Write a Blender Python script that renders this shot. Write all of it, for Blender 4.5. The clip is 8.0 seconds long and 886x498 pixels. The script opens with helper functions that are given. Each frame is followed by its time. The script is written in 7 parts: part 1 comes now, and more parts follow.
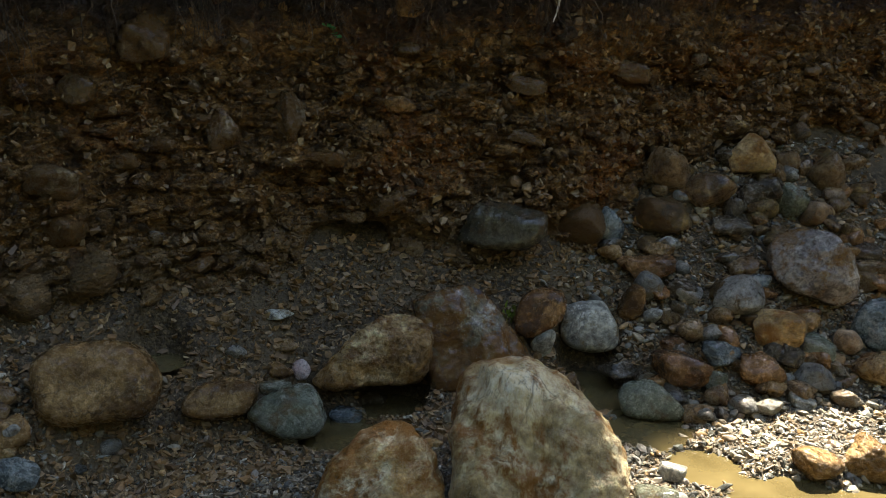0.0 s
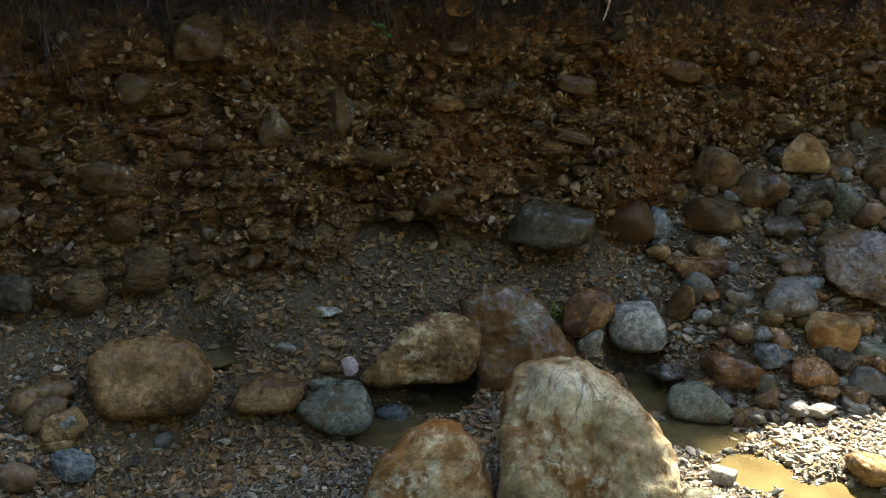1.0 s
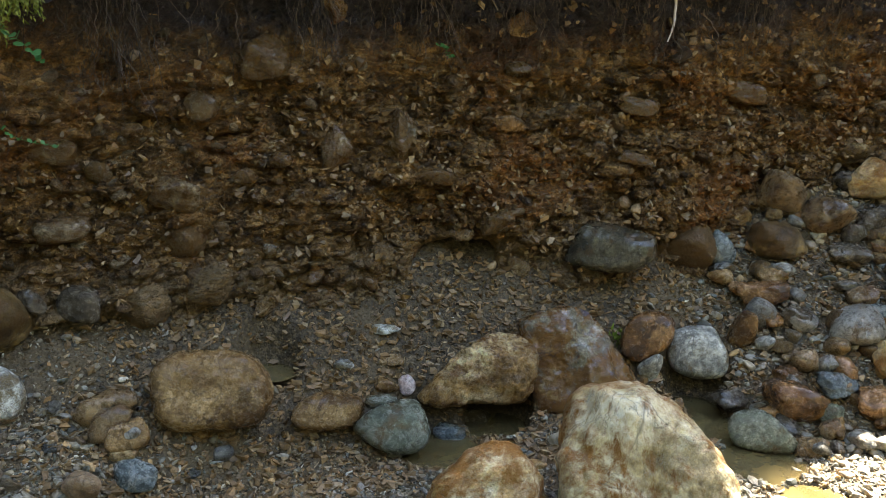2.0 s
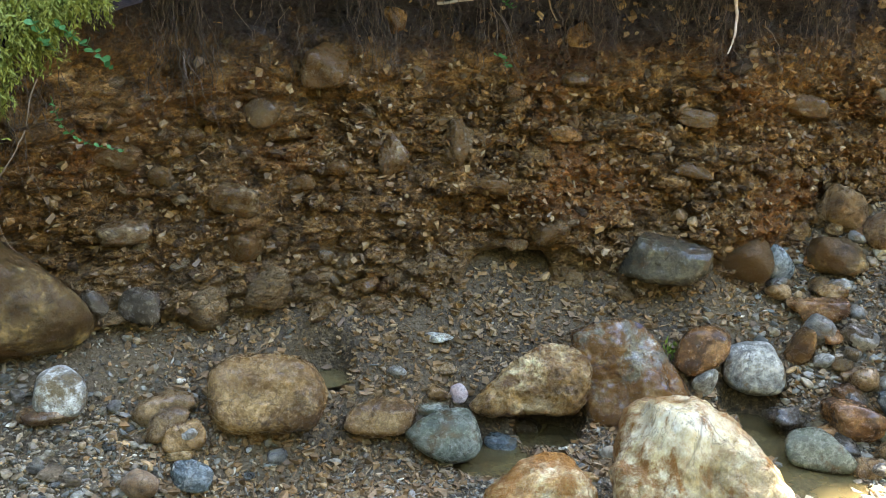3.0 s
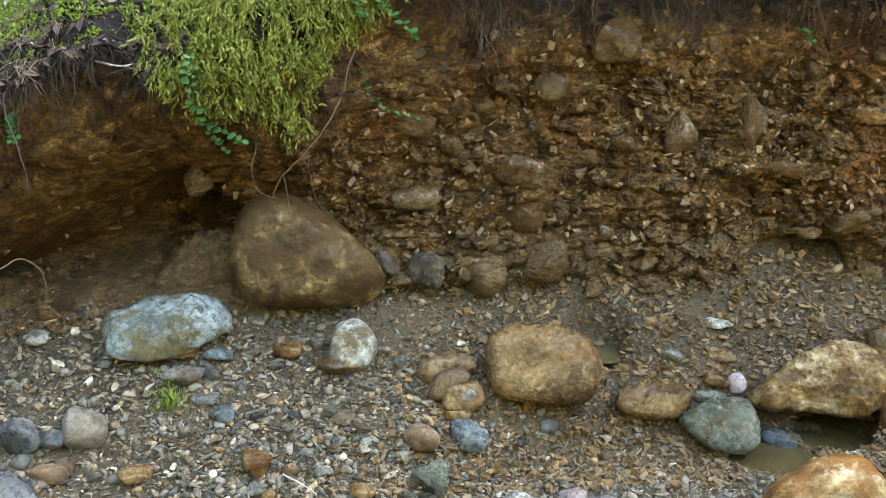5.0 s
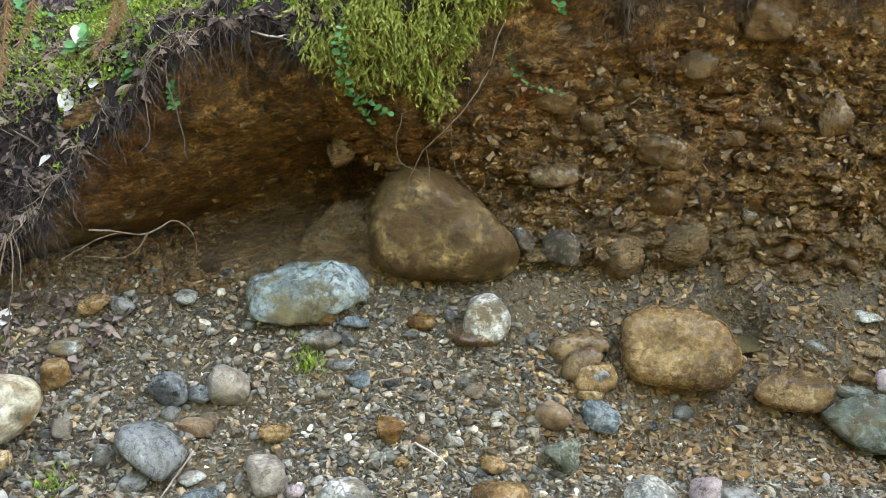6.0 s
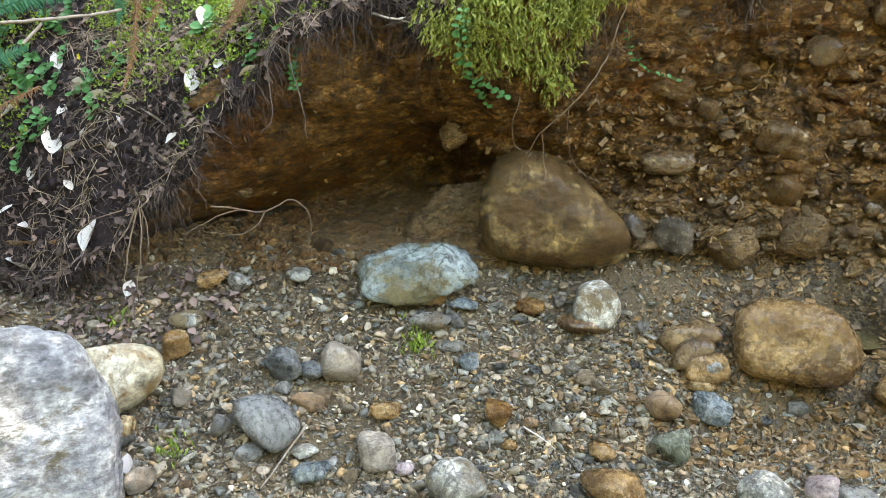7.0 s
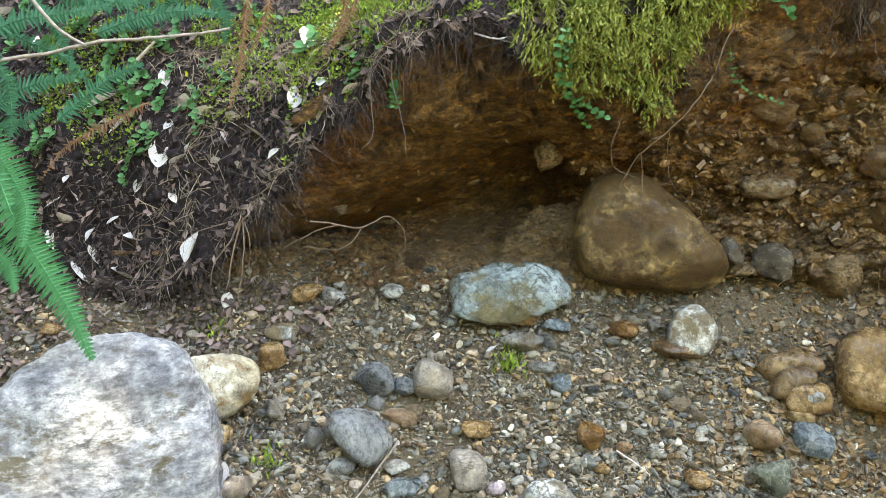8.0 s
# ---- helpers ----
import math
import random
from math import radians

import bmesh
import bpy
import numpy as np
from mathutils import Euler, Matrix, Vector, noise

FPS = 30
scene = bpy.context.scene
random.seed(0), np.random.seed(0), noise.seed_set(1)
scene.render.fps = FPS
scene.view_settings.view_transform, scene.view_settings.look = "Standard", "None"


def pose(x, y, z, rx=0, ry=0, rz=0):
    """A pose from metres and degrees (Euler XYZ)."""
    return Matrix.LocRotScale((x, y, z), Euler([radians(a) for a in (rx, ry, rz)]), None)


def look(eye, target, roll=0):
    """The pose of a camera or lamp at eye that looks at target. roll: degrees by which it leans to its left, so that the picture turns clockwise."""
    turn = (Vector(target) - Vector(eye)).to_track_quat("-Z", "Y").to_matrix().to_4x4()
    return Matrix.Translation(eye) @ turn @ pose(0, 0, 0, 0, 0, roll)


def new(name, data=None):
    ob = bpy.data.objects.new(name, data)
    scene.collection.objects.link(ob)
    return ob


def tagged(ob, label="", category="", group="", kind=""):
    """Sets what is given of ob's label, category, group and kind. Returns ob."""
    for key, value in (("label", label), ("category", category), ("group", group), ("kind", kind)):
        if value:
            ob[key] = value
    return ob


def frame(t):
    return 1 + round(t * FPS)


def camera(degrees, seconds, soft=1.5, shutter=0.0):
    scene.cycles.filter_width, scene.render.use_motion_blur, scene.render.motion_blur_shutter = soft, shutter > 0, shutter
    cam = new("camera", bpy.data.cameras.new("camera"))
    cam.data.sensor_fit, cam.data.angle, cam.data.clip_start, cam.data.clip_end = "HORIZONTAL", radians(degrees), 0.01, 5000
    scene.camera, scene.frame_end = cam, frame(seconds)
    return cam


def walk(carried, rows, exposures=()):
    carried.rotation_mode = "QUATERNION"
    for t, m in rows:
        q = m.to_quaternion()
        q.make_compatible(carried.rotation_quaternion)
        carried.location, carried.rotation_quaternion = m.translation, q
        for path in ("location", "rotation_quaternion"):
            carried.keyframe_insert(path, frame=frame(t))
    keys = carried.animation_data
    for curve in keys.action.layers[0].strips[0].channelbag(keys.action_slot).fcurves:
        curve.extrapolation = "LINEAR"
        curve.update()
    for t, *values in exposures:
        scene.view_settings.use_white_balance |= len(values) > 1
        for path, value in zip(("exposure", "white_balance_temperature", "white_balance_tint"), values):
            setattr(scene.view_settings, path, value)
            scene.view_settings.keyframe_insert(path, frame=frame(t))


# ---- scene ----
import itertools

cam = camera(51.5, 8.0, soft=0.9)
PATH = [
    (0.0, pose(0.000, 0.000, 1.400, 74.01, 0.07, -0.02)),
    (0.5, pose(-0.012, -0.003, 1.404, 73.66, 0.11, 1.36)),
    (1.0, pose(-0.024, -0.003, 1.407, 73.84, 0.34, 2.57)),
    (1.5, pose(-0.033, -0.004, 1.415, 74.63, 0.21, 3.78)),
    (2.0, pose(-0.052, -0.005, 1.416, 74.93, 0.16, 5.94)),
    (3.5, pose(-0.115, -0.020, 1.417, 75.76, -0.61, 10.99)),
    (4.0, pose(-0.152, -0.028, 1.409, 75.91, -0.85, 14.48)),
    (4.5, pose(-0.172, -0.042, 1.396, 75.56, -0.03, 18.99)),
    (5.0, pose(-0.221, -0.058, 1.389, 74.43, 0.24, 24.04)),
    (5.2, pose(-0.219, -0.065, 1.382, 74.16, 0.45, 26.21)),
    (6.5, pose(-0.336, -0.112, 1.374, 72.64, -0.43, 33.89)),
    (7.0, pose(-0.356, -0.145, 1.368, 72.34, -0.01, 36.82)),
    (7.5, pose(-0.391, -0.188, 1.373, 72.15, 0.47, 38.68)),
    (8.0, pose(-0.414, -0.200, 1.351, 73.88, -0.08, 41.27)),
]
EXPOSURE = [(0, 2.72, 6950, 7), (1, 3.2, 6950, 7), (2, 4.02, 7150, 8), (3.5, 5.08, 6750, 8), (4, 5.08, 6950, 8), (4.5, 5.1, 7400, 8), (5, 5.12, 7800, 7), (6.5, 5.2, 8200, 7), (8, 5.2, 8200, 7)]
walk(cam, PATH, EXPOSURE)

# ---- daylight ----
SUN_FROM = Vector((0.21, 0.51, 0.835)).normalized()
world = bpy.data.worlds.new("sky")
world.use_nodes = True
scene.world = world
sky = world.node_tree.nodes.new("ShaderNodeTexSky")
sky.sky_type, sky.sun_disc = "NISHITA", False
sky.sun_elevation, sky.sun_rotation = math.asin(SUN_FROM.z), math.atan2(SUN_FROM.x, SUN_FROM.y)
world.node_tree.nodes["Background"].inputs["Strength"].default_value = 0.08
world.node_tree.links.new(sky.outputs["Color"], world.node_tree.nodes["Background"].inputs["Color"])
sun_data = bpy.data.lights.new("sun", "SUN")
sun_data.energy, sun_data.angle, sun_data.color = 5.0, radians(0.6), (1.0, 0.94, 0.84)
sun = new("sun", sun_data)
sun.matrix_world = look(SUN_FROM * 30, (0, 0, 0))

# ---- the lie of the land: bank face in plan, its lip, and the gravel below ----
FACE_X = (-5.0, -4.0, -3.3, -2.9, -2.5, -2.1, -1.7, -1.3, -1.0, -0.5, 0.0, 0.5, 1.0, 1.6, 2.6, 4.0)
FACE_Y = (0.35, 0.85, 1.20, 1.45, 1.78, 2.12, 2.45, 2.76, 2.96, 3.22, 3.41, 3.56, 3.82, 4.05, 4.35, 4.70)

# puddles: x, y, radius, water level
POOLS = ((-0.93, 2.80, 0.085, 0.212), (-0.36, 2.75, 0.13, -0.02), (-0.18, 2.95, 0.12, -0.02), (0.53, 3.17, 0.11, -0.02), (0.61, 2.99, 0.11, -0.02),
         (0.68, 2.76, 0.12, -0.02), (0.80, 2.51, 0.10, -0.02), (1.0, 2.28, 0.17, -0.02), (1.3, 2.22, 0.18, -0.02))


def ease(a, b, x):
    t = min(1.0, max(0.0, (x - a) / (b - a)))
    return t * t * (3 - 2 * t)


GRAIN = np.random.default_rng(77)
SHUFFLE = np.tile(GRAIN.permutation(256), 3)
WAYS = GRAIN.normal(size=(256, 3))
WAYS /= np.linalg.norm(WAYS, axis=1)[:, None]


def swell(x, y, z):
    """Smooth gradient noise over whole arrays, about -0.7 to 0.7."""
    p = np.stack(np.broadcast_arrays(x, y, z), -1).astype(float)
    cell = np.floor(p).astype(int)
    f = p - cell
    w = f * f * f * (f * (f * 6 - 15) + 10)
    total = np.zeros(p.shape[:-1])
    for dx, dy, dz in itertools.product((0, 1), repeat=3):
        c = (cell + (dx, dy, dz)) & 255
        g = WAYS[SHUFFLE[SHUFFLE[SHUFFLE[c[..., 0]] + c[..., 1]] + c[..., 2]]]
        k = (w[..., 0] if dx else 1 - w[..., 0]) * (w[..., 1] if dy else 1 - w[..., 1]) * (w[..., 2] if dz else 1 - w[..., 2])
        total += k * np.sum(g * (f - (dx, dy, dz)), -1)
    return total * 1.3


def packed(u, v, seed):
    """Packed pieces over a plane: each one's chance values, the way from its middle and the distance to its edge."""
    cu, cv = np.floor(u).astype(int), np.floor(v).astype(int)
    near, second = np.full(u.shape, 9.0), np.full(u.shape, 9.0)
    own, other, du, dv = (np.zeros(u.shape) for _ in range(4))
    for i, j in itertools.product((-1, 0, 1), repeat=2):
        h = SHUFFLE[SHUFFLE[(cu + i + seed) & 255] + ((cv + j) & 255)]
        a, b = SHUFFLE[h + 31] / 255.0, SHUFFLE[h + 97] / 255.0
        x, y = u - (cu + i + 0.1 + 0.8 * a), v - (cv + j + 0.1 + 0.8 * b)
        d = np.hypot(x, y)
        nearest = d < near
        second = np.where(nearest, near, np.minimum(second, d))
        near = np.where(nearest, d, near)
        own, other = np.where(nearest, SHUFFLE[h + 5] / 255.0, own), np.where(nearest, SHUFFLE[h + 151] / 255.0, other)
        du, dv = np.where(nearest, x, du), np.where(nearest, y, dv)
    return own, other, du, dv, second - near


def face_y(x):
    return sum(float(np.interp(x + d, FACE_X, FACE_Y)) for d in (-0.2, -0.1, 0.0, 0.1, 0.2)) / 5


def top_z(x):
    """Height of the bank's lip above the stream."""
    return 1.70 - 0.36 * ease(-1.0, -2.0, x) - 0.80 * ease(-2.15, -2.95, x) + 0.25 * ease(0.6, 2.0, x)


def bank_y(x, z):
    """The bank's face: leaning back on the straight stretch, hollowed under a lip where the moss hangs."""
    h = min(1.05, max(-0.3, (z - 0.43) / (top_z(x) - 0.43)))
    left = ease(-1.35, -1.8, x)
    straight = 0.17 * ease(0.0, 0.6, h) - 0.15 * ease(0.75, 1.0, h)
    hollow = (0.16 + 0.44 * ease(-1.95, -2.35, x)) * ease(0.0, 0.17, h) * ease(0.62, 0.32, h) - 0.12 * ease(0.55, 0.95, h)
    socket = 0.26 * ease(0.17, 0.10, abs(x + 0.36)) * ease(0.40, 0.43, z) * ease(0.56, 0.53 - 0.35 * abs(x + 0.36), z)
    return face_y(x) + straight * (1 - left) + hollow * left + socket


def upper_z(x, d):
    """The ground on top of the bank, d metres behind the lip."""
    left = ease(-2.2, -3.0, x)
    return top_z(x) + 0.16 * min(d, 3.0) + left * 0.75 * (1 - math.exp(-d / 0.33))


def ground_z(x, y):
    """The gravel bar, the stream bed and the heap of cobbles at the foot of the bank."""
    e = (face_y(x) - y) * 0.84
    base = 0.43 + 0.27 * ease(0.45, 1.25, x) + 0.10 * ease(-2.2, -3.2, x)
    steep = 0.62 + 0.33 * ease(-1.35, -0.8, x) - 0.06 * ease(0.45, 1.1, x)
    slope = base - steep * max(e, -0.3 + 0.285 * ease(-1.55, -1.75, x))
    floor = -0.01 + 0.03 * ease(-0.9, -1.6, x) * ease(0.6, 0.3, e) + 0.14 * ease(-1.9, -2.8, x)
    k = 0.07
    h = max(k - abs(slope - floor), 0.0) / k
    z = max(slope, floor) + h * h * k * 0.25
    for px, py, r, level in POOLS:
        z += (min(z, level - 0.035) - z) * ease(r * 1.35, r * 0.75, math.hypot(x - px, y - py))
    return z

# ---- materials ----
def shader(name):
    m = bpy.data.materials.new(name)
    m.use_nodes = True
    nt = m.node_tree
    return m, nt, nt.nodes["Principled BSDF"]


def add(nt, kind, **values):
    n = nt.nodes.new(kind)
    for key, value in values.items():
        n.inputs[key.replace("_", " ")].default_value = value
    return n


def noise_at(nt, vec, scale, detail=6.0, rough=0.6, twist=0.0):
    n = add(nt, "ShaderNodeTexNoise", Scale=scale, Detail=detail, Roughness=rough, Distortion=twist)
    nt.links.new(vec, n.inputs["Vector"])
    return n.outputs["Fac"]


def ramp(nt, fac, stops):
    n = nt.nodes.new("ShaderNodeValToRGB")
    e = n.color_ramp.elements
    while len(e) < len(stops):
        e.new(0.5)
    for k, (p, c) in enumerate(stops):
        e[k].position, e[k].color = p, (*c, 1) if len(c) == 3 else c
    nt.links.new(fac, n.inputs["Fac"])
    return n.outputs["Color"]


def mix(nt, fac, a, b, blend="MIX"):
    n = nt.nodes.new("ShaderNodeMix")
    n.data_type, n.blend_type = "RGBA", blend
    for sock, v in ((n.inputs[0], fac), (n.inputs[6], a), (n.inputs[7], b)):
        if hasattr(v, "is_linked"):
            nt.links.new(v, sock)
        else:
            sock.default_value = v if isinstance(v, float) else (*v, 1)
    return n.outputs[2]


def span(nt, fac, a, b, lo=0.0, hi=1.0):
    n = add(nt, "ShaderNodeMapRange")
    n.inputs[1].default_value, n.inputs[2].default_value, n.inputs[3].default_value, n.inputs[4].default_value = a, b, lo, hi
    nt.links.new(fac, n.inputs[0])
    return n.outputs[0]


def bump(nt, bsdf, heights, distance=0.004, strength=0.7):
    last = None
    for h, d in heights:
        n = add(nt, "ShaderNodeBump", Strength=strength, Distance=d)
        nt.links.new(h, n.inputs["Height"])
        if last is not None:
            nt.links.new(last, n.inputs["Normal"])
        last = n.outputs["Normal"]
    nt.links.new(last, bsdf.inputs["Normal"])


def cells(nt, vec, scale, stretch=(1, 1, 1), warp=0.02, warp_scale=20.0, edge=False):
    """Packed irregular pieces: a random value for each and the distance from its middle or its edge."""
    n = add(nt, "ShaderNodeTexNoise", Scale=warp_scale, Detail=3.0)
    nt.links.new(vec, n.inputs["Vector"])
    w = add(nt, "ShaderNodeVectorMath")
    w.operation = "MULTIPLY_ADD"
    w.inputs[1].default_value = (warp, warp, warp)
    nt.links.new(n.outputs["Color"], w.inputs[0])
    nt.links.new(vec, w.inputs[2])
    st = add(nt, "ShaderNodeVectorMath")
    st.operation = "MULTIPLY"
    st.inputs[1].default_value = stretch
    nt.links.new(w.outputs[0], st.inputs[0])
    vo = add(nt, "ShaderNodeTexVoronoi", Scale=scale)
    if edge:
        vo.feature = "DISTANCE_TO_EDGE"
        nt.links.new(st.outputs[0], vo.inputs["Vector"])
        return vo.outputs["Distance"]
    nt.links.new(st.outputs[0], vo.inputs["Vector"])
    sp = nt.nodes.new("ShaderNodeSeparateColor")
    nt.links.new(vo.outputs["Color"], sp.inputs[0])
    return sp.outputs[0], vo.outputs["Distance"]


def place_vec(nt, random_shift=True, stretch=(1, 1, 1)):
    co = nt.nodes.new("ShaderNodeTexCoord").outputs["Object"]
    if not random_shift:
        return co
    info = nt.nodes.new("ShaderNodeObjectInfo").outputs["Random"]
    m = add(nt, "ShaderNodeVectorMath")
    m.operation = "MULTIPLY_ADD"
    m.inputs[1].default_value = stretch
    sc = add(nt, "ShaderNodeMath")
    sc.operation = "MULTIPLY"
    sc.inputs[1].default_value = 37.0
    nt.links.new(info, sc.inputs[0])
    nt.links.new(co, m.inputs[0])
    nt.links.new(sc.outputs[0], m.inputs[2])
    return m.outputs[0]


def rock_material(name, dark, mid, light, stain=None, much=0.5, vein=None, gloss=0.45, layers=(1, 1, 1), mud=0.35, mottle=0.5, soil=(0.075, 0.05, 0.026), wet=0.4):
    """Weathered stone: mottled base, rust or mud stains with ragged edges, thin veins, fine grain."""
    m, nt, b = shader(name)
    dark, mid, light = tuple(0.58 * c for c in dark), tuple(0.9 * c for c in mid), tuple(min(0.85, 1.15 * c) for c in light)
    v = place_vec(nt, True, layers)
    big = noise_at(nt, v, 7.0, 9.0, 0.66, 0.2)
    fine = noise_at(nt, v, 55.0, 7.0, 0.7)
    grain = noise_at(nt, v, 240.0, 4.0, 0.7)
    col = ramp(nt, big, ((0.34, dark), (0.47, mid), (0.63, light)))
    blotch = noise_at(nt, v, 21.0, 8.0, 0.74, 0.4)
    col = mix(nt, mottle, col, ramp(nt, blotch, ((0.40, (0.24, 0.22, 0.20)), (0.50, (0.5, 0.5, 0.5)), (0.60, (0.78, 0.76, 0.72)))), "OVERLAY")
    speck = ramp(nt, fine, ((0.41, (0.22, 0.21, 0.19)), (0.50, (0.5, 0.5, 0.5)), (0.59, (0.78, 0.76, 0.72))))
    col = mix(nt, 0.9 * mottle, col, speck, "OVERLAY")
    if vein:
        ridge = noise_at(nt, v, 5.0, 5.0, 0.6, 0.7)
        line = ramp(nt, ridge, ((0.478, (0, 0, 0)), (0.496, (1, 1, 1)), (0.515, (0, 0, 0))))
        col = mix(nt, line, col, vein)
    if stain:
        patch = noise_at(nt, v, 5.5, 14.0, 0.78, 0.25)
        f = span(nt, patch, 0.635 - 0.22 * much, 0.70 - 0.22 * much)
        tone = mix(nt, fine, stain, tuple(0.45 * c for c in stain))
        col = mix(nt, f, col, tone)
    seam = noise_at(nt, v, 9.0, 10.0, 0.7, 0.6)
    col = mix(nt, mix(nt, span(nt, big, 0.46, 0.56), (0.0, 0.0, 0.0), ramp(nt, seam, ((0.486, (0, 0, 0)), (0.5, (0.75, 0.75, 0.75)), (0.514, (0, 0, 0))))), col, tuple(0.35 * c for c in dark))
    crack = cells(nt, v, 5.5, (1, 1, 0.7), 0.22, 5.0, True)
    some = span(nt, big, 0.50, 0.58)
    line = mix(nt, some, (0.0, 0.0, 0.0), ramp(nt, crack, ((0.0, (0.6, 0.6, 0.6)), (0.018, (0.0, 0.0, 0.0)))))
    col = mix(nt, line, col, tuple(0.3 * c for c in dark))
    dirt = noise_at(nt, v, 13.0, 8.0, 0.72, 0.4)
    col = mix(nt, span(nt, dirt, 0.56, 0.70, 0.0, mud), col, mix(nt, fine, tuple(1.5 * c for c in soil), tuple(0.45 * c for c in soil)))
    nt.links.new(col, b.inputs["Base Color"])
    nt.links.new(span(nt, fine, 0.3, 0.7, max(0.06, gloss - 0.30), gloss + 0.08), b.inputs["Roughness"])
    nt.links.new(span(nt, blotch, 0.46, 0.58, 0.0, wet), b.inputs["Coat Weight"])
    b.inputs["Coat Roughness"].default_value = 0.1
    b.inputs["Specular IOR Level"].default_value = 0.3
    bump(nt, b, ((big, 0.03), (span(nt, crack, 0.0, 0.05), 0.0025), (blotch, 0.022), (fine, 0.012), (grain, 0.003)), strength=1.0)
    return m


TAN = rock_material("tan_stone", (0.14, 0.072, 0.025), (0.265, 0.150, 0.055), (0.43, 0.275, 0.125), (0.15, 0.078, 0.027), 0.55, None, 0.34, (1, 1, 1), 0.4, 0.35, wet=0.5)
CREAM = rock_material("cream_quartz", (0.30, 0.20, 0.085), (0.57, 0.44, 0.225), (0.70, 0.61, 0.42), (0.40, 0.18, 0.04), 0.62, None, 0.5, (1.0, 1.0, 0.6), 0.4, 0.45, wet=0.2)
PALEQUARTZ = rock_material("pale_quartz", (0.32, 0.24, 0.13), (0.58, 0.50, 0.34), (0.68, 0.63, 0.50), (0.42, 0.22, 0.06), 0.36, None, 0.5, (1, 1, 1), 0.3, wet=0.2)
RUSTY = rock_material("rusty_stone", (0.33, 0.17, 0.05), (0.57, 0.37, 0.15), (0.72, 0.63, 0.45), (0.42, 0.19, 0.04), 0.8, None, 0.5, (1, 1, 1), 0.35, 0.5, wet=0.15)
OCHRE = rock_material("ochre_stone", (0.14, 0.070, 0.020), (0.31, 0.172, 0.052), (0.58, 0.44, 0.24), (0.21, 0.095, 0.024), 0.65, None, 0.42, (1, 1, 1), 0.35, 0.6)
PURPLE = rock_material("purple_stone", (0.11, 0.085, 0.18), (0.165, 0.140, 0.09), (0.26, 0.225, 0.14), (0.23, 0.105, 0.024), 0.95, (0.36, 0.30, 0.19), 0.30, (1, 1, 1), 0.2, 0.15, wet=0.9)
LILACROCK = rock_material("lilac_stone", (0.14, 0.12, 0.12), (0.24, 0.21, 0.20), (0.37, 0.34, 0.31), (0.25, 0.14, 0.05), 0.75, (0.36, 0.31, 0.25), 0.4, wet=0.6)
GREYWHITE = rock_material("speckled_grey_stone", (0.15, 0.17, 0.20), (0.32, 0.33, 0.345), (0.50, 0.50, 0.485), (0.24, 0.20, 0.125), 0.42, None, 0.7, (0.8, 0.8, 1.6), 0.25, 0.65, wet=0.0)
MUDDY = rock_material("muddy_stone", (0.050, 0.030, 0.010), (0.150, 0.095, 0.033), (0.29, 0.20, 0.085), (0.14, 0.075, 0.022), 0.8, None, 0.5, (1, 1, 1), 0.8, 0.8, (0.13, 0.074, 0.024), wet=0.15)
PALEBLUE = rock_material("pale_blue_stone", (0.16, 0.20, 0.195), (0.28, 0.335, 0.32), (0.42, 0.47, 0.46), (0.24, 0.20, 0.10), 0.7, (0.07, 0.08, 0.075), 0.42, (1, 1, 1), 0.5)
WET = rock_material("wet_grey_stone", (0.035, 0.032, 0.018), (0.072, 0.064, 0.038), (0.12, 0.105, 0.065), (0.10, 0.062, 0.024), 0.6, None, 0.24, wet=0.9)
BROWN = rock_material("brown_stone", (0.115, 0.066, 0.028), (0.20, 0.122, 0.052), (0.30, 0.20, 0.10), (0.18, 0.10, 0.045), 0.5, None, 0.42, wet=0.7)
GREYGREEN = rock_material("grey_green_stone", (0.085, 0.098, 0.068), (0.16, 0.175, 0.122), (0.26, 0.27, 0.20), (0.17, 0.12, 0.055), 0.5, (0.30, 0.30, 0.24), 0.34, (1, 1, 1), 0.4, 0.35)
GREY = rock_material("grey_stone", (0.13, 0.125, 0.11), (0.22, 0.21, 0.185), (0.34, 0.33, 0.30), (0.20, 0.135, 0.065), 0.5, None, 0.45, wet=0.5)
GREYDARK = rock_material("dark_grey_stone", (0.10, 0.105, 0.10), (0.17, 0.175, 0.17), (0.27, 0.27, 0.26), (0.2, 0.16, 0.1), 0.2, None, 0.42)
WHITE = rock_material("white_stone", (0.22, 0.21, 0.17), (0.40, 0.39, 0.34), (0.58, 0.57, 0.51), (0.28, 0.20, 0.10), 0.5, (0.18, 0.18, 0.16), 0.55, (1, 1, 1), 0.45, 0.8)
RUST = rock_material("rust_stone", (0.13, 0.058, 0.020), (0.24, 0.115, 0.038), (0.33, 0.18, 0.075), (0.09, 0.042, 0.016), 0.5, None, 0.3, wet=0.8)
ORANGE = rock_material("orange_stone", (0.30, 0.17, 0.06), (0.44, 0.27, 0.10), (0.56, 0.40, 0.20), (0.38, 0.17, 0.04), 0.6, None, 0.55)
SLATE = rock_material("slate_stone", (0.075, 0.095, 0.10), (0.135, 0.165, 0.17), (0.24, 0.275, 0.275), (0.16, 0.13, 0.075), 0.3, (0.30, 0.30, 0.27), 0.38, wet=0.6)
DARK = rock_material("dark_wet_stone", (0.045, 0.036, 0.024), (0.088, 0.069, 0.045), (0.145, 0.115, 0.08), (0.1, 0.06, 0.03), 0.4, None, 0.34, wet=0.8)
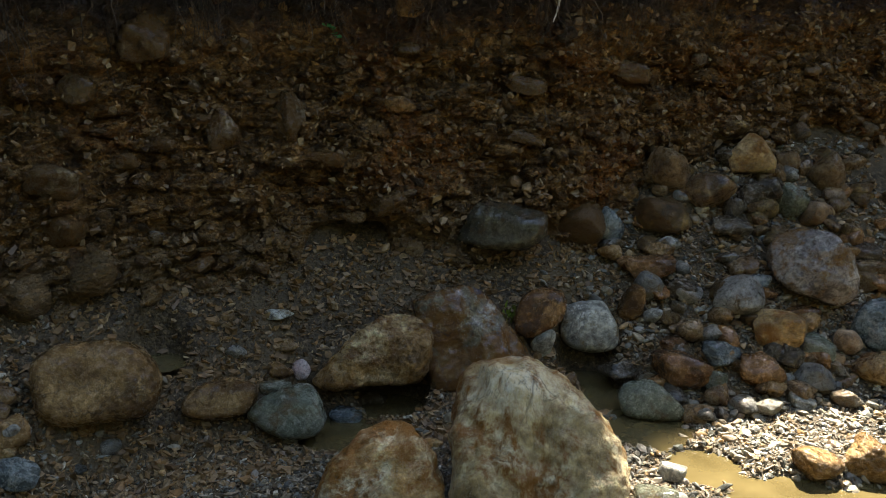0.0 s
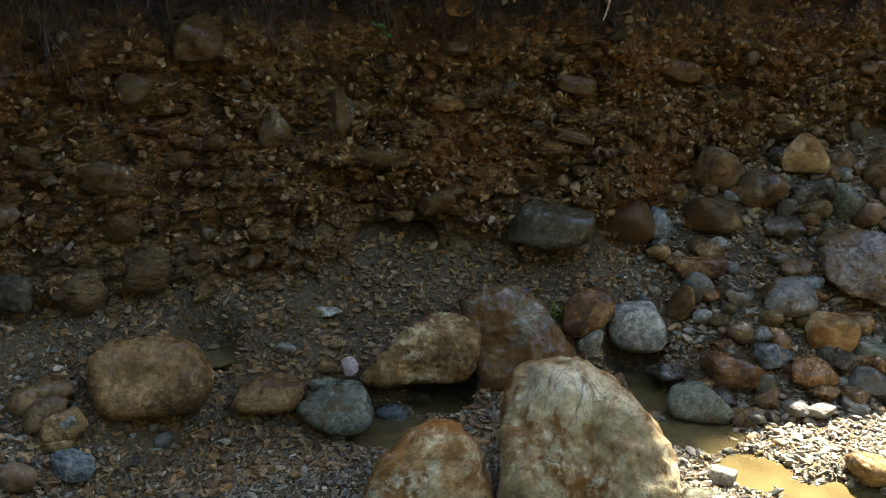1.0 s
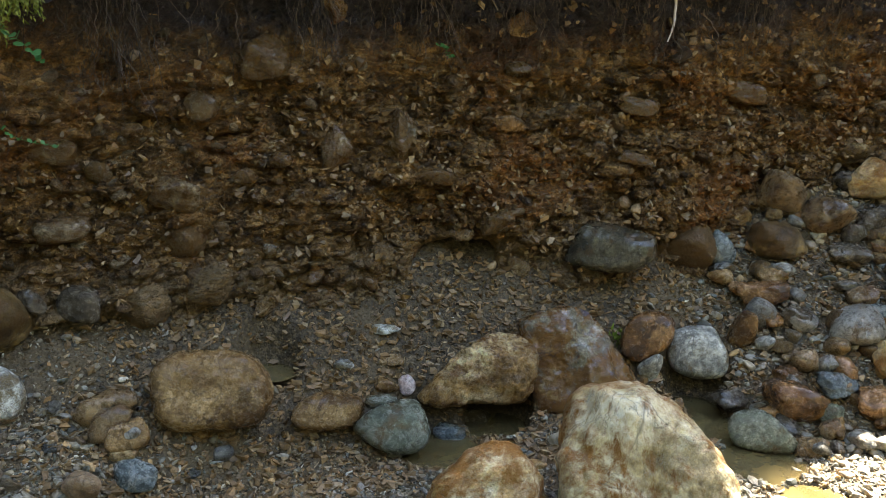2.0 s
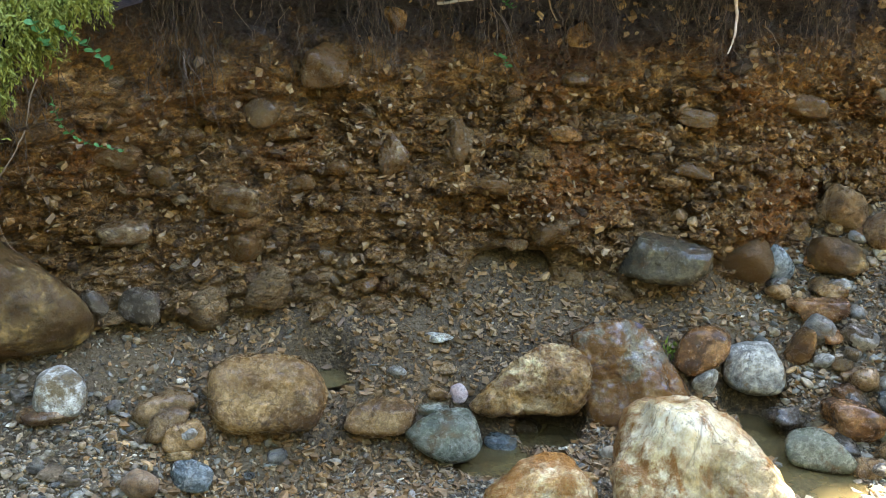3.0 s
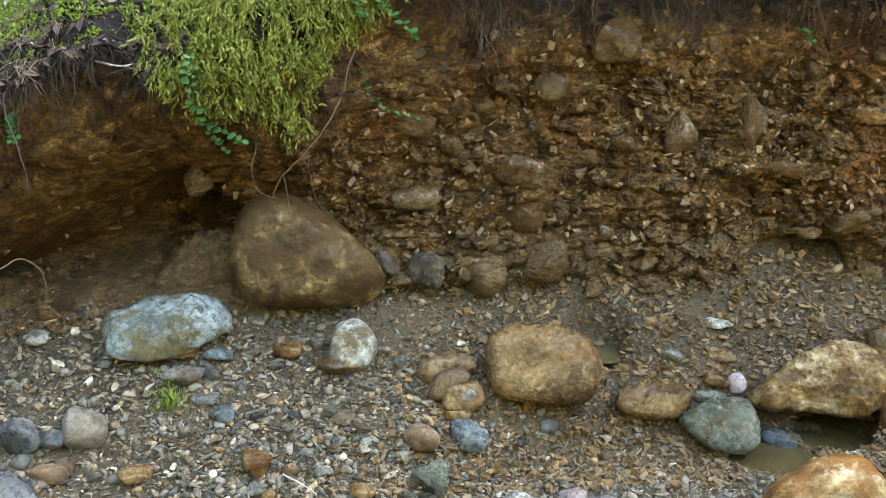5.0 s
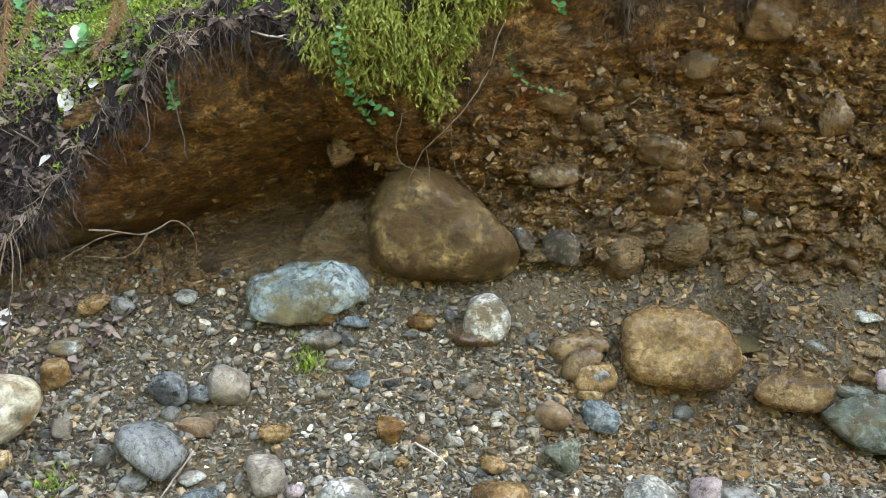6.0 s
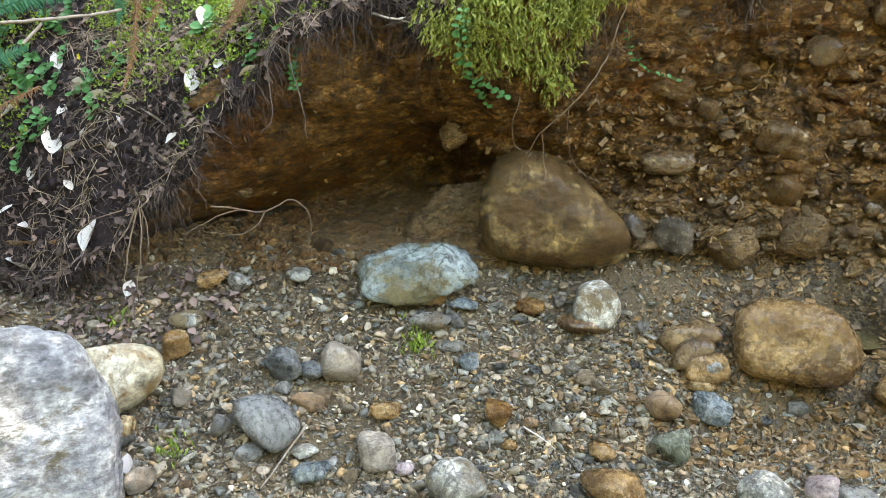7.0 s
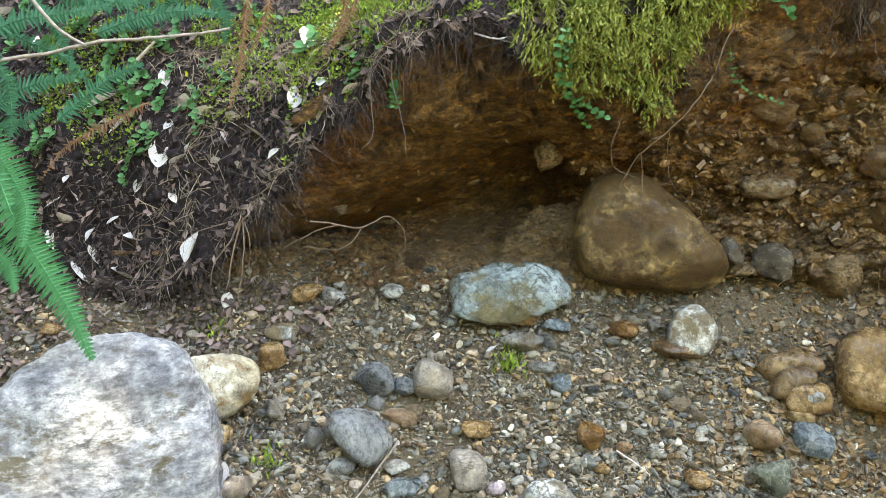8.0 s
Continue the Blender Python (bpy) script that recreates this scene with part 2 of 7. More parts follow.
REDDISH = rock_material("reddish_stone", (0.20, 0.118, 0.062), (0.31, 0.195, 0.105), (0.42, 0.30, 0.19), (0.3, 0.15, 0.07), 0.4, None, 0.55)
PINK = rock_material("pink_stone", (0.34, 0.24, 0.23), (0.46, 0.35, 0.34), (0.56, 0.48, 0.46), (0.36, 0.22, 0.14), 0.3, None, 0.45)
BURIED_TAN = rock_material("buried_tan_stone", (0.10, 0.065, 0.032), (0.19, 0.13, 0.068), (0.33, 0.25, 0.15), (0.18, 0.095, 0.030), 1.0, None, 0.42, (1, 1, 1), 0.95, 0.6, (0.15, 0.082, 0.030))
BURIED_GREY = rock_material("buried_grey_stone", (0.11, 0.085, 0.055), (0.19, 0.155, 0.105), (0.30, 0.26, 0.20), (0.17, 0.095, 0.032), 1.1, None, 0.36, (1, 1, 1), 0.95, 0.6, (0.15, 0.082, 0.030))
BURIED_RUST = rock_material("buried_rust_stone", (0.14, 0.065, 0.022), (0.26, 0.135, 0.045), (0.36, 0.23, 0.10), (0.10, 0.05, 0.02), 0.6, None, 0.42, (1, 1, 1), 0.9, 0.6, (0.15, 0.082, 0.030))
TAUPE = rock_material("taupe_stone", (0.18, 0.145, 0.11), (0.28, 0.235, 0.18), (0.38, 0.33, 0.27), (0.24, 0.16, 0.08), 0.4, None, 0.6)


def earth_material():
    """Ochre earth packed with angular chips, dark humus along the top and rusty seepage."""
    m, nt, b = shader("bank_earth")
    b.inputs["Specular IOR Level"].default_value = 0.15
    v = place_vec(nt, False)
    big = noise_at(nt, v, 2.2, 6.0, 0.6, 0.5)
    med = noise_at(nt, v, 14.0, 8.0, 0.68, 0.3)
    fine = noise_at(nt, v, 70.0, 8.0, 0.75)
    tiny = noise_at(nt, v, 320.0, 3.0, 0.7)
    chip, mid = cells(nt, v, 34.0, (1, 1, 1.7), 0.03)
    grit, mid2 = cells(nt, v, 95.0, (1, 1, 1.5), 0.012, 60.0)
    col = ramp(nt, med, ((0.34, (0.030, 0.016, 0.006)), (0.47, (0.122, 0.066, 0.023)), (0.58, (0.225, 0.126, 0.047)), (0.72, (0.39, 0.255, 0.12))))
    seep = span(nt, big, 0.49, 0.63, 0.0, 0.7)
    col = mix(nt, seep, col, mix(nt, fine, (0.26, 0.105, 0.026), (0.095, 0.038, 0.011)))
    col = mix(nt, 0.75, col, ramp(nt, chip, ((0.0, (0.22, 0.21, 0.20)), (0.55, (0.5, 0.5, 0.5)), (0.85, (0.62, 0.61, 0.6)), (1.0, (0.85, 0.84, 0.82)))), "OVERLAY")
    col = mix(nt, 0.55, col, ramp(nt, grit, ((0.0, (0.25, 0.24, 0.23)), (0.6, (0.5, 0.5, 0.5)), (1.0, (0.78, 0.77, 0.75)))), "OVERLAY")
    col = mix(nt, 0.6, col, ramp(nt, fine, ((0.32, (0.2, 0.19, 0.18)), (0.5, (0.5, 0.5, 0.5)), (0.7, (0.76, 0.75, 0.73)))), "OVERLAY")
    sep = nt.nodes.new("ShaderNodeSeparateXYZ")
    nt.links.new(v, sep.inputs[0])
    height = add(nt, "ShaderNodeMath")
    height.operation = "MULTIPLY_ADD"
    nt.links.new(big, height.inputs[0])
    height.inputs[1].default_value = 0.5
    nt.links.new(sep.outputs["Z"], height.inputs[2])
    col = mix(nt, span(nt, height.outputs[0], 0.86, 0.68, 0.0, 0.6), col, mix(nt, fine, (0.30, 0.215, 0.120), (0.080, 0.054, 0.028)))
    col = mix(nt, span(nt, height.outputs[0], 1.47, 1.62), col, mix(nt, fine, (0.065, 0.052, 0.056), (0.015, 0.0125, 0.014)))
    nt.links.new(col, b.inputs["Base Color"])
    nt.links.new(span(nt, chip, 0.0, 1.0, 0.4, 0.9), b.inputs["Roughness"])
    nt.links.new(span(nt, noise_at(nt, v, 16.0, 6.0, 0.7), 0.54, 0.62, 0.0, 0.22), b.inputs["Coat Weight"])
    b.inputs["Coat Roughness"].default_value = 0.12
    bump(nt, b, ((med, 0.02), (span(nt, mid, 0.0, 0.7, 1.0, 0.0), 0.016), (span(nt, mid2, 0.0, 0.7, 1.0, 0.0), 0.006), (fine, 0.008), (tiny, 0.003)), strength=1.0)
    return m


def pieces_material(name, stops, gloss=0.55, grit=0.6, shine=0.3):
    """Loose stones: every piece takes one colour of its own."""
    m, nt, b = shader(name)
    v = place_vec(nt, False)
    b.inputs["Specular IOR Level"].default_value = shine
    own = nt.nodes.new("ShaderNodeNewGeometry").outputs["Random Per Island"]
    fine = noise_at(nt, v, 120.0, 6.0, 0.7)
    big = noise_at(nt, v, 28.0, 6.0, 0.65, 0.5)
    col = ramp(nt, own, stops)
    col = mix(nt, grit, col, ramp(nt, big, ((0.3, (0.25, 0.24, 0.22)), (0.5, (0.5, 0.5, 0.5)), (0.7, (0.74, 0.72, 0.68)))), "OVERLAY")
    col = mix(nt, span(nt, fine, 0.48, 0.66, 0.0, 0.7), col, (0.075, 0.052, 0.029))
    nt.links.new(col, b.inputs["Base Color"])
    nt.links.new(span(nt, big, 0.3, 0.7, gloss - 0.2, gloss + 0.2), b.inputs["Roughness"])
    bump(nt, b, ((big, 0.004), (fine, 0.0015)))
    return m


EARTH = earth_material()
GRAVEL = pieces_material("gravel_stones", (
    (0.00, (0.036, 0.037, 0.034)), (0.12, (0.110, 0.110, 0.094)), (0.24, (0.209, 0.152, 0.089)), (0.36, (0.068, 0.077, 0.068)), (0.48, (0.292, 0.245, 0.173)),
    (0.60, (0.136, 0.086, 0.044)), (0.70, (0.240, 0.235, 0.209)), (0.80, (0.376, 0.235, 0.100)), (0.90, (0.110, 0.123, 0.113)), (0.97, (0.355, 0.313, 0.230)), (1.0, (0.647, 0.595, 0.480))), 0.36, 1.0)
CHIPS = pieces_material("bank_chips", (
    (0.00, (0.078, 0.045, 0.019)), (0.25, (0.165, 0.101, 0.047)), (0.45, (0.118, 0.073, 0.034)), (0.62, (0.222, 0.139, 0.066)), (0.74, (0.230, 0.122, 0.045)),
    (0.86, (0.236, 0.156, 0.073)), (0.96, (0.218, 0.153, 0.083)), (1.0, (0.354, 0.260, 0.147))), 0.5, 0.85, 0.3)


def lone_material(name, stops, gloss=0.45):
    """The same stones where each is an object of its own."""
    m, nt, b = shader(name)
    v = place_vec(nt, True)
    b.inputs["Specular IOR Level"].default_value = 0.3
    own = nt.nodes.new("ShaderNodeObjectInfo").outputs["Random"]
    big, fine = noise_at(nt, v, 2.2, 7.0, 0.68, 0.6), noise_at(nt, v, 9.0, 6.0, 0.7)
    col = mix(nt, 0.8, ramp(nt, own, stops), ramp(nt, big, ((0.32, (0.2, 0.19, 0.17)), (0.5, (0.5, 0.5, 0.5)), (0.68, (0.8, 0.78, 0.74)))), "OVERLAY")
    col = mix(nt, span(nt, fine, 0.55, 0.68, 0.0, 0.45), col, (0.09, 0.06, 0.032))
    nt.links.new(col, b.inputs["Base Color"])
    nt.links.new(span(nt, big, 0.3, 0.7, gloss - 0.18, gloss + 0.18), b.inputs["Roughness"])
    bump(nt, b, ((big, 0.08), (fine, 0.03)))
    return m


PEBBLE = lone_material("single_pebbles", (
    (0.00, (0.05, 0.053, 0.050)), (0.15, (0.15, 0.145, 0.125)), (0.30, (0.20, 0.145, 0.085)), (0.45, (0.09, 0.098, 0.092)), (0.60, (0.30, 0.25, 0.175)),
    (0.72, (0.17, 0.105, 0.055)), (0.87, (0.19, 0.185, 0.165)), (1.0, (0.48, 0.43, 0.34))), 0.36)
LONECHIP = lone_material("single_bank_stones", (
    (0.00, (0.05, 0.028, 0.011)), (0.3, (0.105, 0.058, 0.022)), (0.6, (0.165, 0.095, 0.038)), (0.85, (0.14, 0.10, 0.058)), (1.0, (0.24, 0.165, 0.085))), 0.45)


def silt_material():
    """Dark wet sand and silt between the stones."""
    m, nt, b = shader("wet_silt")
    b.inputs["Specular IOR Level"].default_value = 0.2
    v = place_vec(nt, False)
    big = noise_at(nt, v, 3.0, 6.0, 0.6, 0.4)
    fine = noise_at(nt, v, 60.0, 8.0, 0.75)
    tiny = noise_at(nt, v, 260.0, 4.0, 0.7)
    col = ramp(nt, fine, ((0.3, (0.018, 0.013, 0.007)), (0.5, (0.060, 0.043, 0.024)), (0.7, (0.15, 0.11, 0.065))))
    grit, mid = cells(nt, v, 95.0, (1, 1, 1), 0.01, 60.0)
    col = mix(nt, 0.8, col, ramp(nt, grit, ((0.0, (0.2, 0.2, 0.2)), (0.6, (0.5, 0.5, 0.5)), (0.9, (0.7, 0.69, 0.67)), (1.0, (0.95, 0.94, 0.9)))), "OVERLAY")
    col = mix(nt, span(nt, big, 0.48, 0.62, 0.0, 0.6), col, mix(nt, tiny, (0.15, 0.11, 0.062), (0.07, 0.05, 0.028)))
    nt.links.new(col, b.inputs["Base Color"])
    nt.links.new(span(nt, big, 0.3, 0.7, 0.35, 0.8), b.inputs["Roughness"])
    bump(nt, b, ((span(nt, mid, 0.0, 0.7, 1.0, 0.0), 0.006), (fine, 0.006), (tiny, 0.002)))
    return m


def plain_material(name, a, c, scale=30.0, rough=0.7, through_light=0.0, per_piece=0.0, relief=0.002):
    """Two mottled tones, for leaves, roots and wood."""
    m, nt, b = shader(name)
    v = place_vec(nt, True)
    n = noise_at(nt, v, scale, 6.0, 0.65)
    col = ramp(nt, n, ((0.32, a), (0.68, c)))
    if per_piece:
        own = nt.nodes.new("ShaderNodeNewGeometry").outputs["Random Per Island"]
        col = mix(nt, per_piece, col, ramp(nt, own, ((0.0, tuple(0.45 * q for q in a)), (0.5, a), (1.0, tuple(min(1.0, 1.35 * q) for q in c)))))
    nt.links.new(col, b.inputs["Base Color"])
    b.inputs["Roughness"].default_value = rough
    b.inputs["Specular IOR Level"].default_value = 0.25
    if through_light:
        b.inputs["Subsurface Weight"].default_value = 0.0
        t = nt.nodes.new("ShaderNodeBsdfTranslucent")
        nt.links.new(col, t.inputs["Color"])
        s = nt.nodes.new("ShaderNodeMixShader")
        s.inputs[0].default_value = through_light
        nt.links.new(b.outputs[0], s.inputs[1])
        nt.links.new(t.outputs[0], s.inputs[2])
        nt.links.new(s.outputs[0], nt.nodes["Material Output"].inputs["Surface"])
    bump(nt, b, ((n, relief),))
    return m


def water_material():
    m, nt, b = shader("muddy_water")
    v = place_vec(nt, False)
    n = noise_at(nt, v, 6.0, 4.0, 0.5)
    nt.links.new(ramp(nt, n, ((0.35, (0.10, 0.075, 0.030)), (0.7, (0.17, 0.13, 0.055)))), b.inputs["Base Color"])
    b.inputs["Roughness"].default_value, b.inputs["IOR"].default_value = 0.04, 1.33
    b.inputs["Transmission Weight"].default_value = 0.35
    bump(nt, b, ((noise_at(nt, v, 22.0, 3.0, 0.5), 0.0012),), strength=0.4)
    return m


SILT = silt_material()
WATER = water_material()
HUMUS = plain_material("dark_humus", (0.006, 0.004, 0.004), (0.026, 0.017, 0.0165), 40.0, 0.95, relief=0.012)
MOSS = plain_material("yellow_green_moss", (0.095, 0.125, 0.022), (0.36, 0.38, 0.09), 26.0, 0.7, 0.3, 0.25)
GREENMOSS = plain_material("green_moss", (0.12, 0.19, 0.025), (0.29, 0.38, 0.06), 25.0, 0.8, 0.2, 0.5)
LEAF = plain_material("small_green_leaves", (0.040, 0.13, 0.038), (0.11, 0.26, 0.085), 60.0, 0.45, 0.25, 0.4)
# Darker copy of FERN: shade on the slope is put into the colour.
SHADEFERN = plain_material("shaded_fern_green", (0.018, 0.085, 0.040), (0.055, 0.18, 0.085), 30.0, 0.5, 0.25, 0.3)
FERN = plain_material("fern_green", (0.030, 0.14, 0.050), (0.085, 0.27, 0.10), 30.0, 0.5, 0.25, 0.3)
DEADLEAF = plain_material("pale_dead_leaf", (0.38, 0.32, 0.27), (0.70, 0.66, 0.61), 35.0, 0.7, 0.1)
TWIG = plain_material("grey_twig", (0.16, 0.13, 0.10), (0.34, 0.29, 0.24), 50.0, 0.8)
ROOT = plain_material("fine_roots", (0.040, 0.030, 0.025), (0.15, 0.115, 0.092), 40.0, 0.85, 0.0, 0.6)
DARKROOT = plain_material("dark_rootlets", (0.018, 0.013, 0.012), (0.085, 0.062, 0.052), 40.0, 0.9, 0.0, 0.6)
PALEROOT = plain_material("pale_root", (0.085, 0.058, 0.038), (0.20, 0.145, 0.10), 60.0, 0.8)
STRAW = plain_material("dry_straw", (0.16, 0.115, 0.075), (0.38, 0.30, 0.21), 40.0, 0.85, 0.0, 0.5)
LITTER = plain_material("leaf_litter", (0.048, 0.032, 0.027), (0.24, 0.165, 0.135), 45.0, 0.85, 0.0, 0.7)
DEADFERN = plain_material("rusty_dead_fern", (0.11, 0.055, 0.028), (0.34, 0.20, 0.11), 40.0, 0.85, 0.1, 0.4)
BARK = plain_material("tree_bark", (0.05, 0.04, 0.03), (0.14, 0.11, 0.085), 20.0, 0.9, relief=0.02)
CANOPY = plain_material("canopy_leaves", (0.03, 0.045, 0.018), (0.06, 0.08, 0.03), 5.0, 0.6, 0.0, 0.4)
HILL = plain_material("wooded_slope", (0.015, 0.020, 0.010), (0.05, 0.06, 0.028), 1.2, 0.9, relief=0.2)
YELLOW = plain_material("yellow_petals", (0.6, 0.5, 0.02), (0.75, 0.65, 0.04), 60.0, 0.6)


# ---- mesh helpers ----
def mesh_object(name, verts, faces, material, parent=None, label="", smooth=True):
    me = bpy.data.meshes.new(name)
    me.from_pydata([tuple(map(float, v)) for v in verts], [], [tuple(map(int, f)) for f in faces])
    me.materials.append(material)
    if smooth:
        me.polygons.foreach_set("use_smooth", [True] * len(me.polygons))
    me.update()
    ob = new(name, me)
    if parent:
        ob.parent = parent
    if label:
        tagged(ob, label)
    return ob


def soup(name, verts, tris, material, smooth=False):
    """One big mesh of many small pieces from arrays."""
    verts, tris = np.asarray(verts, dtype=np.float32), np.asarray(tris, dtype=np.int32)
    me = bpy.data.meshes.new(name)
    me.vertices.add(len(verts))
    me.vertices.foreach_set("co", verts.ravel())
    me.loops.add(tris.size)
    me.loops.foreach_set("vertex_index", tris.ravel())
    me.polygons.add(len(tris))
    me.polygons.foreach_set("loop_start", np.arange(0, tris.size, 3, dtype=np.int32))
    me.polygons.foreach_set("use_smooth", np.full(len(tris), smooth))
    me.update(calc_edges=True)
    me.materials.append(material)
    return new(name, me)


def ball(level):
    bm = bmesh.new()
    bmesh.ops.create_icosphere(bm, subdivisions=level, radius=1.0)
    v = np.array([q.co[:] for q in bm.verts])
    f = np.array([[q.index for q in p.verts] for p in bm.faces])
    bm.free()
    return v / np.linalg.norm(v, axis=1)[:, None], f


BALLS = {k: ball(k) for k in (1, 2, 3, 4, 5, 6)}


def grid_faces(nu, nv):
    i = np.arange((nu - 1) * (nv - 1))
    a = (i // (nv - 1)) * nv + i % (nv - 1)
    return np.stack([a, a + nv, a + nv + 1, a + 1], 1)


def worn_lumps(d, rng, level):
    """Hollows, knocks and pits over directions d."""
    q = d + rng.uniform(20, 60, 3)
    at = lambda k, up=1.0: swell(q[:, 0] * k, q[:, 1] * k, q[:, 2] * k * up)
    out = 0.09 * at(1.6) + 0.05 * at(4.0) + 0.022 * at(10.0)
    if level > 3:
        out += 0.012 * at(24.0)
    if level > 4:
        out -= 0.055 * np.abs(at(2.6)) + 0.024 * np.abs(at(5.0, 1.8)) + 0.014 * np.abs(at(19.0))
    return out


def stone_form(level, shape, seed):
    """Directions pushed out to a worn stone: plane cuts rounded off, then lumps and pits."""
    d, f = BALLS[level]
    rng = np.random.default_rng(seed)
    cuts, worn = {"round": (11, 0.30), "boxy": (11, 0.18), "facet": (13, 0.08), "slab": (11, 0.14)}[shape]
    n = rng.normal(size=(cuts, 3))
    if shape in ("boxy", "slab"):
        n[:6] = np.array([[1, 0, 0], [-1, 0, 0], [0, 1, 0], [0, -1, 0], [0, 0, 1], [0, 0, -1]]) + rng.normal(size=(6, 3)) * 0.2
    n /= np.linalg.norm(n, axis=1)[:, None]
    h = rng.uniform(0.62, 0.86, cuts)
    dots = np.maximum(d @ n.T, 1e-3)
    reach = h / dots
    sharp = 9.0 if shape in ("round", "boxy") else 18.0
    cut = (np.sum(np.minimum(reach, 3.0) ** -sharp, axis=1) + 0.9 ** sharp * 0.2) ** (-1.0 / sharp)
    r = worn * 0.9 + (1 - worn) * cut
    rough = {"round": 0.6, "boxy": 0.8, "facet": 1.25, "slab": 1.0}[shape]
    lumps = worn_lumps(d, rng, level)
    v = d * (r + lumps * rough)[:, None]
    lo, hi = v.min(0), v.max(0)
    return (v - (lo + hi) / 2) / (hi - lo), f


def splinter(seed):
    """An angular chip: a box with its corners knocked about."""
    rng = np.random.default_rng(seed)
    v = np.array([(x, y, z) for x in (-1, 1) for y in (-1, 1) for z in (-1, 1)], float)
    v *= rng.uniform(0.12, 0.60, (8, 3))
    f = [(0, 1, 3), (0, 3, 2), (4, 6, 7), (4, 7, 5), (0, 4, 5), (0, 5, 1), (2, 3, 7), (2, 7, 6), (0, 2, 6), (0, 6, 4), (1, 5, 7), (1, 7, 3)]
    return v, np.array(f)


def rock(name, at, size, turn, roll, material, shape, seed, label):
    big = max(size)
    level = 6 if big > 0.34 else 5 if big > 0.15 else 4 if big > 0.07 else 3
    v, f = stone_form(level, shape, seed)
    ob = mesh_object(name, v * np.array(size), f, material)
    if name == "embedded_stone":
        # set back or forward to sit in the uneven face
        w, h = 0.35 * size[0], 0.35 * size[2]
        front = sum(face_point(at[0] + p * w, at[2] + q * h)[1] for p, q in itertools.product((-1, 0, 1), repeat=2)) / 9
        k = (front - bank_y(at[0], at[2]) + 0.12 * size[1]) / math.cos(math.radians(turn))
        at = (at[0] - k * math.sin(math.radians(turn)), at[1] + k * math.cos(math.radians(turn)), at[2])
    ob.matrix_basis = pose(*at, 0, 0, turn) @ pose(0, 0, 0, 0, -roll, 0)
    return tagged(ob, label, {"boulder": "boulder", "cobble": "stone", "embedded_stone": "stone"}[name], {"boulder": "boulders by the stream", "cobble": "cobbles on the gravel", "embedded_stone": "stones in the bank"}[name])


def hewn(name, at, turn, tip, size, sides, fronts, material, seed, label, sharp, rough):
    """A boulder of worn flat faces: sides as (angle, distance) round its outline, fronts as (angle, lean, share)."""
    rng = np.random.default_rng(seed)
    wide, deep, tall = size
    d, f = BALLS[6 if deep > 0.1 else 5]
    n = [(math.cos(math.radians(a)), 0.0, math.sin(math.radians(a))) for a, h in sides]
    reach = [h for a, h in sides]

    def edge(a):
        return min(h / max(0.05, math.cos(math.radians(a - b))) for b, h in sides)

    shoulders = [(a, 38 + rng.uniform(-8, 8), 0.90 + rng.uniform(-0.05, 0.05)) for a, h in sides[::2]] + [(a, -40, 0.9) for a, h in sides[::3]]
    for a, lean, share in tuple(fronts) + tuple(shoulders) + ((0, 90, 0.92), (0, -90, 0.95)):
        c, k = math.cos(math.radians(lean)), math.sin(math.radians(lean))
        n.append((c * math.cos(math.radians(a)), -k, c * math.sin(math.radians(a))))
        reach.append(share * (c * edge(a) + abs(k) * deep))
    dots = np.maximum(d @ np.array(n).T, 1e-4)
    r = np.sum((np.array(reach) / dots) ** -float(sharp), axis=1) ** (-1.0 / sharp)
    v = d * r[:, None]
    for axis_no, half in ((0, wide), (2, tall)):
        lo, hi = v[:, axis_no].min(), v[:, axis_no].max()
        v[:, axis_no] = (v[:, axis_no] - (lo + hi) / 2) * 2 * half / (hi - lo)
    mean = (wide + deep + tall) / 3
    v += d * (worn_lumps(v / mean * 0.9, rng, 6) * rough * mean * 0.8)[:, None]
    a = math.radians(tip)
    spin = np.array([[1, 0, 0], [0, math.cos(a), -math.sin(a)], [0, math.sin(a), math.cos(a)]])
    ob = mesh_object(name, v @ spin.T, f, material)
    ob.matrix_basis = pose(*at, 0, 0, turn)
    return tagged(ob, label, {"boulder": "boulder", "cobble": "stone"}[name], {"boulder": "boulders by the stream", "cobble": "cobbles on the gravel"}[name])


def stamp(places, shapes):
    """Copies small stone forms to places: (position, 3x3 turn and size, which form)."""
    vs, fs, n = [], [], 0
    for p, m, k in places:
        v, f = shapes[k]
        vs.append(v @ m.T + p)
        fs.append(f + n)
        n += len(v)
    return np.concatenate(vs), np.concatenate(fs)


def any_turn(rng):
    q = rng.normal(size=4)
    w, x, y, z = q / np.linalg.norm(q)
    return np.array([[1 - 2 * (y * y + z * z), 2 * (x * y - z * w), 2 * (x * z + y * w)], [2 * (x * y + z * w), 1 - 2 * (x * x + z * z), 2 * (y * z - x * w)],
                     [2 * (x * z - y * w), 2 * (y * z + x * w), 1 - 2 * (x * x + y * y)]])


def turn_z(a):
    return np.array([[math.cos(a), -math.sin(a), 0], [math.sin(a), math.cos(a), 0], [0, 0, 1]])


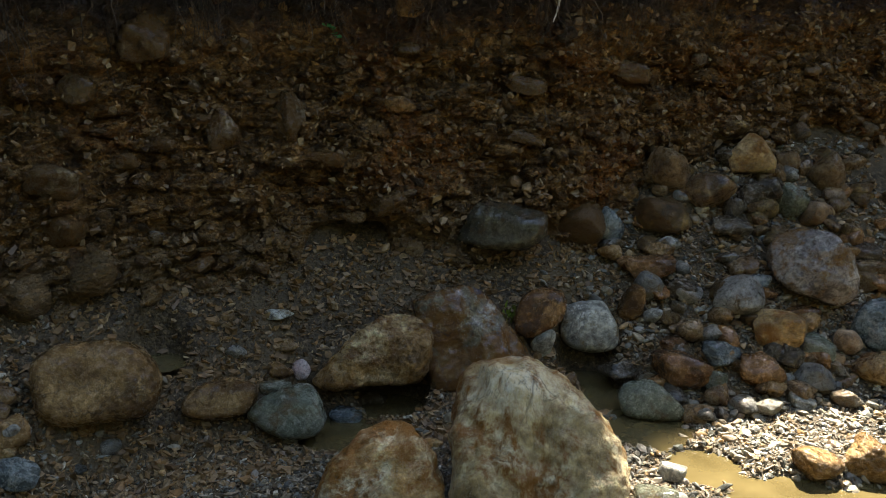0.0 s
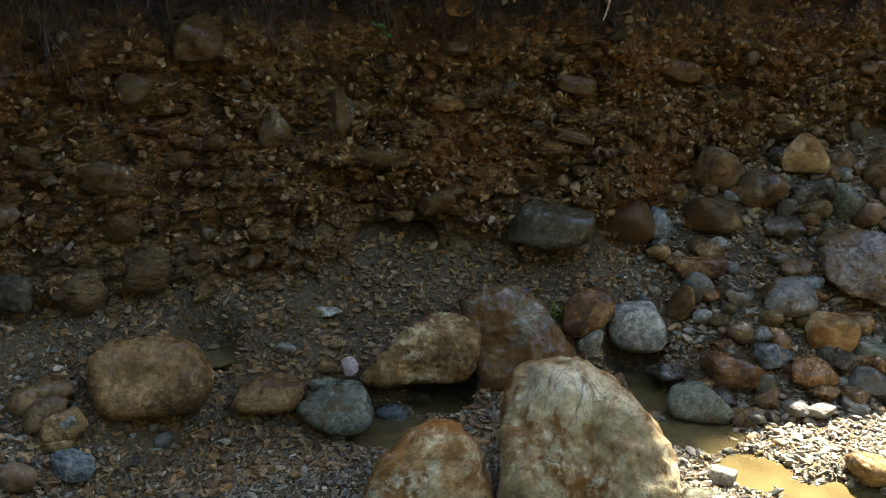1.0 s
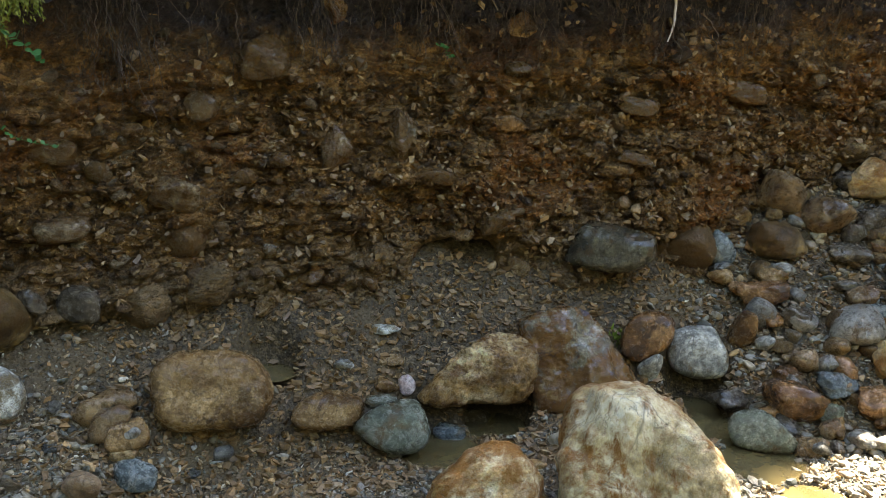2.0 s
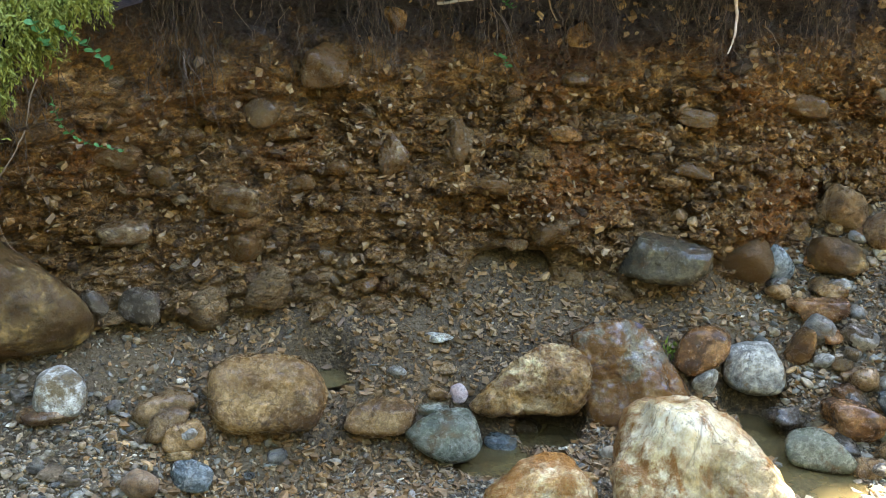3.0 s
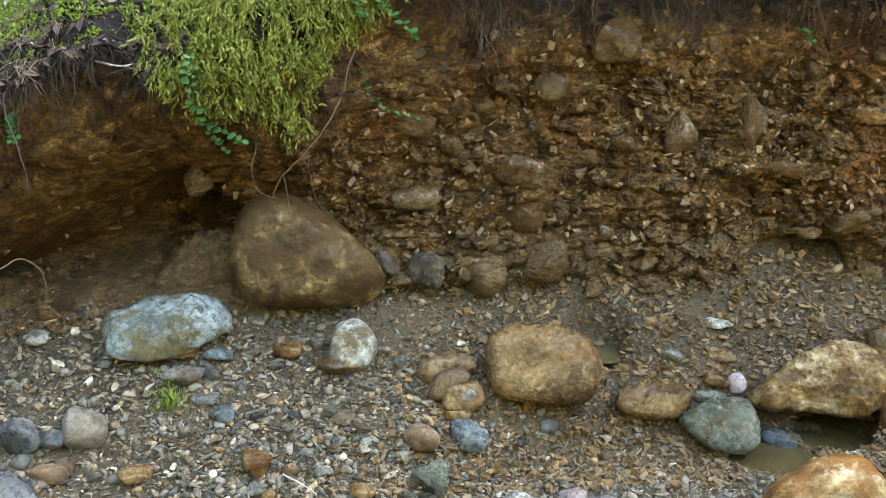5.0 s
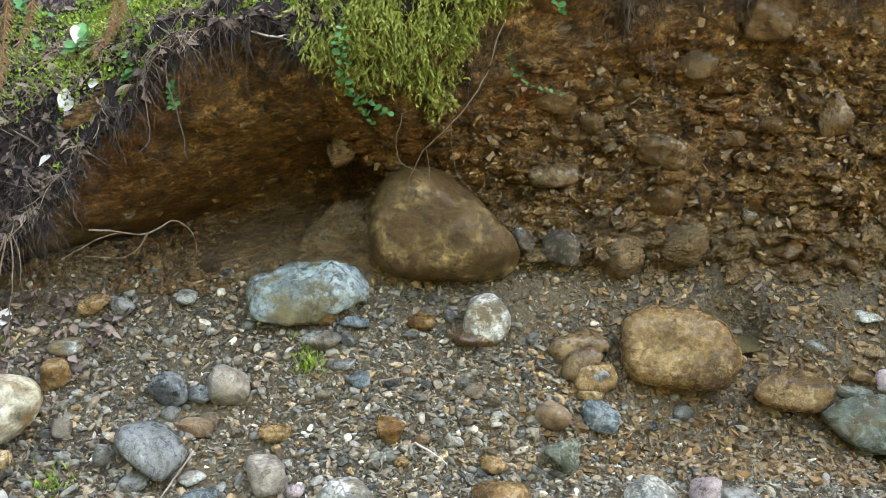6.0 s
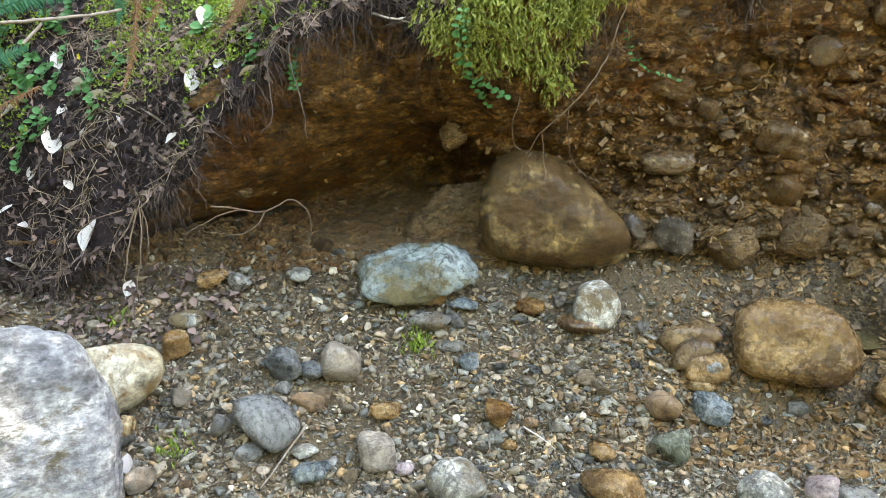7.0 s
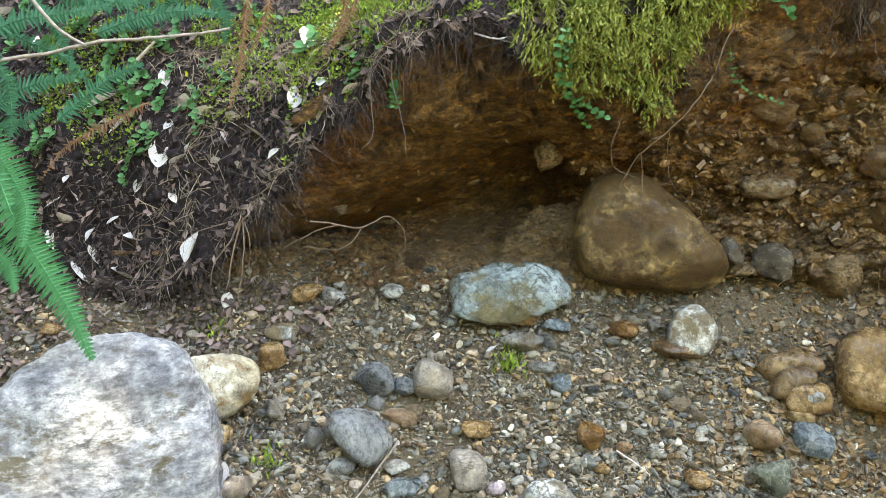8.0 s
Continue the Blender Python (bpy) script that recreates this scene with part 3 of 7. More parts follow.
def tubes(name, lines, material, sides=4):
    """Many thin tapering strands: each a list of (point, radius)."""
    vs, fs = [], []
    for line in lines:
        first = len(vs)
        for k, (p, r) in enumerate(line):
            a, c = line[max(k - 1, 0)][0], line[min(k + 1, len(line) - 1)][0]
            t = (Vector(c) - Vector(a)).normalized()
            side = t.cross(Vector((0.31, 0.17, 0.93))).normalized()
            other = t.cross(side)
            for s in range(sides):
                g = 2 * math.pi * s / sides
                vs.append(Vector(p) + (side * math.cos(g) + other * math.sin(g)) * r)
            if k:
                b = first + (k - 1) * sides
                for s in range(sides):
                    q = (s + 1) % sides
                    fs.append((b + s, b + q, b + sides + q))
                    fs.append((b + s, b + sides + q, b + sides + s))
    return soup(name, [v[:] for v in vs], fs, material, True)


# ---- ground: one sheet from the bank's foot to the horizon ----
def axis(lo, hi, step, far):
    fine = list(np.arange(lo, hi + 1e-6, step))
    out, g = [], step
    x = hi
    while x < far:
        g *= 1.35
        x += g
        out.append(x)
    back, g, x = [], step, lo
    while x > -far:
        g *= 1.35
        x -= g
        back.append(x)
    return np.array(back[::-1] + fine + out)


def ground_fine(x, y):
    near = ease(8.0, 5.0, math.hypot(x + 0.5, y - 2.0))
    return ground_z(x, min(y, face_y(x) + 0.4)) + near * (0.022 * noise.noise(Vector((x * 3, y * 3, 1.0))) + 0.010 * noise.noise(Vector((x * 9, y * 9, 3.0))) + 0.005 * noise.noise(Vector((x * 30, y * 30, 5.0))))


gx, gy = axis(-3.4, 2.6, 0.022, 900.0), axis(0.3, 4.2, 0.022, 900.0)
ground = mesh_object("ground", [(x, y, ground_fine(x, y)) for x in gx for y in gy], grid_faces(len(gx), len(gy)), SILT)
tagged(ground, "dark wet silt and sand of the stream bed", "ground", kind="structure")


# ---- bank: the cut earth face ----
def relief(x, z):
    """How far the face stands out: lumps, ledges and packed angular stones of two sizes."""
    wx, wz = x + 0.03 * swell(x * 9, 1.0, z * 9), z + 0.022 * swell(x * 9, 6.0, z * 9)
    out = 0.10 * swell(x * 3.0, 3.0, z * 4.5) + 0.06 * swell(x * 6.5, 5.0, z * 9.0) + 0.030 * swell(x * 4.0, 0.5, z * 17.0) + 0.045 * (0.3 - np.abs(swell(x * 11, 7.0, z * 15)))
    bare = np.clip((1.32 - z) / 0.25, 0.25, 1.0) * np.clip((x + 2.5) / 0.5, 0.45, 1.0)
    for wide, tall, much, seed in ((0.105, 0.062, 0.050, 3), (0.047, 0.027, 0.026, 60), (0.021, 0.014, 0.011, 120)):
        own, other, du, dv, edge = packed(wx / wide, wz / tall, seed)
        out = out + much * bare * (0.25 + own ** 1.6) * (np.clip(edge * 2.4, 0, 1) ** 0.7 * (1 - 0.55 * dv + 0.7 * (other - 0.5) * du) - 0.35)
    out = out * (1 - 0.85 * np.exp(-((x + 0.36) / 0.19) ** 4 - ((z - 0.47) / 0.10) ** 4))
    return out + 0.006 * swell(x * 70, 2.0, z * 90) + 0.004 * swell(x * 150, 4.0, z * 170)


RELIEF_X, RELIEF_Z = np.arange(-3.9, 3.3, 0.008), np.arange(0.0, 2.1, 0.008)
RELIEF = relief(*np.meshgrid(RELIEF_X, RELIEF_Z, indexing="ij"))


def face_point(x, z):
    i, k = int((x + 3.9) / 0.008), int(z / 0.008)
    return (x, bank_y(x, z) - float(RELIEF[min(max(i, 0), len(RELIEF_X) - 1), min(max(k, 0), len(RELIEF_Z) - 1)]), z)


def bank_points(xs, rows):
    """The face's points column by column; the smooth lie of the face is read off every few rows."""
    out = []
    for x in xs:
        z = np.linspace(0.05, top_z(x), rows)
        some = np.linspace(0.05, top_z(x), rows // 4)
        y = np.interp(z, some, [bank_y(x, q) for q in some])
        out.append(np.stack([np.full(rows, x), y, z], 1))
    v = np.concatenate(out)
    v[:, 1] -= relief(v[:, 0], v[:, 2])
    return v


bx = np.arange(-3.6, 2.5, 0.0062)
rows_z = 272
bank = mesh_object("bank_face", bank_points(bx, rows_z), grid_faces(len(bx), rows_z), EARTH)
tagged(bank, "steep cut bank of ochre gravelly earth with dark topsoil", "earth bank", kind="structure")


# ---- the land above the bank ----
def upper_point(x, d):
    z = upper_z(x, max(d, 0.0)) - (0.06 + 0.03 * noise.noise(Vector((x * 20, 5.0, 2.0))) if d < 0 else 0.0) - 0.05 * ease(0.12, 0.0, d) * (1 + noise.noise(Vector((x * 14, 8.0, 2.0))))
    n = 0.06 * noise.noise(Vector((x * 2.5, d * 2.5, 11))) + 0.045 * noise.noise(Vector((x * 8, d * 8, 12))) + 0.008 * noise.noise(Vector((x * 30, d * 30, 13)))
    lip = bank_y(x, top_z(x)) - 0.07 - (0.10 * noise.noise(Vector((x * 5, 4.0, 1.0))) + 0.05 * noise.noise(Vector((x * 16, 4.0, 1.0))) + 0.03 * noise.noise(Vector((x * 45, 4.0, 1.0)))) * ease(0.35, 0.0, d)
    return (x - 0.62 * d, lip + max(d, -0.02) * 0.8, z + n)


ux = axis(-4.4, 3.0, 0.025, 40.0)
ud = np.concatenate([[-0.06], np.arange(0.0, 1.6, 0.03), 1.6 * 1.18 ** np.arange(1, 36)])
upper = mesh_object("upper_ground", [upper_point(x, d) for x in ux for d in ud], grid_faces(len(ux), len(ud)), HUMUS)
tagged(upper, "dark humus ground with litter above the bank", "ground", kind="structure")

# ---- puddles ----
def puddle(name, spots, level, label):
    """A water sheet that ends inside the stones of its rim."""
    vs, fs = [], []
    for px, py, r in spots:
        n0 = len(vs)
        vs.append((px, py, level + 0.0003 * len(fs) / 28))
        for k in range(28):
            a = 2 * math.pi * k / 28
            rr = r * (1.05 + 0.25 * noise.noise(Vector((px + 2 * math.cos(a), py + 2 * math.sin(a), 3))))
            vs.append((px + rr * math.cos(a), py + rr * math.sin(a), level + 0.0003 * len(fs) / 28))
        fs += [(n0, n0 + 1 + k, n0 + 1 + (k + 1) % 28) for k in range(28)]
    return tagged(mesh_object(name, vs, fs, WATER), label, "water", kind="structure")


puddle("water", [(-0.93, 2.80, 0.088)], 0.212, "muddy puddle behind tan boulder")
puddle("water", [(-0.36, 2.75, 0.17), (-0.18, 2.95, 0.16)], -0.02, "muddy puddle under ochre boulder")
puddle("water", [(0.53, 3.17, 0.15), (0.61, 2.99, 0.15), (0.68, 2.76, 0.16), (0.80, 2.51, 0.13), (0.88, 2.40, 0.12), (1.0, 2.28, 0.21), (1.3, 2.22, 0.22), (1.6, 2.12, 0.22)], -0.02, "shallow muddy stream water")



# ---- wooded slopes of the ravine, all round: unseen, added to block low sky ----
def slope_point(a, k):
    r = 4.4 + 0.55 * k
    # highest on the left, low on the right, so sky light comes from there
    rise = (2.5 + 9.5 * (0.5 - 0.5 * math.cos(a + 0.3))) * ease(0, 12, k) + 0.3 * k
    n = noise.noise(Vector((math.cos(a) * 3, math.sin(a) * 3, k * 0.4)))
    f = noise.noise(Vector((math.cos(a) * 14, math.sin(a) * 14, k * 1.3)))
    return (r * math.cos(a) * (1 + 0.08 * n), 2.5 + r * math.sin(a) * (1 + 0.08 * n), rise * (1 + 0.25 * n) + 0.35 * f - 0.3)


slope = mesh_object("backdrop", [slope_point(2 * math.pi * i / 240, k) for i in range(241) for k in range(22)], grid_faces(241, 22), HILL)
tagged(slope, "unseen dark wooded slopes added to block the low sky", "hillside", kind="structure")


# ---- two unseen trees over and behind the bank, added so their crowns cast shade ----
def broadleaf_tree(foot, seed, top, spread, edge, leaf, leaves, label):
    """Trunk leaning to its crown's middle, limbs into the crown, and loose leaves with gaps between them."""
    rng = np.random.default_rng(seed)
    tree = tagged(new("tree"), label, "tree")
    tree.location = foot
    (x0, x1), (y0, y1), (z0, z1) = spread
    trunk = [((top[0] * (k / 9) ** 2 + 0.06 * math.sin(k), top[1] * (k / 9) ** 2, top[2] * k / 9 - 0.3), 0.17 * (1 - 0.55 * k / 9)) for k in range(10)]
    tubes("trunk", [trunk], BARK, 10).parent = tree
    for k in range(15):
        e = Vector((rng.uniform(x0 + 0.6, x1 - 0.3), rng.uniform(y0 + 0.3, y1 - 0.3), rng.uniform(z0 + 0.1, z1)))
        s = Vector(trunk[5 + k % 5][0])
        limb = [(s.lerp(e, q / 7) + Vector((0, 0, 0.35 * math.sin(math.pi * q / 7))) + Vector(rng.normal(size=3)) * 0.05, 0.06 * (1 - 0.85 * q / 7)) for q in range(8)]
        tubes("limb", [limb], BARK, 6).parent = tree
    vs, fs = [], []
    for k in range(leaves):
        c = Vector((rng.uniform(x0, x1), rng.uniform(y0, y1), rng.uniform(z0, z1)))
        if noise.noise(c * 0.9) < -0.45 or c.x > edge[0] + edge[1] * max(0.0, c.y - edge[2]) + 0.12 * noise.noise(c * 2.0):
            continue
        m, s = any_turn(rng), rng.uniform(*leaf)
        q = np.array([(0, -0.6, 0), (0.35, 0, 0.06), (0, 0.6, 0), (-0.35, 0, 0.06)]) * s * 1.6 @ m.T + np.array(c)
        n = len(vs)
        vs += list(q)
        fs += [(n, n + 1, n + 2), (n, n + 2, n + 3)]
    soup("crown", vs, fs, CANOPY).parent = tree
    return tree


# Shades the stream; the slanted crown edge leaves the sun patch at the right.
broadleaf_tree((1.84, 11.6, 2.1), 3, (0.3, -1.6, 11.5), ((-3.9, 3.0), (-3.9, -0.3), (10.4, 11.8)), (1.75, 0.8, -1.27), (0.08, 0.14), 20000, "unseen broadleaf tree shading the stream from the bank top")
# Added out of view to keep sun off the ground behind the camera.
broadleaf_tree((-1.0, 8.0, 2.1), 8, (1.0, -1.5, 13.0), ((-4.0, 5.5), (-4.4, 1.2), (12.5, 14.5)), (6.0, 0.0, 0.0), (0.14, 0.22), 14000, "unseen tall broadleaf tree added behind the bank for shade")

# ---- stones, one by one ----
hewn("boulder", (-1.036, 2.538, 0.260), 20, -23, (0.184, 0.130, 0.127), ((175, 0.182), (135, 0.175), (102, 0.14), (85, 0.12), (61, 0.14), (31, 0.163), (0, 0.184), (-40, 0.176), (-91, 0.125), (-93, 0.124), (-131, 0.174), (-171, 0.184)), ((95, 42, 0.78), (170, 50, 0.88), (10, 48, 0.86), (-85, 45, 0.86)), TAN, 1, "tan rounded boulder with muddy flank on gravel beside puddle", 12, 0.9)
hewn("boulder", (0.271, 2.292, 0.120), -7, -29, (0.246, 0.229, 0.296), ((-179, 0.246), (178, 0.247), (152, 0.31), (107, 0.302), (97, 0.299), (66, 0.254), (48, 0.209), (40, 0.21), (16, 0.233), (0, 0.246), (-86, 0.295), (-94, 0.295)), ((150, 48, 0.8), (15, 55, 0.86), (75, 50, 0.84), (-60, 60, 0.95), (100, 72, 0.93)), CREAM, 2, "large cream quartz boulder stained with rust beside stream", 20, 1.5)
hewn("boulder", (-0.178, 2.238, 0.075), 5, -31, (0.180, 0.152, 0.177), ((180, 0.18), (158, 0.158), (128, 0.147), (92, 0.175), (53, 0.181), (34, 0.181), (5, 0.178), (-4, 0.182), (-80, 0.175), (-100, 0.175)), ((110, 42, 0.8), (10, 60, 0.9), (190, 55, 0.86), (60, 45, 0.86)), RUSTY, 3, "orange rust-stained rounded boulder with pale top in wet gravel", 14, 1.4)
hewn("boulder", (-0.240, 2.984, 0.175), 5, -22, (0.210, 0.131, 0.127), ((139, 0.099), (121, 0.082), (97, 0.113), (67, 0.158), (24, 0.208), (-7, 0.204), (-32, 0.194), (-82, 0.136), (-90, 0.127), (-137, 0.216)), ((35, 50, 0.86), (140, 48, 0.86), (-70, 55, 0.86), (80, 48, 0.78), (-20, 62, 0.9)), OCHRE, 4, "angular ochre and cream boulder lying in shallow water", 30, 1.8)
hewn("boulder", (0.107, 3.110, 0.175), -4, -22, (0.221, 0.164, 0.190), ((117, 0.2), (112, 0.195), (82, 0.181), (46, 0.144), (39, 0.139), (27, 0.154), (-7, 0.231), (-90, 0.19), (-166, 0.172), (-161, 0.172)), ((35, 45, 0.66), (150, 50, 0.88), (-120, 60, 0.9), (85, 55, 0.86)), PURPLE, 5, "purple and rust veined boulder leaning on stream bank", 26, 1.3)
hewn("boulder", (-2.403, 0.704, 0.233), 66, -27, (0.349, 0.269, 0.286), ((176, 0.331), (151, 0.268), (122, 0.243), (106, 0.255), (93, 0.277), (73, 0.318), (53, 0.348), (34, 0.361), (13, 0.36), (-3, 0.344), (-10, 0.338), (-83, 0.279), (-97, 0.288)), ((95, 48, 0.8), (8, 42, 0.92), (170, 55, 0.85), (50, 62, 0.9)), GREYWHITE, 6, "large grey and white speckled boulder on gravel", 22, 1.3)
hewn("boulder", (-2.518, 1.191, 0.231), 57, -24, (0.139, 0.098, 0.096), ((117, 0.122), (93, 0.094), (71, 0.104), (26, 0.135), (-6, 0.136), (-38, 0.111), (-63, 0.097), (-90, 0.096), (-138, 0.107), (169, 0.135)), ((60, 45, 0.7), (-60, 48, 0.72), (150, 50, 0.8)), PALEQUARTZ, 7, "cream and orange stone leaning on grey boulder", 18, 1.2)
hewn("boulder", (-1.795, 2.387, 0.586), 33, -15, (0.245, 0.174, 0.193), ((170, 0.239), (142, 0.241), (109, 0.216), (81, 0.174), (58, 0.149), (40, 0.14), (49, 0.127), (19, 0.204), (-26, 0.258), (-70, 0.216), (-96, 0.182), (-96, 0.182), (-146, 0.252), (180, 0.245)), ((55, 40, 0.7), (-75, 38, 0.74), (125, 50, 0.8), (0, 55, 0.92)), MUDDY, 8, "big mud-coated brown boulder half buried in earth bank", 10, 0.9)
# The bank's mud apron, built with the boulder form.
hewn("boulder", (-2.107, 2.300, 0.510), 39, -16, (0.207, 0.103, 0.143), ((141, 0.127), (126, 0.118), (92, 0.139), (45, 0.167), (22, 0.182), (-11, 0.208), (-79, 0.155), (-92, 0.14), (-137, 0.188)), ((90, 40, 0.72), (190, 50, 0.84), (0, 50, 0.84)), EARTH, 9, "mud apron of the bank beside buried boulder", 8, 3)
hewn("boulder", (-2.072, 2.012, 0.403), 42, -20, (0.199, 0.099, 0.100), ((152, 0.177), (112, 0.115), (94, 0.097), (78, 0.11), (48, 0.159), (0, 0.199), (-68, 0.095), (-99, 0.098), (-158, 0.183)), ((90, 45, 0.7), (10, 50, 0.84), (180, 50, 0.84), (-80, 60, 0.9)), PALEBLUE, 10, "pale blue-green cracked rock at foot of bank", 18, 1.8)
hewn("boulder", (0.229, 3.410, 0.517), -6, -15, (0.173, 0.104, 0.098), ((158, 0.137), (140, 0.121), (81, 0.084), (77, 0.085), (0, 0.173), (-58, 0.128), (-91, 0.097), (-110, 0.119)), ((80, 42, 0.66), (180, 50, 0.84), (-60, 55, 0.9)), WET, 11, "wet dark grey boulder half buried in bank", 14, 0.8)
hewn("boulder", (1.425, 3.387, 0.361), -23, -16, (0.170, 0.125, 0.143), ((158, 0.17), (115, 0.157), (82, 0.132), (49, 0.139), (16, 0.15), (-4, 0.173), (-60, 0.18), (-100, 0.12), (-111, 0.113), (-142, 0.139), (-167, 0.159)), ((100, 48, 0.66), (-70, 48, 0.8), (10, 50, 0.8)), LILACROCK, 12, "pale lilac and ochre angular boulder on cobble heap", 26, 1.3)
hewn("cobble", (-1.305, 2.372, 0.262), 26, -23, (0.097, 0.057, 0.053), ((151, 0.074), (109, 0.044), (77, 0.056), (13, 0.095), (-67, 0.04), (-74, 0.037), (-122, 0.072)), ((95, 42, 0.75), (-80, 50, 0.9)), BROWN, 13, "flat brown stone leaning on others beside tan boulder", 14, 1)
hewn("cobble", (-1.272, 2.331, 0.234), 26, -24, (0.065, 0.047, 0.054), ((153, 0.047), (112, 0.04), (54, 0.06), (-26, 0.047), (-57, 0.037), (-90, 0.054), (-164, 0.069)), ((95, 42, 0.8), (-80, 50, 0.9)), BROWN, 14, "brown rounded stone beside tan boulder", 10, 0.6)
hewn("cobble", (-1.224, 2.327, 0.199), 25, -25, (0.065, 0.045, 0.049), ((142, 0.05), (99, 0.042), (35, 0.062), (-6, 0.063), (-76, 0.047), (-102, 0.048), (-169, 0.064)), ((95, 42, 0.8), (-80, 50, 0.9)), TAN, 15, "small tan rounded stone beside boulder", 12, 0.9)
hewn("cobble", (-0.711, 2.683, 0.138), 12, -25, (0.120, 0.072, 0.068), ((135, 0.08), (106, 0.059), (72, 0.072), (17, 0.114), (-38, 0.096), (-85, 0.065), (-104, 0.075), (-157, 0.113)), ((90, 40, 0.7), (-85, 50, 0.86)), TAN, 16, "flat tan oval stone at water edge", 10, 0.7)
hewn("cobble", (-0.504, 2.698, 0.079), 8, -26, (0.126, 0.086, 0.091), ((139, 0.099), (114, 0.077), (95, 0.083), (31, 0.112), (9, 0.119), (-41, 0.118), (-85, 0.091), (-118, 0.081), (-144, 0.1)), ((90, 40, 0.7), (-85, 50, 0.86), (10, 55, 0.9)), GREYGREEN, 17, "grey-green rounded cobble in shallow water", 11, 0.5)
hewn("cobble", (0.359, 3.190, 0.241), -8, -20, (0.096, 0.082, 0.097), ((176, 0.091), (144, 0.084), (104, 0.087), (66, 0.101), (3, 0.096), (-39, 0.075), (-63, 0.074), (-116, 0.101)), ((80, 45, 0.84), (-80, 50, 0.9), (20, 55, 0.92)), RUST, 18, "wet rust-red oval cobble with glossy top", 9, 0.5)
hewn("cobble", (0.561, 3.285, 0.153), -12, -21, (0.115, 0.091, 0.101), ((172, 0.11), (122, 0.106), (94, 0.098), (38, 0.091), (14, 0.101), (-34, 0.119), (-82, 0.097), (-110, 0.1), (-151, 0.115)), ((80, 45, 0.8), (-80, 50, 0.9), (170, 55, 0.92)), WHITE, 19, "grey-white rounded cobble on gravel", 10, 0.7)
rock("cobble", (0.364, 3.119, 0.154), (0.079, 0.067, 0.123), -9, -20, WHITE, "round", 20, "small white upright stone")
hewn("cobble", (-1.575, 2.279, 0.333), 30, -21, (0.075, 0.066, 0.080), ((156, 0.072), (103, 0.075), (47, 0.069), (13, 0.068), (-29, 0.076), (-90, 0.08), (-119, 0.084), (180, 0.075)), ((90, 45, 0.8), (-80, 50, 0.9), (10, 60, 0.93)), WHITE, 21, "white mottled cobble resting at foot of bank", 10, 0.8)
rock("cobble", (-1.591, 2.232, 0.284), (0.169, 0.113, 0.076), 33, 0, BROWN, "round", 22, "muddy brown stone under white cobble")
rock("cobble", (-1.279, 2.147, 0.130), (0.105, 0.089, 0.089), 28, 0, REDDISH, "round", 23, "reddish brown round cobble on gravel")
rock("cobble", (-1.174, 2.260, 0.114), (0.122, 0.104, 0.080), 25, 0, SLATE, "boxy", 24, "two-toned blue and pale stone on gravel")
rock("cobble", (-1.226, 2.295, 0.158), (0.092, 0.066, 0.043), 26, 0, OCHRE, "round", 25, "small ochre stone on gravel")
rock("cobble", (-0.477, 2.865, 0.153), (0.063, 0.054, 0.072), 7, 0, PINK, "round", 26, "small pale pink stone beside ochre boulder")
rock("cobble", (-0.543, 2.844, 0.169), (0.088, 0.075, 0.051), 8, 0, TAN, "round", 27, "small tan stone at water edge")
rock("cobble", (-0.553, 2.790, 0.129), (0.112, 0.062, 0.041), 9, 0, GREYGREEN, "boxy", 28, "flat grey stone at water edge")
rock("cobble", (-0.261, 3.009, -0.019), (0.151, 0.101, 0.067), 3, 0, DARK, "boxy", 29, "dark flat stone under ochre boulder")
rock("cobble", (-0.328, 2.864, -0.013), (0.125, 0.089, 0.058), 4, -12, SLATE, "boxy", 30, "blue-grey slate stone in puddle")
rock("cobble", (-0.690, 2.849, 0.230), (0.071, 0.061, 0.055), 11, 0, GREY, "round", 31, "small grey stone at foot of bank")
rock("cobble", (-0.532, 2.919, 0.223), (0.078, 0.058, 0.040), 8, 0, BROWN, "round", 32, "small brown stone at foot of bank")
rock("cobble", (-0.986, 2.460, 0.084), (0.063, 0.054, 0.054), 19, 0, GREY, "round", 33, "small grey stone on wet gravel")
rock("cobble", (-1.055, 2.466, 0.140), (0.054, 0.046, 0.041), 21, 0, TAN, "round", 34, "small tan stone beside tan boulder")
rock("cobble", (-0.995, 2.516, 0.129), (0.062, 0.053, 0.035), 19, 0, BROWN, "round", 35, "small brown stone beside tan boulder")
rock("cobble", (-1.753, 2.169, 0.322), (0.088, 0.069, 0.047), 37, 0, OCHRE, "round", 36, "small ochre stone on gravel")
rock("cobble", (-0.572, 3.004, 0.303), (0.109, 0.049, 0.034), 9, 0, WHITE, "facet", 37, "small white chip lying on bank foot")
rock("cobble", (0.931, 3.754, 0.662), (0.192, 0.163, 0.208), -14, 0, BROWN, "round", 38, "brown round cobble on heap")
hewn("cobble", (1.314, 3.860, 0.713), -19, -10, (0.100, 0.074, 0.085), ((137, 0.069), (73, 0.077), (36, 0.068), (-7, 0.102), (-88, 0.082), (-163, 0.097)), ((100, 45, 0.7), (-60, 50, 0.86)), ORANGE, 39, "orange angular stone on top of cobble heap", 16, 1)
rock("cobble", (1.434, 3.689, 0.538), (0.130, 0.111, 0.163), -21, -15, GREYGREEN, "round", 40, "grey banded cobble standing on heap")
rock("cobble", (1.111, 3.258, 0.282), (0.186, 0.158, 0.152), -19, 0, GREY, "round", 41, "grey-brown round cobble on heap")
rock("cobble", (1.232, 3.161, 0.190), (0.199, 0.169, 0.132), -21, 0, ORANGE, "boxy", 42, "orange-brown cobble on heap")
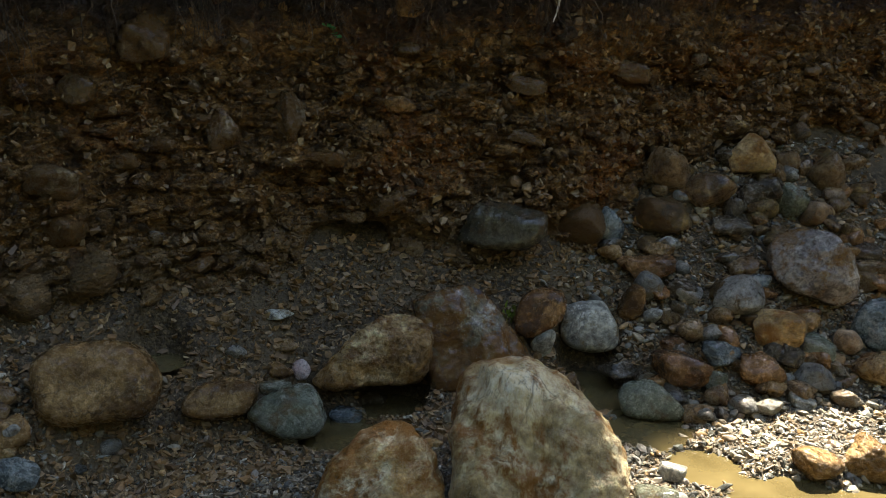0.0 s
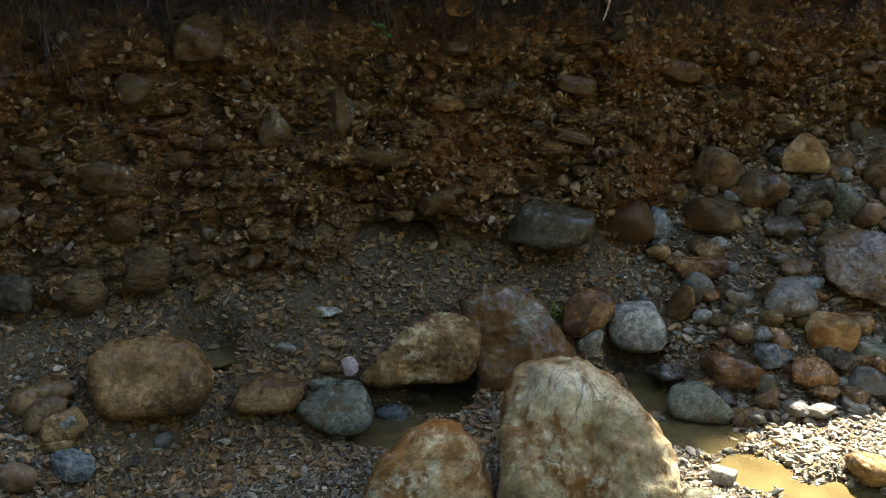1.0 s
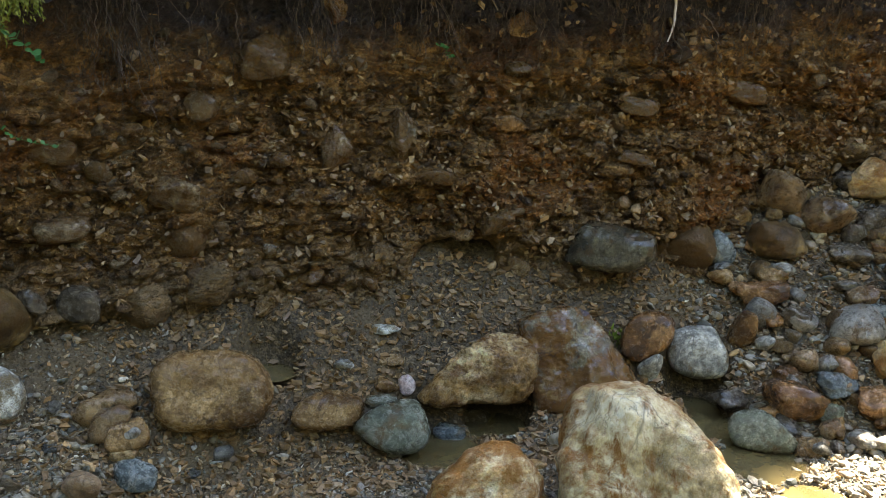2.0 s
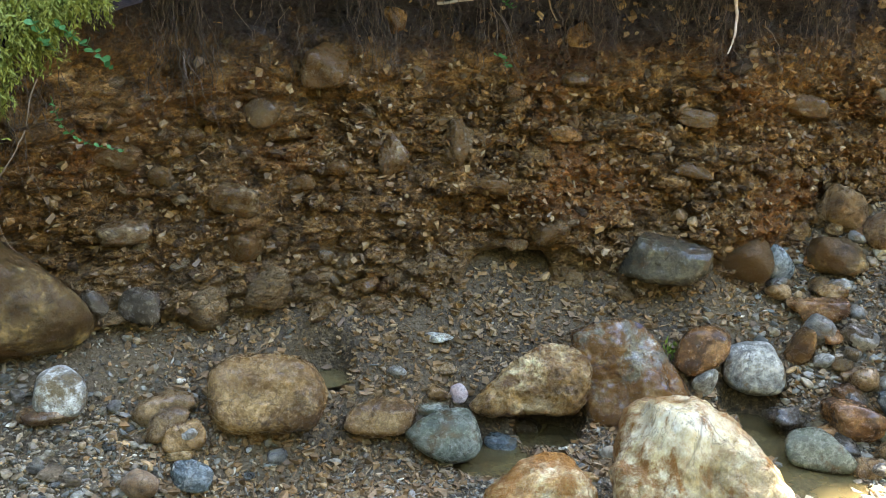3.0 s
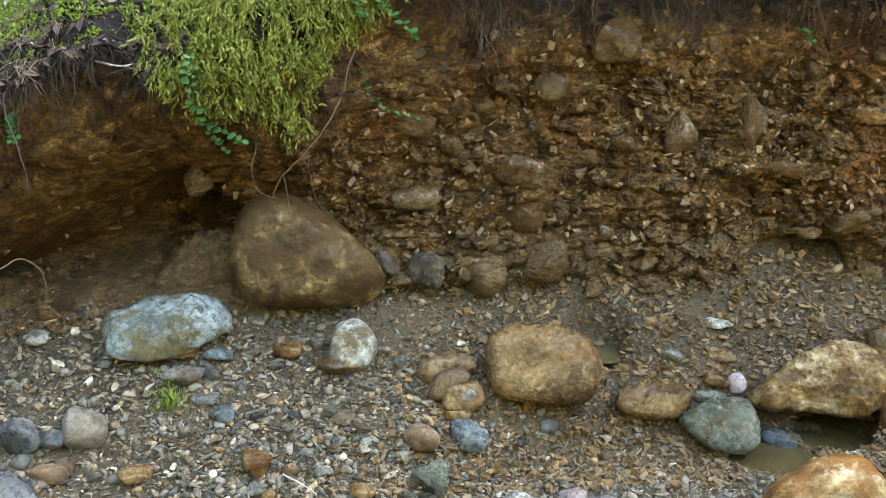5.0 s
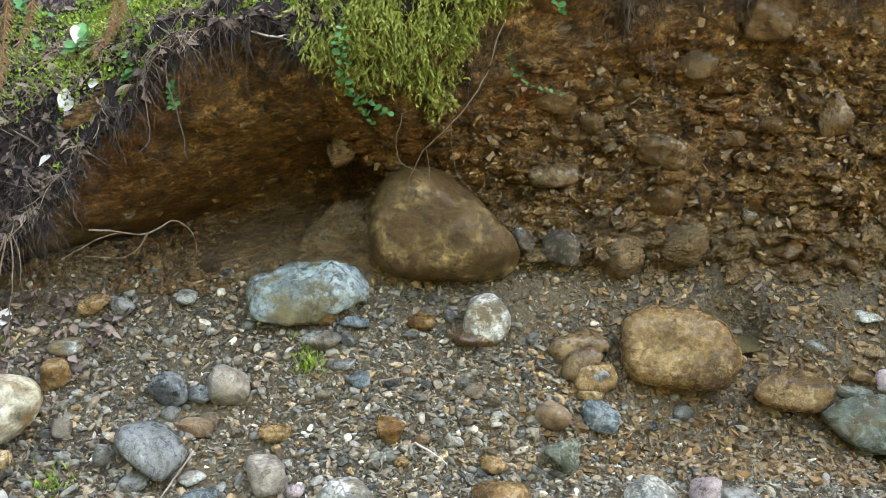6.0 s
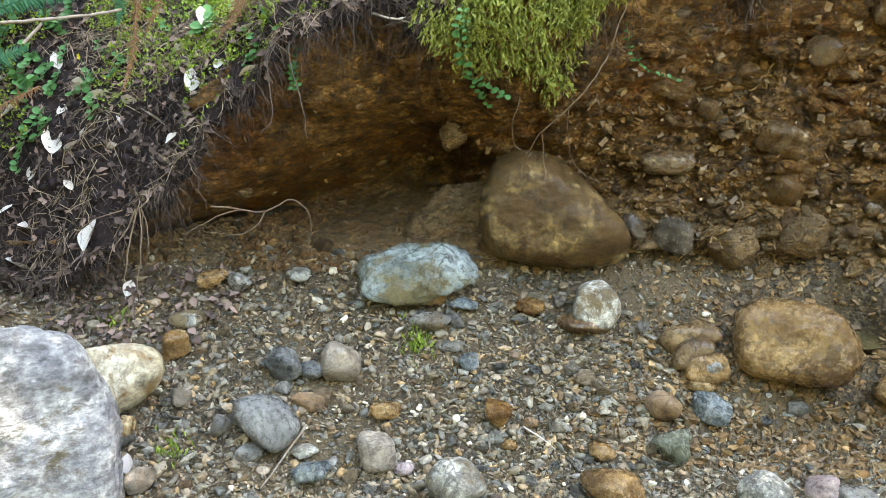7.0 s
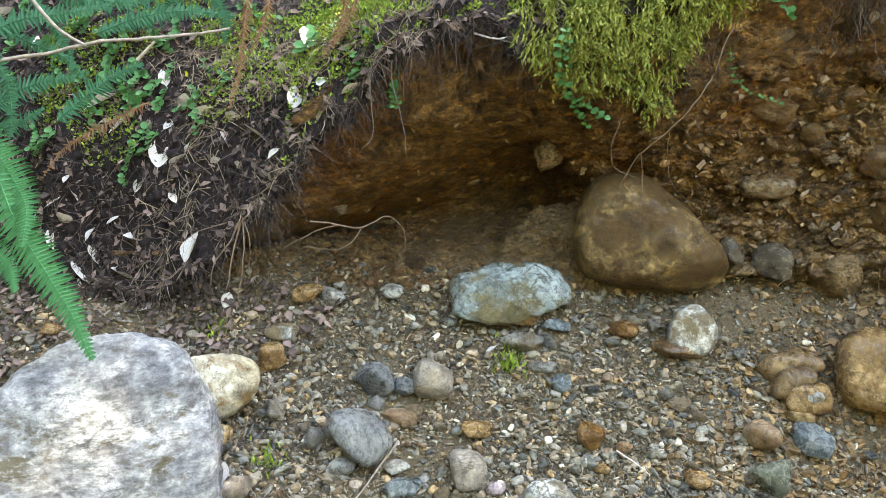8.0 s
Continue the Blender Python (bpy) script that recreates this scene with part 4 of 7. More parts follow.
rock("cobble", (1.641, 3.251, 0.169), (0.196, 0.167, 0.194), -27, 0, SLATE, "round", 43, "dark blue-grey cobble on heap")
rock("cobble", (1.331, 3.036, 0.058), (0.150, 0.127, 0.094), -24, 0, GREY, "boxy", 44, "grey wet cobble on heap")
rock("cobble", (1.598, 3.098, 0.056), (0.247, 0.185, 0.127), -27, 0, OCHRE, "round", 45, "ochre flat stone on heap")
rock("cobble", (1.311, 3.717, 0.577), (0.194, 0.162, 0.117), -19, 12, DARK, "boxy", 46, "dark flat stone in heap")
rock("cobble", (1.090, 3.673, 0.597), (0.212, 0.181, 0.153), -17, 0, BROWN, "round", 47, "brown muddy cobble in heap")
rock("cobble", (1.493, 3.928, 0.673), (0.108, 0.091, 0.090), -21, 0, BROWN, "round", 48, "small brown cobble on heap")
rock("cobble", (1.241, 3.988, 0.796), (0.187, 0.147, 0.107), -17, 0, MUDDY, "round", 49, "mud-covered stone at top of heap")
rock("cobble", (1.665, 3.880, 0.624), (0.155, 0.132, 0.171), -23, -35, BROWN, "round", 50, "brown oval cobble leaning on heap")
rock("cobble", (1.528, 3.679, 0.489), (0.124, 0.105, 0.122), -23, 0, REDDISH, "round", 51, "reddish brown cobble on heap")
rock("cobble", (0.890, 3.600, 0.517), (0.226, 0.192, 0.145), -14, 0, MUDDY, "round", 52, "muddy dark brown cobble on heap")
rock("cobble", (1.156, 3.549, 0.470), (0.162, 0.110, 0.079), -18, 0, DARK, "boxy", 53, "dark flat stone on heap")
rock("cobble", (0.554, 3.571, 0.488), (0.197, 0.168, 0.175), -9, 0, MUDDY, "round", 54, "dark round cobble at foot of bank")
rock("cobble", (0.672, 3.572, 0.478), (0.104, 0.089, 0.155), -11, 15, SLATE, "round", 55, "blue-grey slate stone standing on edge")
rock("cobble", (0.758, 3.708, 0.574), (0.103, 0.087, 0.123), -12, 0, TAN, "facet", 56, "tan stone at edge of heap")
rock("cobble", (0.715, 3.273, 0.248), (0.096, 0.082, 0.164), -12, -15, TAN, "round", 57, "tan upright oval stone on heap")
rock("cobble", (0.783, 3.339, 0.290), (0.112, 0.096, 0.116), -13, -25, GREY, "round", 58, "grey stone on heap")
rock("cobble", (0.789, 3.252, 0.204), (0.072, 0.061, 0.064), -14, 0, WHITE, "round", 59, "small white stone on heap")
rock("cobble", (0.810, 3.423, 0.349), (0.194, 0.126, 0.089), -13, 6, RUST, "boxy", 60, "flat rust-brown stone on heap")
rock("cobble", (0.887, 3.500, 0.415), (0.114, 0.097, 0.077), -14, 0, GREY, "facet", 61, "grey stone on heap")
rock("cobble", (1.380, 3.148, 0.117), (0.137, 0.117, 0.082), -24, -10, GREYGREEN, "boxy", 62, "grey-green flat cobble on heap")
rock("cobble", (1.508, 3.191, 0.121), (0.109, 0.093, 0.095), -25, 0, REDDISH, "round", 63, "reddish cobble on heap")
hewn("cobble", (0.716, 2.892, 0.030), -14, -25, (0.113, 0.072, 0.071), ((149, 0.1), (101, 0.071), (59, 0.058), (46, 0.062), (-18, 0.114), (-79, 0.076), (-95, 0.068), (-157, 0.101)), ((90, 42, 0.7), (-80, 50, 0.9)), GREYGREEN, 64, "grey-green rounded cobble at water edge", 10, 0.6)
rock("cobble", (0.858, 3.048, 0.088), (0.235, 0.196, 0.133), -16, 0, RUST, "facet", 65, "rust-brown crumbling angular stone")
rock("cobble", (0.648, 3.109, 0.038), (0.164, 0.138, 0.093), -12, 0, DARK, "facet", 66, "dark angular stone at water edge")
rock("cobble", (1.002, 3.078, 0.120), (0.147, 0.125, 0.093), -18, -10, SLATE, "facet", 67, "blue-grey slate stone on heap")
rock("cobble", (1.138, 3.020, 0.090), (0.165, 0.140, 0.112), -21, 0, RUST, "facet", 68, "rust-stained angular stone on heap")
rock("cobble", (0.964, 2.997, 0.054), (0.084, 0.071, 0.079), -18, 0, GREYGREEN, "round", 69, "small grey-green stone on heap")
rock("cobble", (0.990, 3.160, 0.173), (0.087, 0.074, 0.070), -17, 0, GREY, "facet", 70, "small grey stone on heap")
rock("cobble", (0.913, 3.327, 0.290), (0.119, 0.101, 0.085), -15, 0, DARK, "facet", 71, "dark stone on heap")
rock("cobble", (1.160, 3.395, 0.354), (0.131, 0.104, 0.074), -19, 15, BROWN, "boxy", 72, "brown stone on heap")
rock("cobble", (1.200, 3.353, 0.310), (0.119, 0.074, 0.052), -20, 0, SLATE, "boxy", 73, "bluish flat stone on heap")
rock("cobble", (1.717, 3.591, 0.356), (0.138, 0.100, 0.071), -26, 0, DARK, "boxy", 74, "dark stone on heap")
rock("cobble", (1.736, 3.531, 0.305), (0.193, 0.093, 0.066), -26, 0, BROWN, "boxy", 75, "brown flat stone on heap")
rock("cobble", (1.741, 3.468, 0.260), (0.180, 0.107, 0.076), -27, 0, RUST, "boxy", 76, "rust-brown flat stone on heap")
rock("cobble", (1.355, 3.270, 0.208), (0.143, 0.087, 0.061), -23, 0, RUST, "facet", 77, "flat rust-brown stone on heap")
rock("cobble", (1.118, 2.465, 0.026), (0.156, 0.132, 0.101), -24, 0, TAN, "facet", 78, "tan stone in sunlit gravel")
rock("cobble", (1.296, 2.472, 0.036), (0.169, 0.144, 0.123), -28, 0, TAN, "facet", 79, "tan stone in sunlit gravel")
rock("cobble", (1.110, 2.877, 0.012), (0.107, 0.079, 0.053), -21, 0, WHITE, "facet", 80, "white stone in sunlit gravel")
rock("cobble", (1.247, 2.919, 0.013), (0.098, 0.080, 0.054), -23, 0, WHITE, "facet", 81, "pale stone in sunlit gravel")
rock("cobble", (1.416, 2.947, 0.010), (0.119, 0.081, 0.055), -26, 0, GREY, "facet", 82, "grey stone in sunlit gravel")
rock("cobble", (0.684, 2.451, 0.006), (0.084, 0.069, 0.044), -16, 0, WHITE, "boxy", 83, "pale stone in shallow water")
rock("cobble", (0.600, 2.302, 0.008), (0.128, 0.083, 0.051), -15, 0, GREYGREEN, "boxy", 84, "grey-green stone in shallow water")
rock("cobble", (-0.035, 2.645, 0.000), (0.072, 0.042, 0.027), 1, 0, ORANGE, "boxy", 85, "flat orange stone behind rusty boulder")
rock("cobble", (1.597, 4.098, 0.772), (0.101, 0.086, 0.089), -21, 0, MUDDY, "round", 86, "mud-covered stone at top of heap")
rock("cobble", (0.739, 3.050, 0.036), (0.071, 0.061, 0.046), -14, 0, WHITE, "round", 87, "small white stone at water edge")
rock("cobble", (1.258, 3.085, 0.113), (0.102, 0.087, 0.104), -22, 0, DARK, "facet", 88, "dark stone on heap")
rock("cobble", (-1.226, 2.336, 0.200), (0.130, 0.110, 0.086), 28, 0, GREY, "round", 89, "grey-brown stone on gravel")
hewn("cobble", (-2.121, 1.394, 0.129), 47, -28, (0.093, 0.075, 0.084), ((161, 0.1), (100, 0.084), (75, 0.078), (41, 0.075), (11, 0.086), (-42, 0.084), (-62, 0.08), (-127, 0.058), (-140, 0.057), (-154, 0.066)), ((70, 42, 0.74), (-80, 50, 0.9)), GREYDARK, 90, "dark grey oval cobble on gravel", 9, 0.4)
rock("cobble", (-1.599, 1.573, 0.048), (0.164, 0.139, 0.156), 36, 0, WHITE, "round", 91, "white veined rounded cobble on gravel")
rock("cobble", (-1.268, 1.819, 0.033), (0.174, 0.148, 0.113), 25, 0, TAN, "round", 92, "tan rounded cobble on gravel")
rock("cobble", (-0.939, 2.042, 0.027), (0.144, 0.122, 0.101), 15, 0, WHITE, "round", 93, "white rounded cobble at bar edge")
rock("cobble", (-0.832, 2.189, 0.010), (0.096, 0.081, 0.057), 12, 25, PINK, "boxy", 94, "pinkish long stone on gravel")
rock("cobble", (-0.740, 2.194, 0.009), (0.119, 0.087, 0.054), 9, 0, GREY, "round", 95, "grey stone on gravel")
rock("cobble", (-1.213, 2.076, 0.062), (0.111, 0.094, 0.117), 19, -30, GREYGREEN, "facet", 96, "grey-green flat triangular stone on gravel")
rock("cobble", (-2.029, 1.988, 0.356), (0.158, 0.101, 0.070), 36, 0, TAN, "boxy", 97, "tan stone in front of cracked pale rock")
rock("cobble", (-1.966, 1.938, 0.297), (0.134, 0.087, 0.060), 36, 0, GREY, "round", 98, "grey flat stone half buried in gravel")
rock("cobble", (-1.919, 2.047, 0.329), (0.097, 0.067, 0.046), 34, 0, SLATE, "facet", 99, "blue-grey stone on gravel")
rock("cobble", (-2.083, 1.653, 0.225), (0.128, 0.109, 0.126), 42, -30, TAUPE, "boxy", 100, "taupe angular stone on gravel")
rock("cobble", (-2.217, 1.552, 0.226), (0.112, 0.095, 0.105), 46, 0, GREYDARK, "facet", 101, "dark grey angular stone on gravel")
rock("cobble", (-2.148, 1.604, 0.206), (0.084, 0.071, 0.060), 44, 0, GREYDARK, "facet", 102, "small dark grey stone on gravel")
rock("cobble", (-2.489, 1.387, 0.274), (0.088, 0.075, 0.090), 53, 0, TAN, "boxy", 103, "tan stone beside boulder")
rock("cobble", (-2.531, 1.462, 0.319), (0.110, 0.076, 0.052), 52, 0, WHITE, "round", 104, "smooth cream stone on gravel")
rock("cobble", (-2.416, 1.145, 0.123), (0.059, 0.050, 0.089), 56, 0, OCHRE, "round", 105, "small ochre stone between boulders")
rock("cobble", (-1.650, 1.842, 0.119), (0.083, 0.071, 0.074), 31, -15, OCHRE, "boxy", 106, "ochre angular stone on gravel")
rock("cobble", (-1.917, 1.662, 0.128), (0.092, 0.071, 0.046), 39, 0, TAN, "boxy", 107, "pale tan stone on gravel")
rock("cobble", (-2.021, 1.437, 0.056), (0.080, 0.064, 0.040), 44, 0, WHITE, "round", 108, "small white stone on gravel")
rock("cobble", (-1.848, 1.547, 0.064), (0.110, 0.094, 0.103), 39, 0, TAUPE, "boxy", 109, "dull taupe square stone on gravel")
rock("cobble", (-1.966, 1.399, 0.034), (0.117, 0.096, 0.059), 44, 10, SLATE, "facet", 110, "blue-green stone on gravel")
rock("cobble", (-1.803, 1.910, 0.213), (0.069, 0.058, 0.055), 33, 0, SLATE, "facet", 111, "small blue-green stone on gravel")
rock("cobble", (-2.371, 1.789, 0.402), (0.069, 0.058, 0.050), 45, 0, WHITE, "round", 112, "small cream stone on gravel")
rock("cobble", (-2.562, 1.596, 0.407), (0.102, 0.078, 0.055), 50, 0, TAN, "boxy", 113, "pale flat stone on gravel")
rock("cobble", (-2.487, 1.641, 0.396), (0.075, 0.064, 0.066), 48, 0, GREY, "facet", 114, "grey stone on gravel")
rock("cobble", (-2.251, 1.067, 0.065), (0.087, 0.074, 0.079), 55, 0, TAUPE, "facet", 115, "taupe stone beside boulder")
rock("cobble", (-2.248, 1.325, 0.108), (0.075, 0.064, 0.062), 50, 40, GREY, "facet", 116, "grey angular stone on gravel")
rock("cobble", (-2.138, 1.337, 0.060), (0.090, 0.069, 0.043), 48, 0, GREY, "round", 117, "grey stone on gravel")
rock("cobble", (-2.104, 1.537, 0.145), (0.103, 0.071, 0.047), 44, -10, REDDISH, "boxy", 118, "reddish flat stone on gravel")
rock("cobble", (-2.187, 1.524, 0.170), (0.056, 0.048, 0.040), 46, 0, GREY, "round", 119, "small grey stone on gravel")
rock("cobble", (-1.744, 2.176, 0.323), (0.079, 0.067, 0.050), 29, 0, OCHRE, "boxy", 120, "orange-tan stone at foot of bank")
rock("cobble", (-1.224, 2.291, 0.157), (0.076, 0.062, 0.041), 18, 0, OCHRE, "boxy", 121, "small ochre stone on gravel")
rock("cobble", (-2.386, 1.315, 0.165), (0.062, 0.053, 0.062), 52, 0, TAUPE, "facet", 122, "taupe angular stone beside boulder")
rock("cobble", (-2.880, 1.359, 0.459), (0.058, 0.049, 0.045), 58, 0, TAUPE, "round", 123, "small brown stone under bank")
rock("cobble", (-3.037, 0.982, 0.338), (0.069, 0.058, 0.045), 66, 0, TAN, "round", 124, "small tan stone under fern")
rock("cobble", (-1.771, 1.568, 0.027), (0.054, 0.046, 0.042), 38, 0, PINK, "round", 125, "small pinkish round stone on gravel")
rock("cobble", (-1.361, 1.936, 0.051), (0.077, 0.065, 0.060), 24, 0, TAN, "facet", 126, "tan stone on gravel")
rock("cobble", (-1.565, 1.890, 0.095), (0.048, 0.041, 0.040), 29, 0, REDDISH, "facet", 127, "small brick-red stone on gravel")
rock("cobble", (-1.490, 1.932, 0.088), (0.063, 0.054, 0.035), 27, 0, WHITE, "round", 128, "small pale stone on gravel")
rock("cobble", (-1.584, 1.805, 0.058), (0.047, 0.040, 0.028), 30, 0, TAN, "round", 129, "small tan stone on gravel")
rock("cobble", (-1.870, 1.923, 0.241), (0.077, 0.051, 0.034), 34, 0, GREY, "boxy", 130, "small grey stone on gravel")
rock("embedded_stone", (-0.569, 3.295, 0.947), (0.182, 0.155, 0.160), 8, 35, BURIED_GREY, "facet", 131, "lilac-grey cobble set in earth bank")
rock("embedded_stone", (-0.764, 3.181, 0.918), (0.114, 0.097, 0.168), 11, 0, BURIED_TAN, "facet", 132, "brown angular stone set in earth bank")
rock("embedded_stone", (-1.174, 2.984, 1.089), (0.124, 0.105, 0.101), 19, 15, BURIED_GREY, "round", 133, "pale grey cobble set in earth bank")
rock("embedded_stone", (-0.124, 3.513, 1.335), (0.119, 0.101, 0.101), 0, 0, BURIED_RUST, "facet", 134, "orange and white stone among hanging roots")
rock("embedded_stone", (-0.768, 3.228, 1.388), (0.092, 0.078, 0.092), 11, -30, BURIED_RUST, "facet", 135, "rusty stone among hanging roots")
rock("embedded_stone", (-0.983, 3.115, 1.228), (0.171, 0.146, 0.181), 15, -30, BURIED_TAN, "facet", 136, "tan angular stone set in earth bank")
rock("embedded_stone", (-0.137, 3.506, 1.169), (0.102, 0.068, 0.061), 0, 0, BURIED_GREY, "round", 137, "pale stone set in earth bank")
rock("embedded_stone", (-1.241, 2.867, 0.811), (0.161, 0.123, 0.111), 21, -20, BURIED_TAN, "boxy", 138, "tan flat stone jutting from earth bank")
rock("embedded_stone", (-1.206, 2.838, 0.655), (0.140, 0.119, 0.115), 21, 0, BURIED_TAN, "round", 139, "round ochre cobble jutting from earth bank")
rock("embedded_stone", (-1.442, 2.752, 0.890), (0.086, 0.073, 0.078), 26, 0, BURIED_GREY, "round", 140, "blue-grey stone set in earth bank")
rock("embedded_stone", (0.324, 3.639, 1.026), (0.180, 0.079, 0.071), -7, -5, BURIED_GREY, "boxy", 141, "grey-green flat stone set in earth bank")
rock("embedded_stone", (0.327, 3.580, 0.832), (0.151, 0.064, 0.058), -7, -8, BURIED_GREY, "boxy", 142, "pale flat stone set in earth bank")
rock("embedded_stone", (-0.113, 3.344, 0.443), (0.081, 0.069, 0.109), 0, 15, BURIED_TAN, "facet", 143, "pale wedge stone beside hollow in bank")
rock("embedded_stone", (-1.321, 2.723, 0.463), (0.182, 0.155, 0.168), 24, 0, EARTH, "round", 144, "muddy round stone bulging from bank foot")
rock("embedded_stone", (-1.483, 2.617, 0.510), (0.135, 0.115, 0.110), 27, -18, DARK, "boxy", 145, "dark wet stone set in bank")
rock("embedded_stone", (-1.611, 2.572, 0.545), (0.084, 0.072, 0.087), 30, 0, DARK, "round", 146, "dark stone beside buried boulder")
rock("embedded_stone", (-1.138, 2.854, 0.518), (0.152, 0.129, 0.153), 20, 0, EARTH, "round", 147, "muddy stone set in bank")
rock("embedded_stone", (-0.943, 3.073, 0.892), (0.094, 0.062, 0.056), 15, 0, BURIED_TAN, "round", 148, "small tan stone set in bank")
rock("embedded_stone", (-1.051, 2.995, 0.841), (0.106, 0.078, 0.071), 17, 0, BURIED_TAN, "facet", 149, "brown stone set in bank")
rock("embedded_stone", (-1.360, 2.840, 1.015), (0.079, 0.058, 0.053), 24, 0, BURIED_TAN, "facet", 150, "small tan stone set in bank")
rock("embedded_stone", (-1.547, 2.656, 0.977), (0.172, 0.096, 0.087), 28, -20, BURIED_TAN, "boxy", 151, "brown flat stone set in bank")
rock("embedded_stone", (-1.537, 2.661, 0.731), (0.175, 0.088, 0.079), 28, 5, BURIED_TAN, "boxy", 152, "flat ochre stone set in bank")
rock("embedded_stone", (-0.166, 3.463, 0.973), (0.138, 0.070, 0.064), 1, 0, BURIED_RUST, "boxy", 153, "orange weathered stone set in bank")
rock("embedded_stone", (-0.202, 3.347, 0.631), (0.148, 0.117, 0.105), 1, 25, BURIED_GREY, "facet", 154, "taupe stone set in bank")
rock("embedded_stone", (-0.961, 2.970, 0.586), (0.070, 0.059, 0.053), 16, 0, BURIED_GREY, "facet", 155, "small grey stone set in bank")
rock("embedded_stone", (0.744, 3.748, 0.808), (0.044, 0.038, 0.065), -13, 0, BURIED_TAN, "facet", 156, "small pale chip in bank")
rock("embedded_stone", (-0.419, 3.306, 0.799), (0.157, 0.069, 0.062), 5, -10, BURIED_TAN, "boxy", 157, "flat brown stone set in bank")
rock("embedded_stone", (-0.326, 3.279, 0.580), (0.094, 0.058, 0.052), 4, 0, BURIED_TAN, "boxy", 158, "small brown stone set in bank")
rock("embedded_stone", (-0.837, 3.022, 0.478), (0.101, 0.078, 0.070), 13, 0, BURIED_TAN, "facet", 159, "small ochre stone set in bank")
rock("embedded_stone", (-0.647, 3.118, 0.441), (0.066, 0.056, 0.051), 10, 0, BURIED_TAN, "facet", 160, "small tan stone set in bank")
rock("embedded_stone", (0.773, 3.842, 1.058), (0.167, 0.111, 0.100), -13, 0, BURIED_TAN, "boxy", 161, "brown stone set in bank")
rock("embedded_stone", (-2.124, 2.274, 0.815), (0.094, 0.079, 0.113), 35, 0, EARTH, "facet", 162, "muddy angular stone in bank hollow")
rock("embedded_stone", (-2.192, 2.313, 0.509), (0.147, 0.125, 0.149), 35, 0, EARTH, "facet", 163, "muddy stone beside buried boulder")


# ---- roots, twigs and sticks ----
def smooth_line(points, steps=5):
    p = [Vector(q) for q in points]
    p = [p[0] * 2 - p[1]] + p + [p[-1] * 2 - p[-2]]
    out = []
    for i in range(1, len(p) - 2):
        for k in range(steps):
            t = k / steps
            a, b, c, d = p[i - 1], p[i], p[i + 1], p[i + 2]
            out.append(0.5 * (2 * b + (c - a) * t + (2 * a - 5 * b + 4 * c - d) * t * t + (3 * b - a - 3 * c + d) * t ** 3))
    return out + [p[-2]]


def strand(points, thick, thin, seed=0, wander=0.004):
    line = smooth_line(points)
    n = len(line) - 1
    return [(q + Vector((noise.noise(q * 25 + Vector((seed, 0, 0))), noise.noise(q * 25 + Vector((0, seed, 5))), noise.noise(q * 25 + Vector((9, 0, seed))))) * wander, thick + (thin - thick) * k / n) for k, q in enumerate(line)]


def branching(name, parts, material, label, category, part_name="strand"):
    """A root or branch: its main stem and each fork a part of its own."""
    thing = tagged(new(name), label, category)
    thing.location = parts[0][0][0]
    for k, (points, thick, thin) in enumerate(parts):
        at = Vector(thing.location)
        ob = tubes(part_name if k else "stem", [[(q - at, r) for q, r in strand(points, thick, thin, k)]], material, 6)
        ob.parent = thing
    return thing


branching("hanging_root", [(((-1.581, 2.341, 1.220), (-1.602, 2.332, 1.163), (-1.622, 2.331, 1.088), (-1.660, 2.308, 1.010), (-1.714, 2.294, 0.940), (-1.801, 2.286, 0.861)), 0.0022, 0.002),
    (((-1.812, 2.303, 0.857), (-1.846, 2.309, 0.809), (-1.873, 2.307, 0.752), (-1.873, 2.307, 0.693)), 0.0018, 0.0008), (((-1.812, 2.303, 0.857), (-1.821, 2.340, 0.786), (-1.820, 2.349, 0.696)), 0.0018, 0.0008),
    (((-1.736, 2.319, 0.930), (-1.762, 2.375, 0.839), (-1.764, 2.407, 0.769), (-1.729, 2.437, 0.712)), 0.0016, 0.0008), (((-1.817, 2.193, 0.969), (-1.864, 2.229, 0.875), (-1.873, 2.270, 0.814), (-1.838, 2.320, 0.780)), 0.002, 0.001)], PALEROOT, "pale woody root hanging from moss over buried boulder", "root").location += Vector((0.104, -0.169, 0.027))
branching("hanging_root", [(((-2.470, 1.284, 0.716), (-2.479, 1.254, 0.659), (-2.499, 1.217, 0.610), (-2.498, 1.193, 0.546)), 0.0026, 0.001), (((-2.442, 1.269, 0.724), (-2.441, 1.237, 0.637), (-2.436, 1.218, 0.578), (-2.436, 1.200, 0.530)), 0.0026, 0.001),
    (((-2.455, 1.284, 0.719), (-2.436, 1.272, 0.646), (-2.427, 1.246, 0.556), (-2.419, 1.221, 0.474)), 0.0024, 0.001), (((-2.466, 1.300, 0.714), (-2.443, 1.298, 0.656), (-2.431, 1.279, 0.580)), 0.002, 0.0008), (((-2.536, 1.288, 0.699), (-2.591, 1.231, 0.676), (-2.621, 1.192, 0.645)), 0.002, 0.0008)], PALEROOT, "cluster of brown roots hanging from the litter edge", "root")
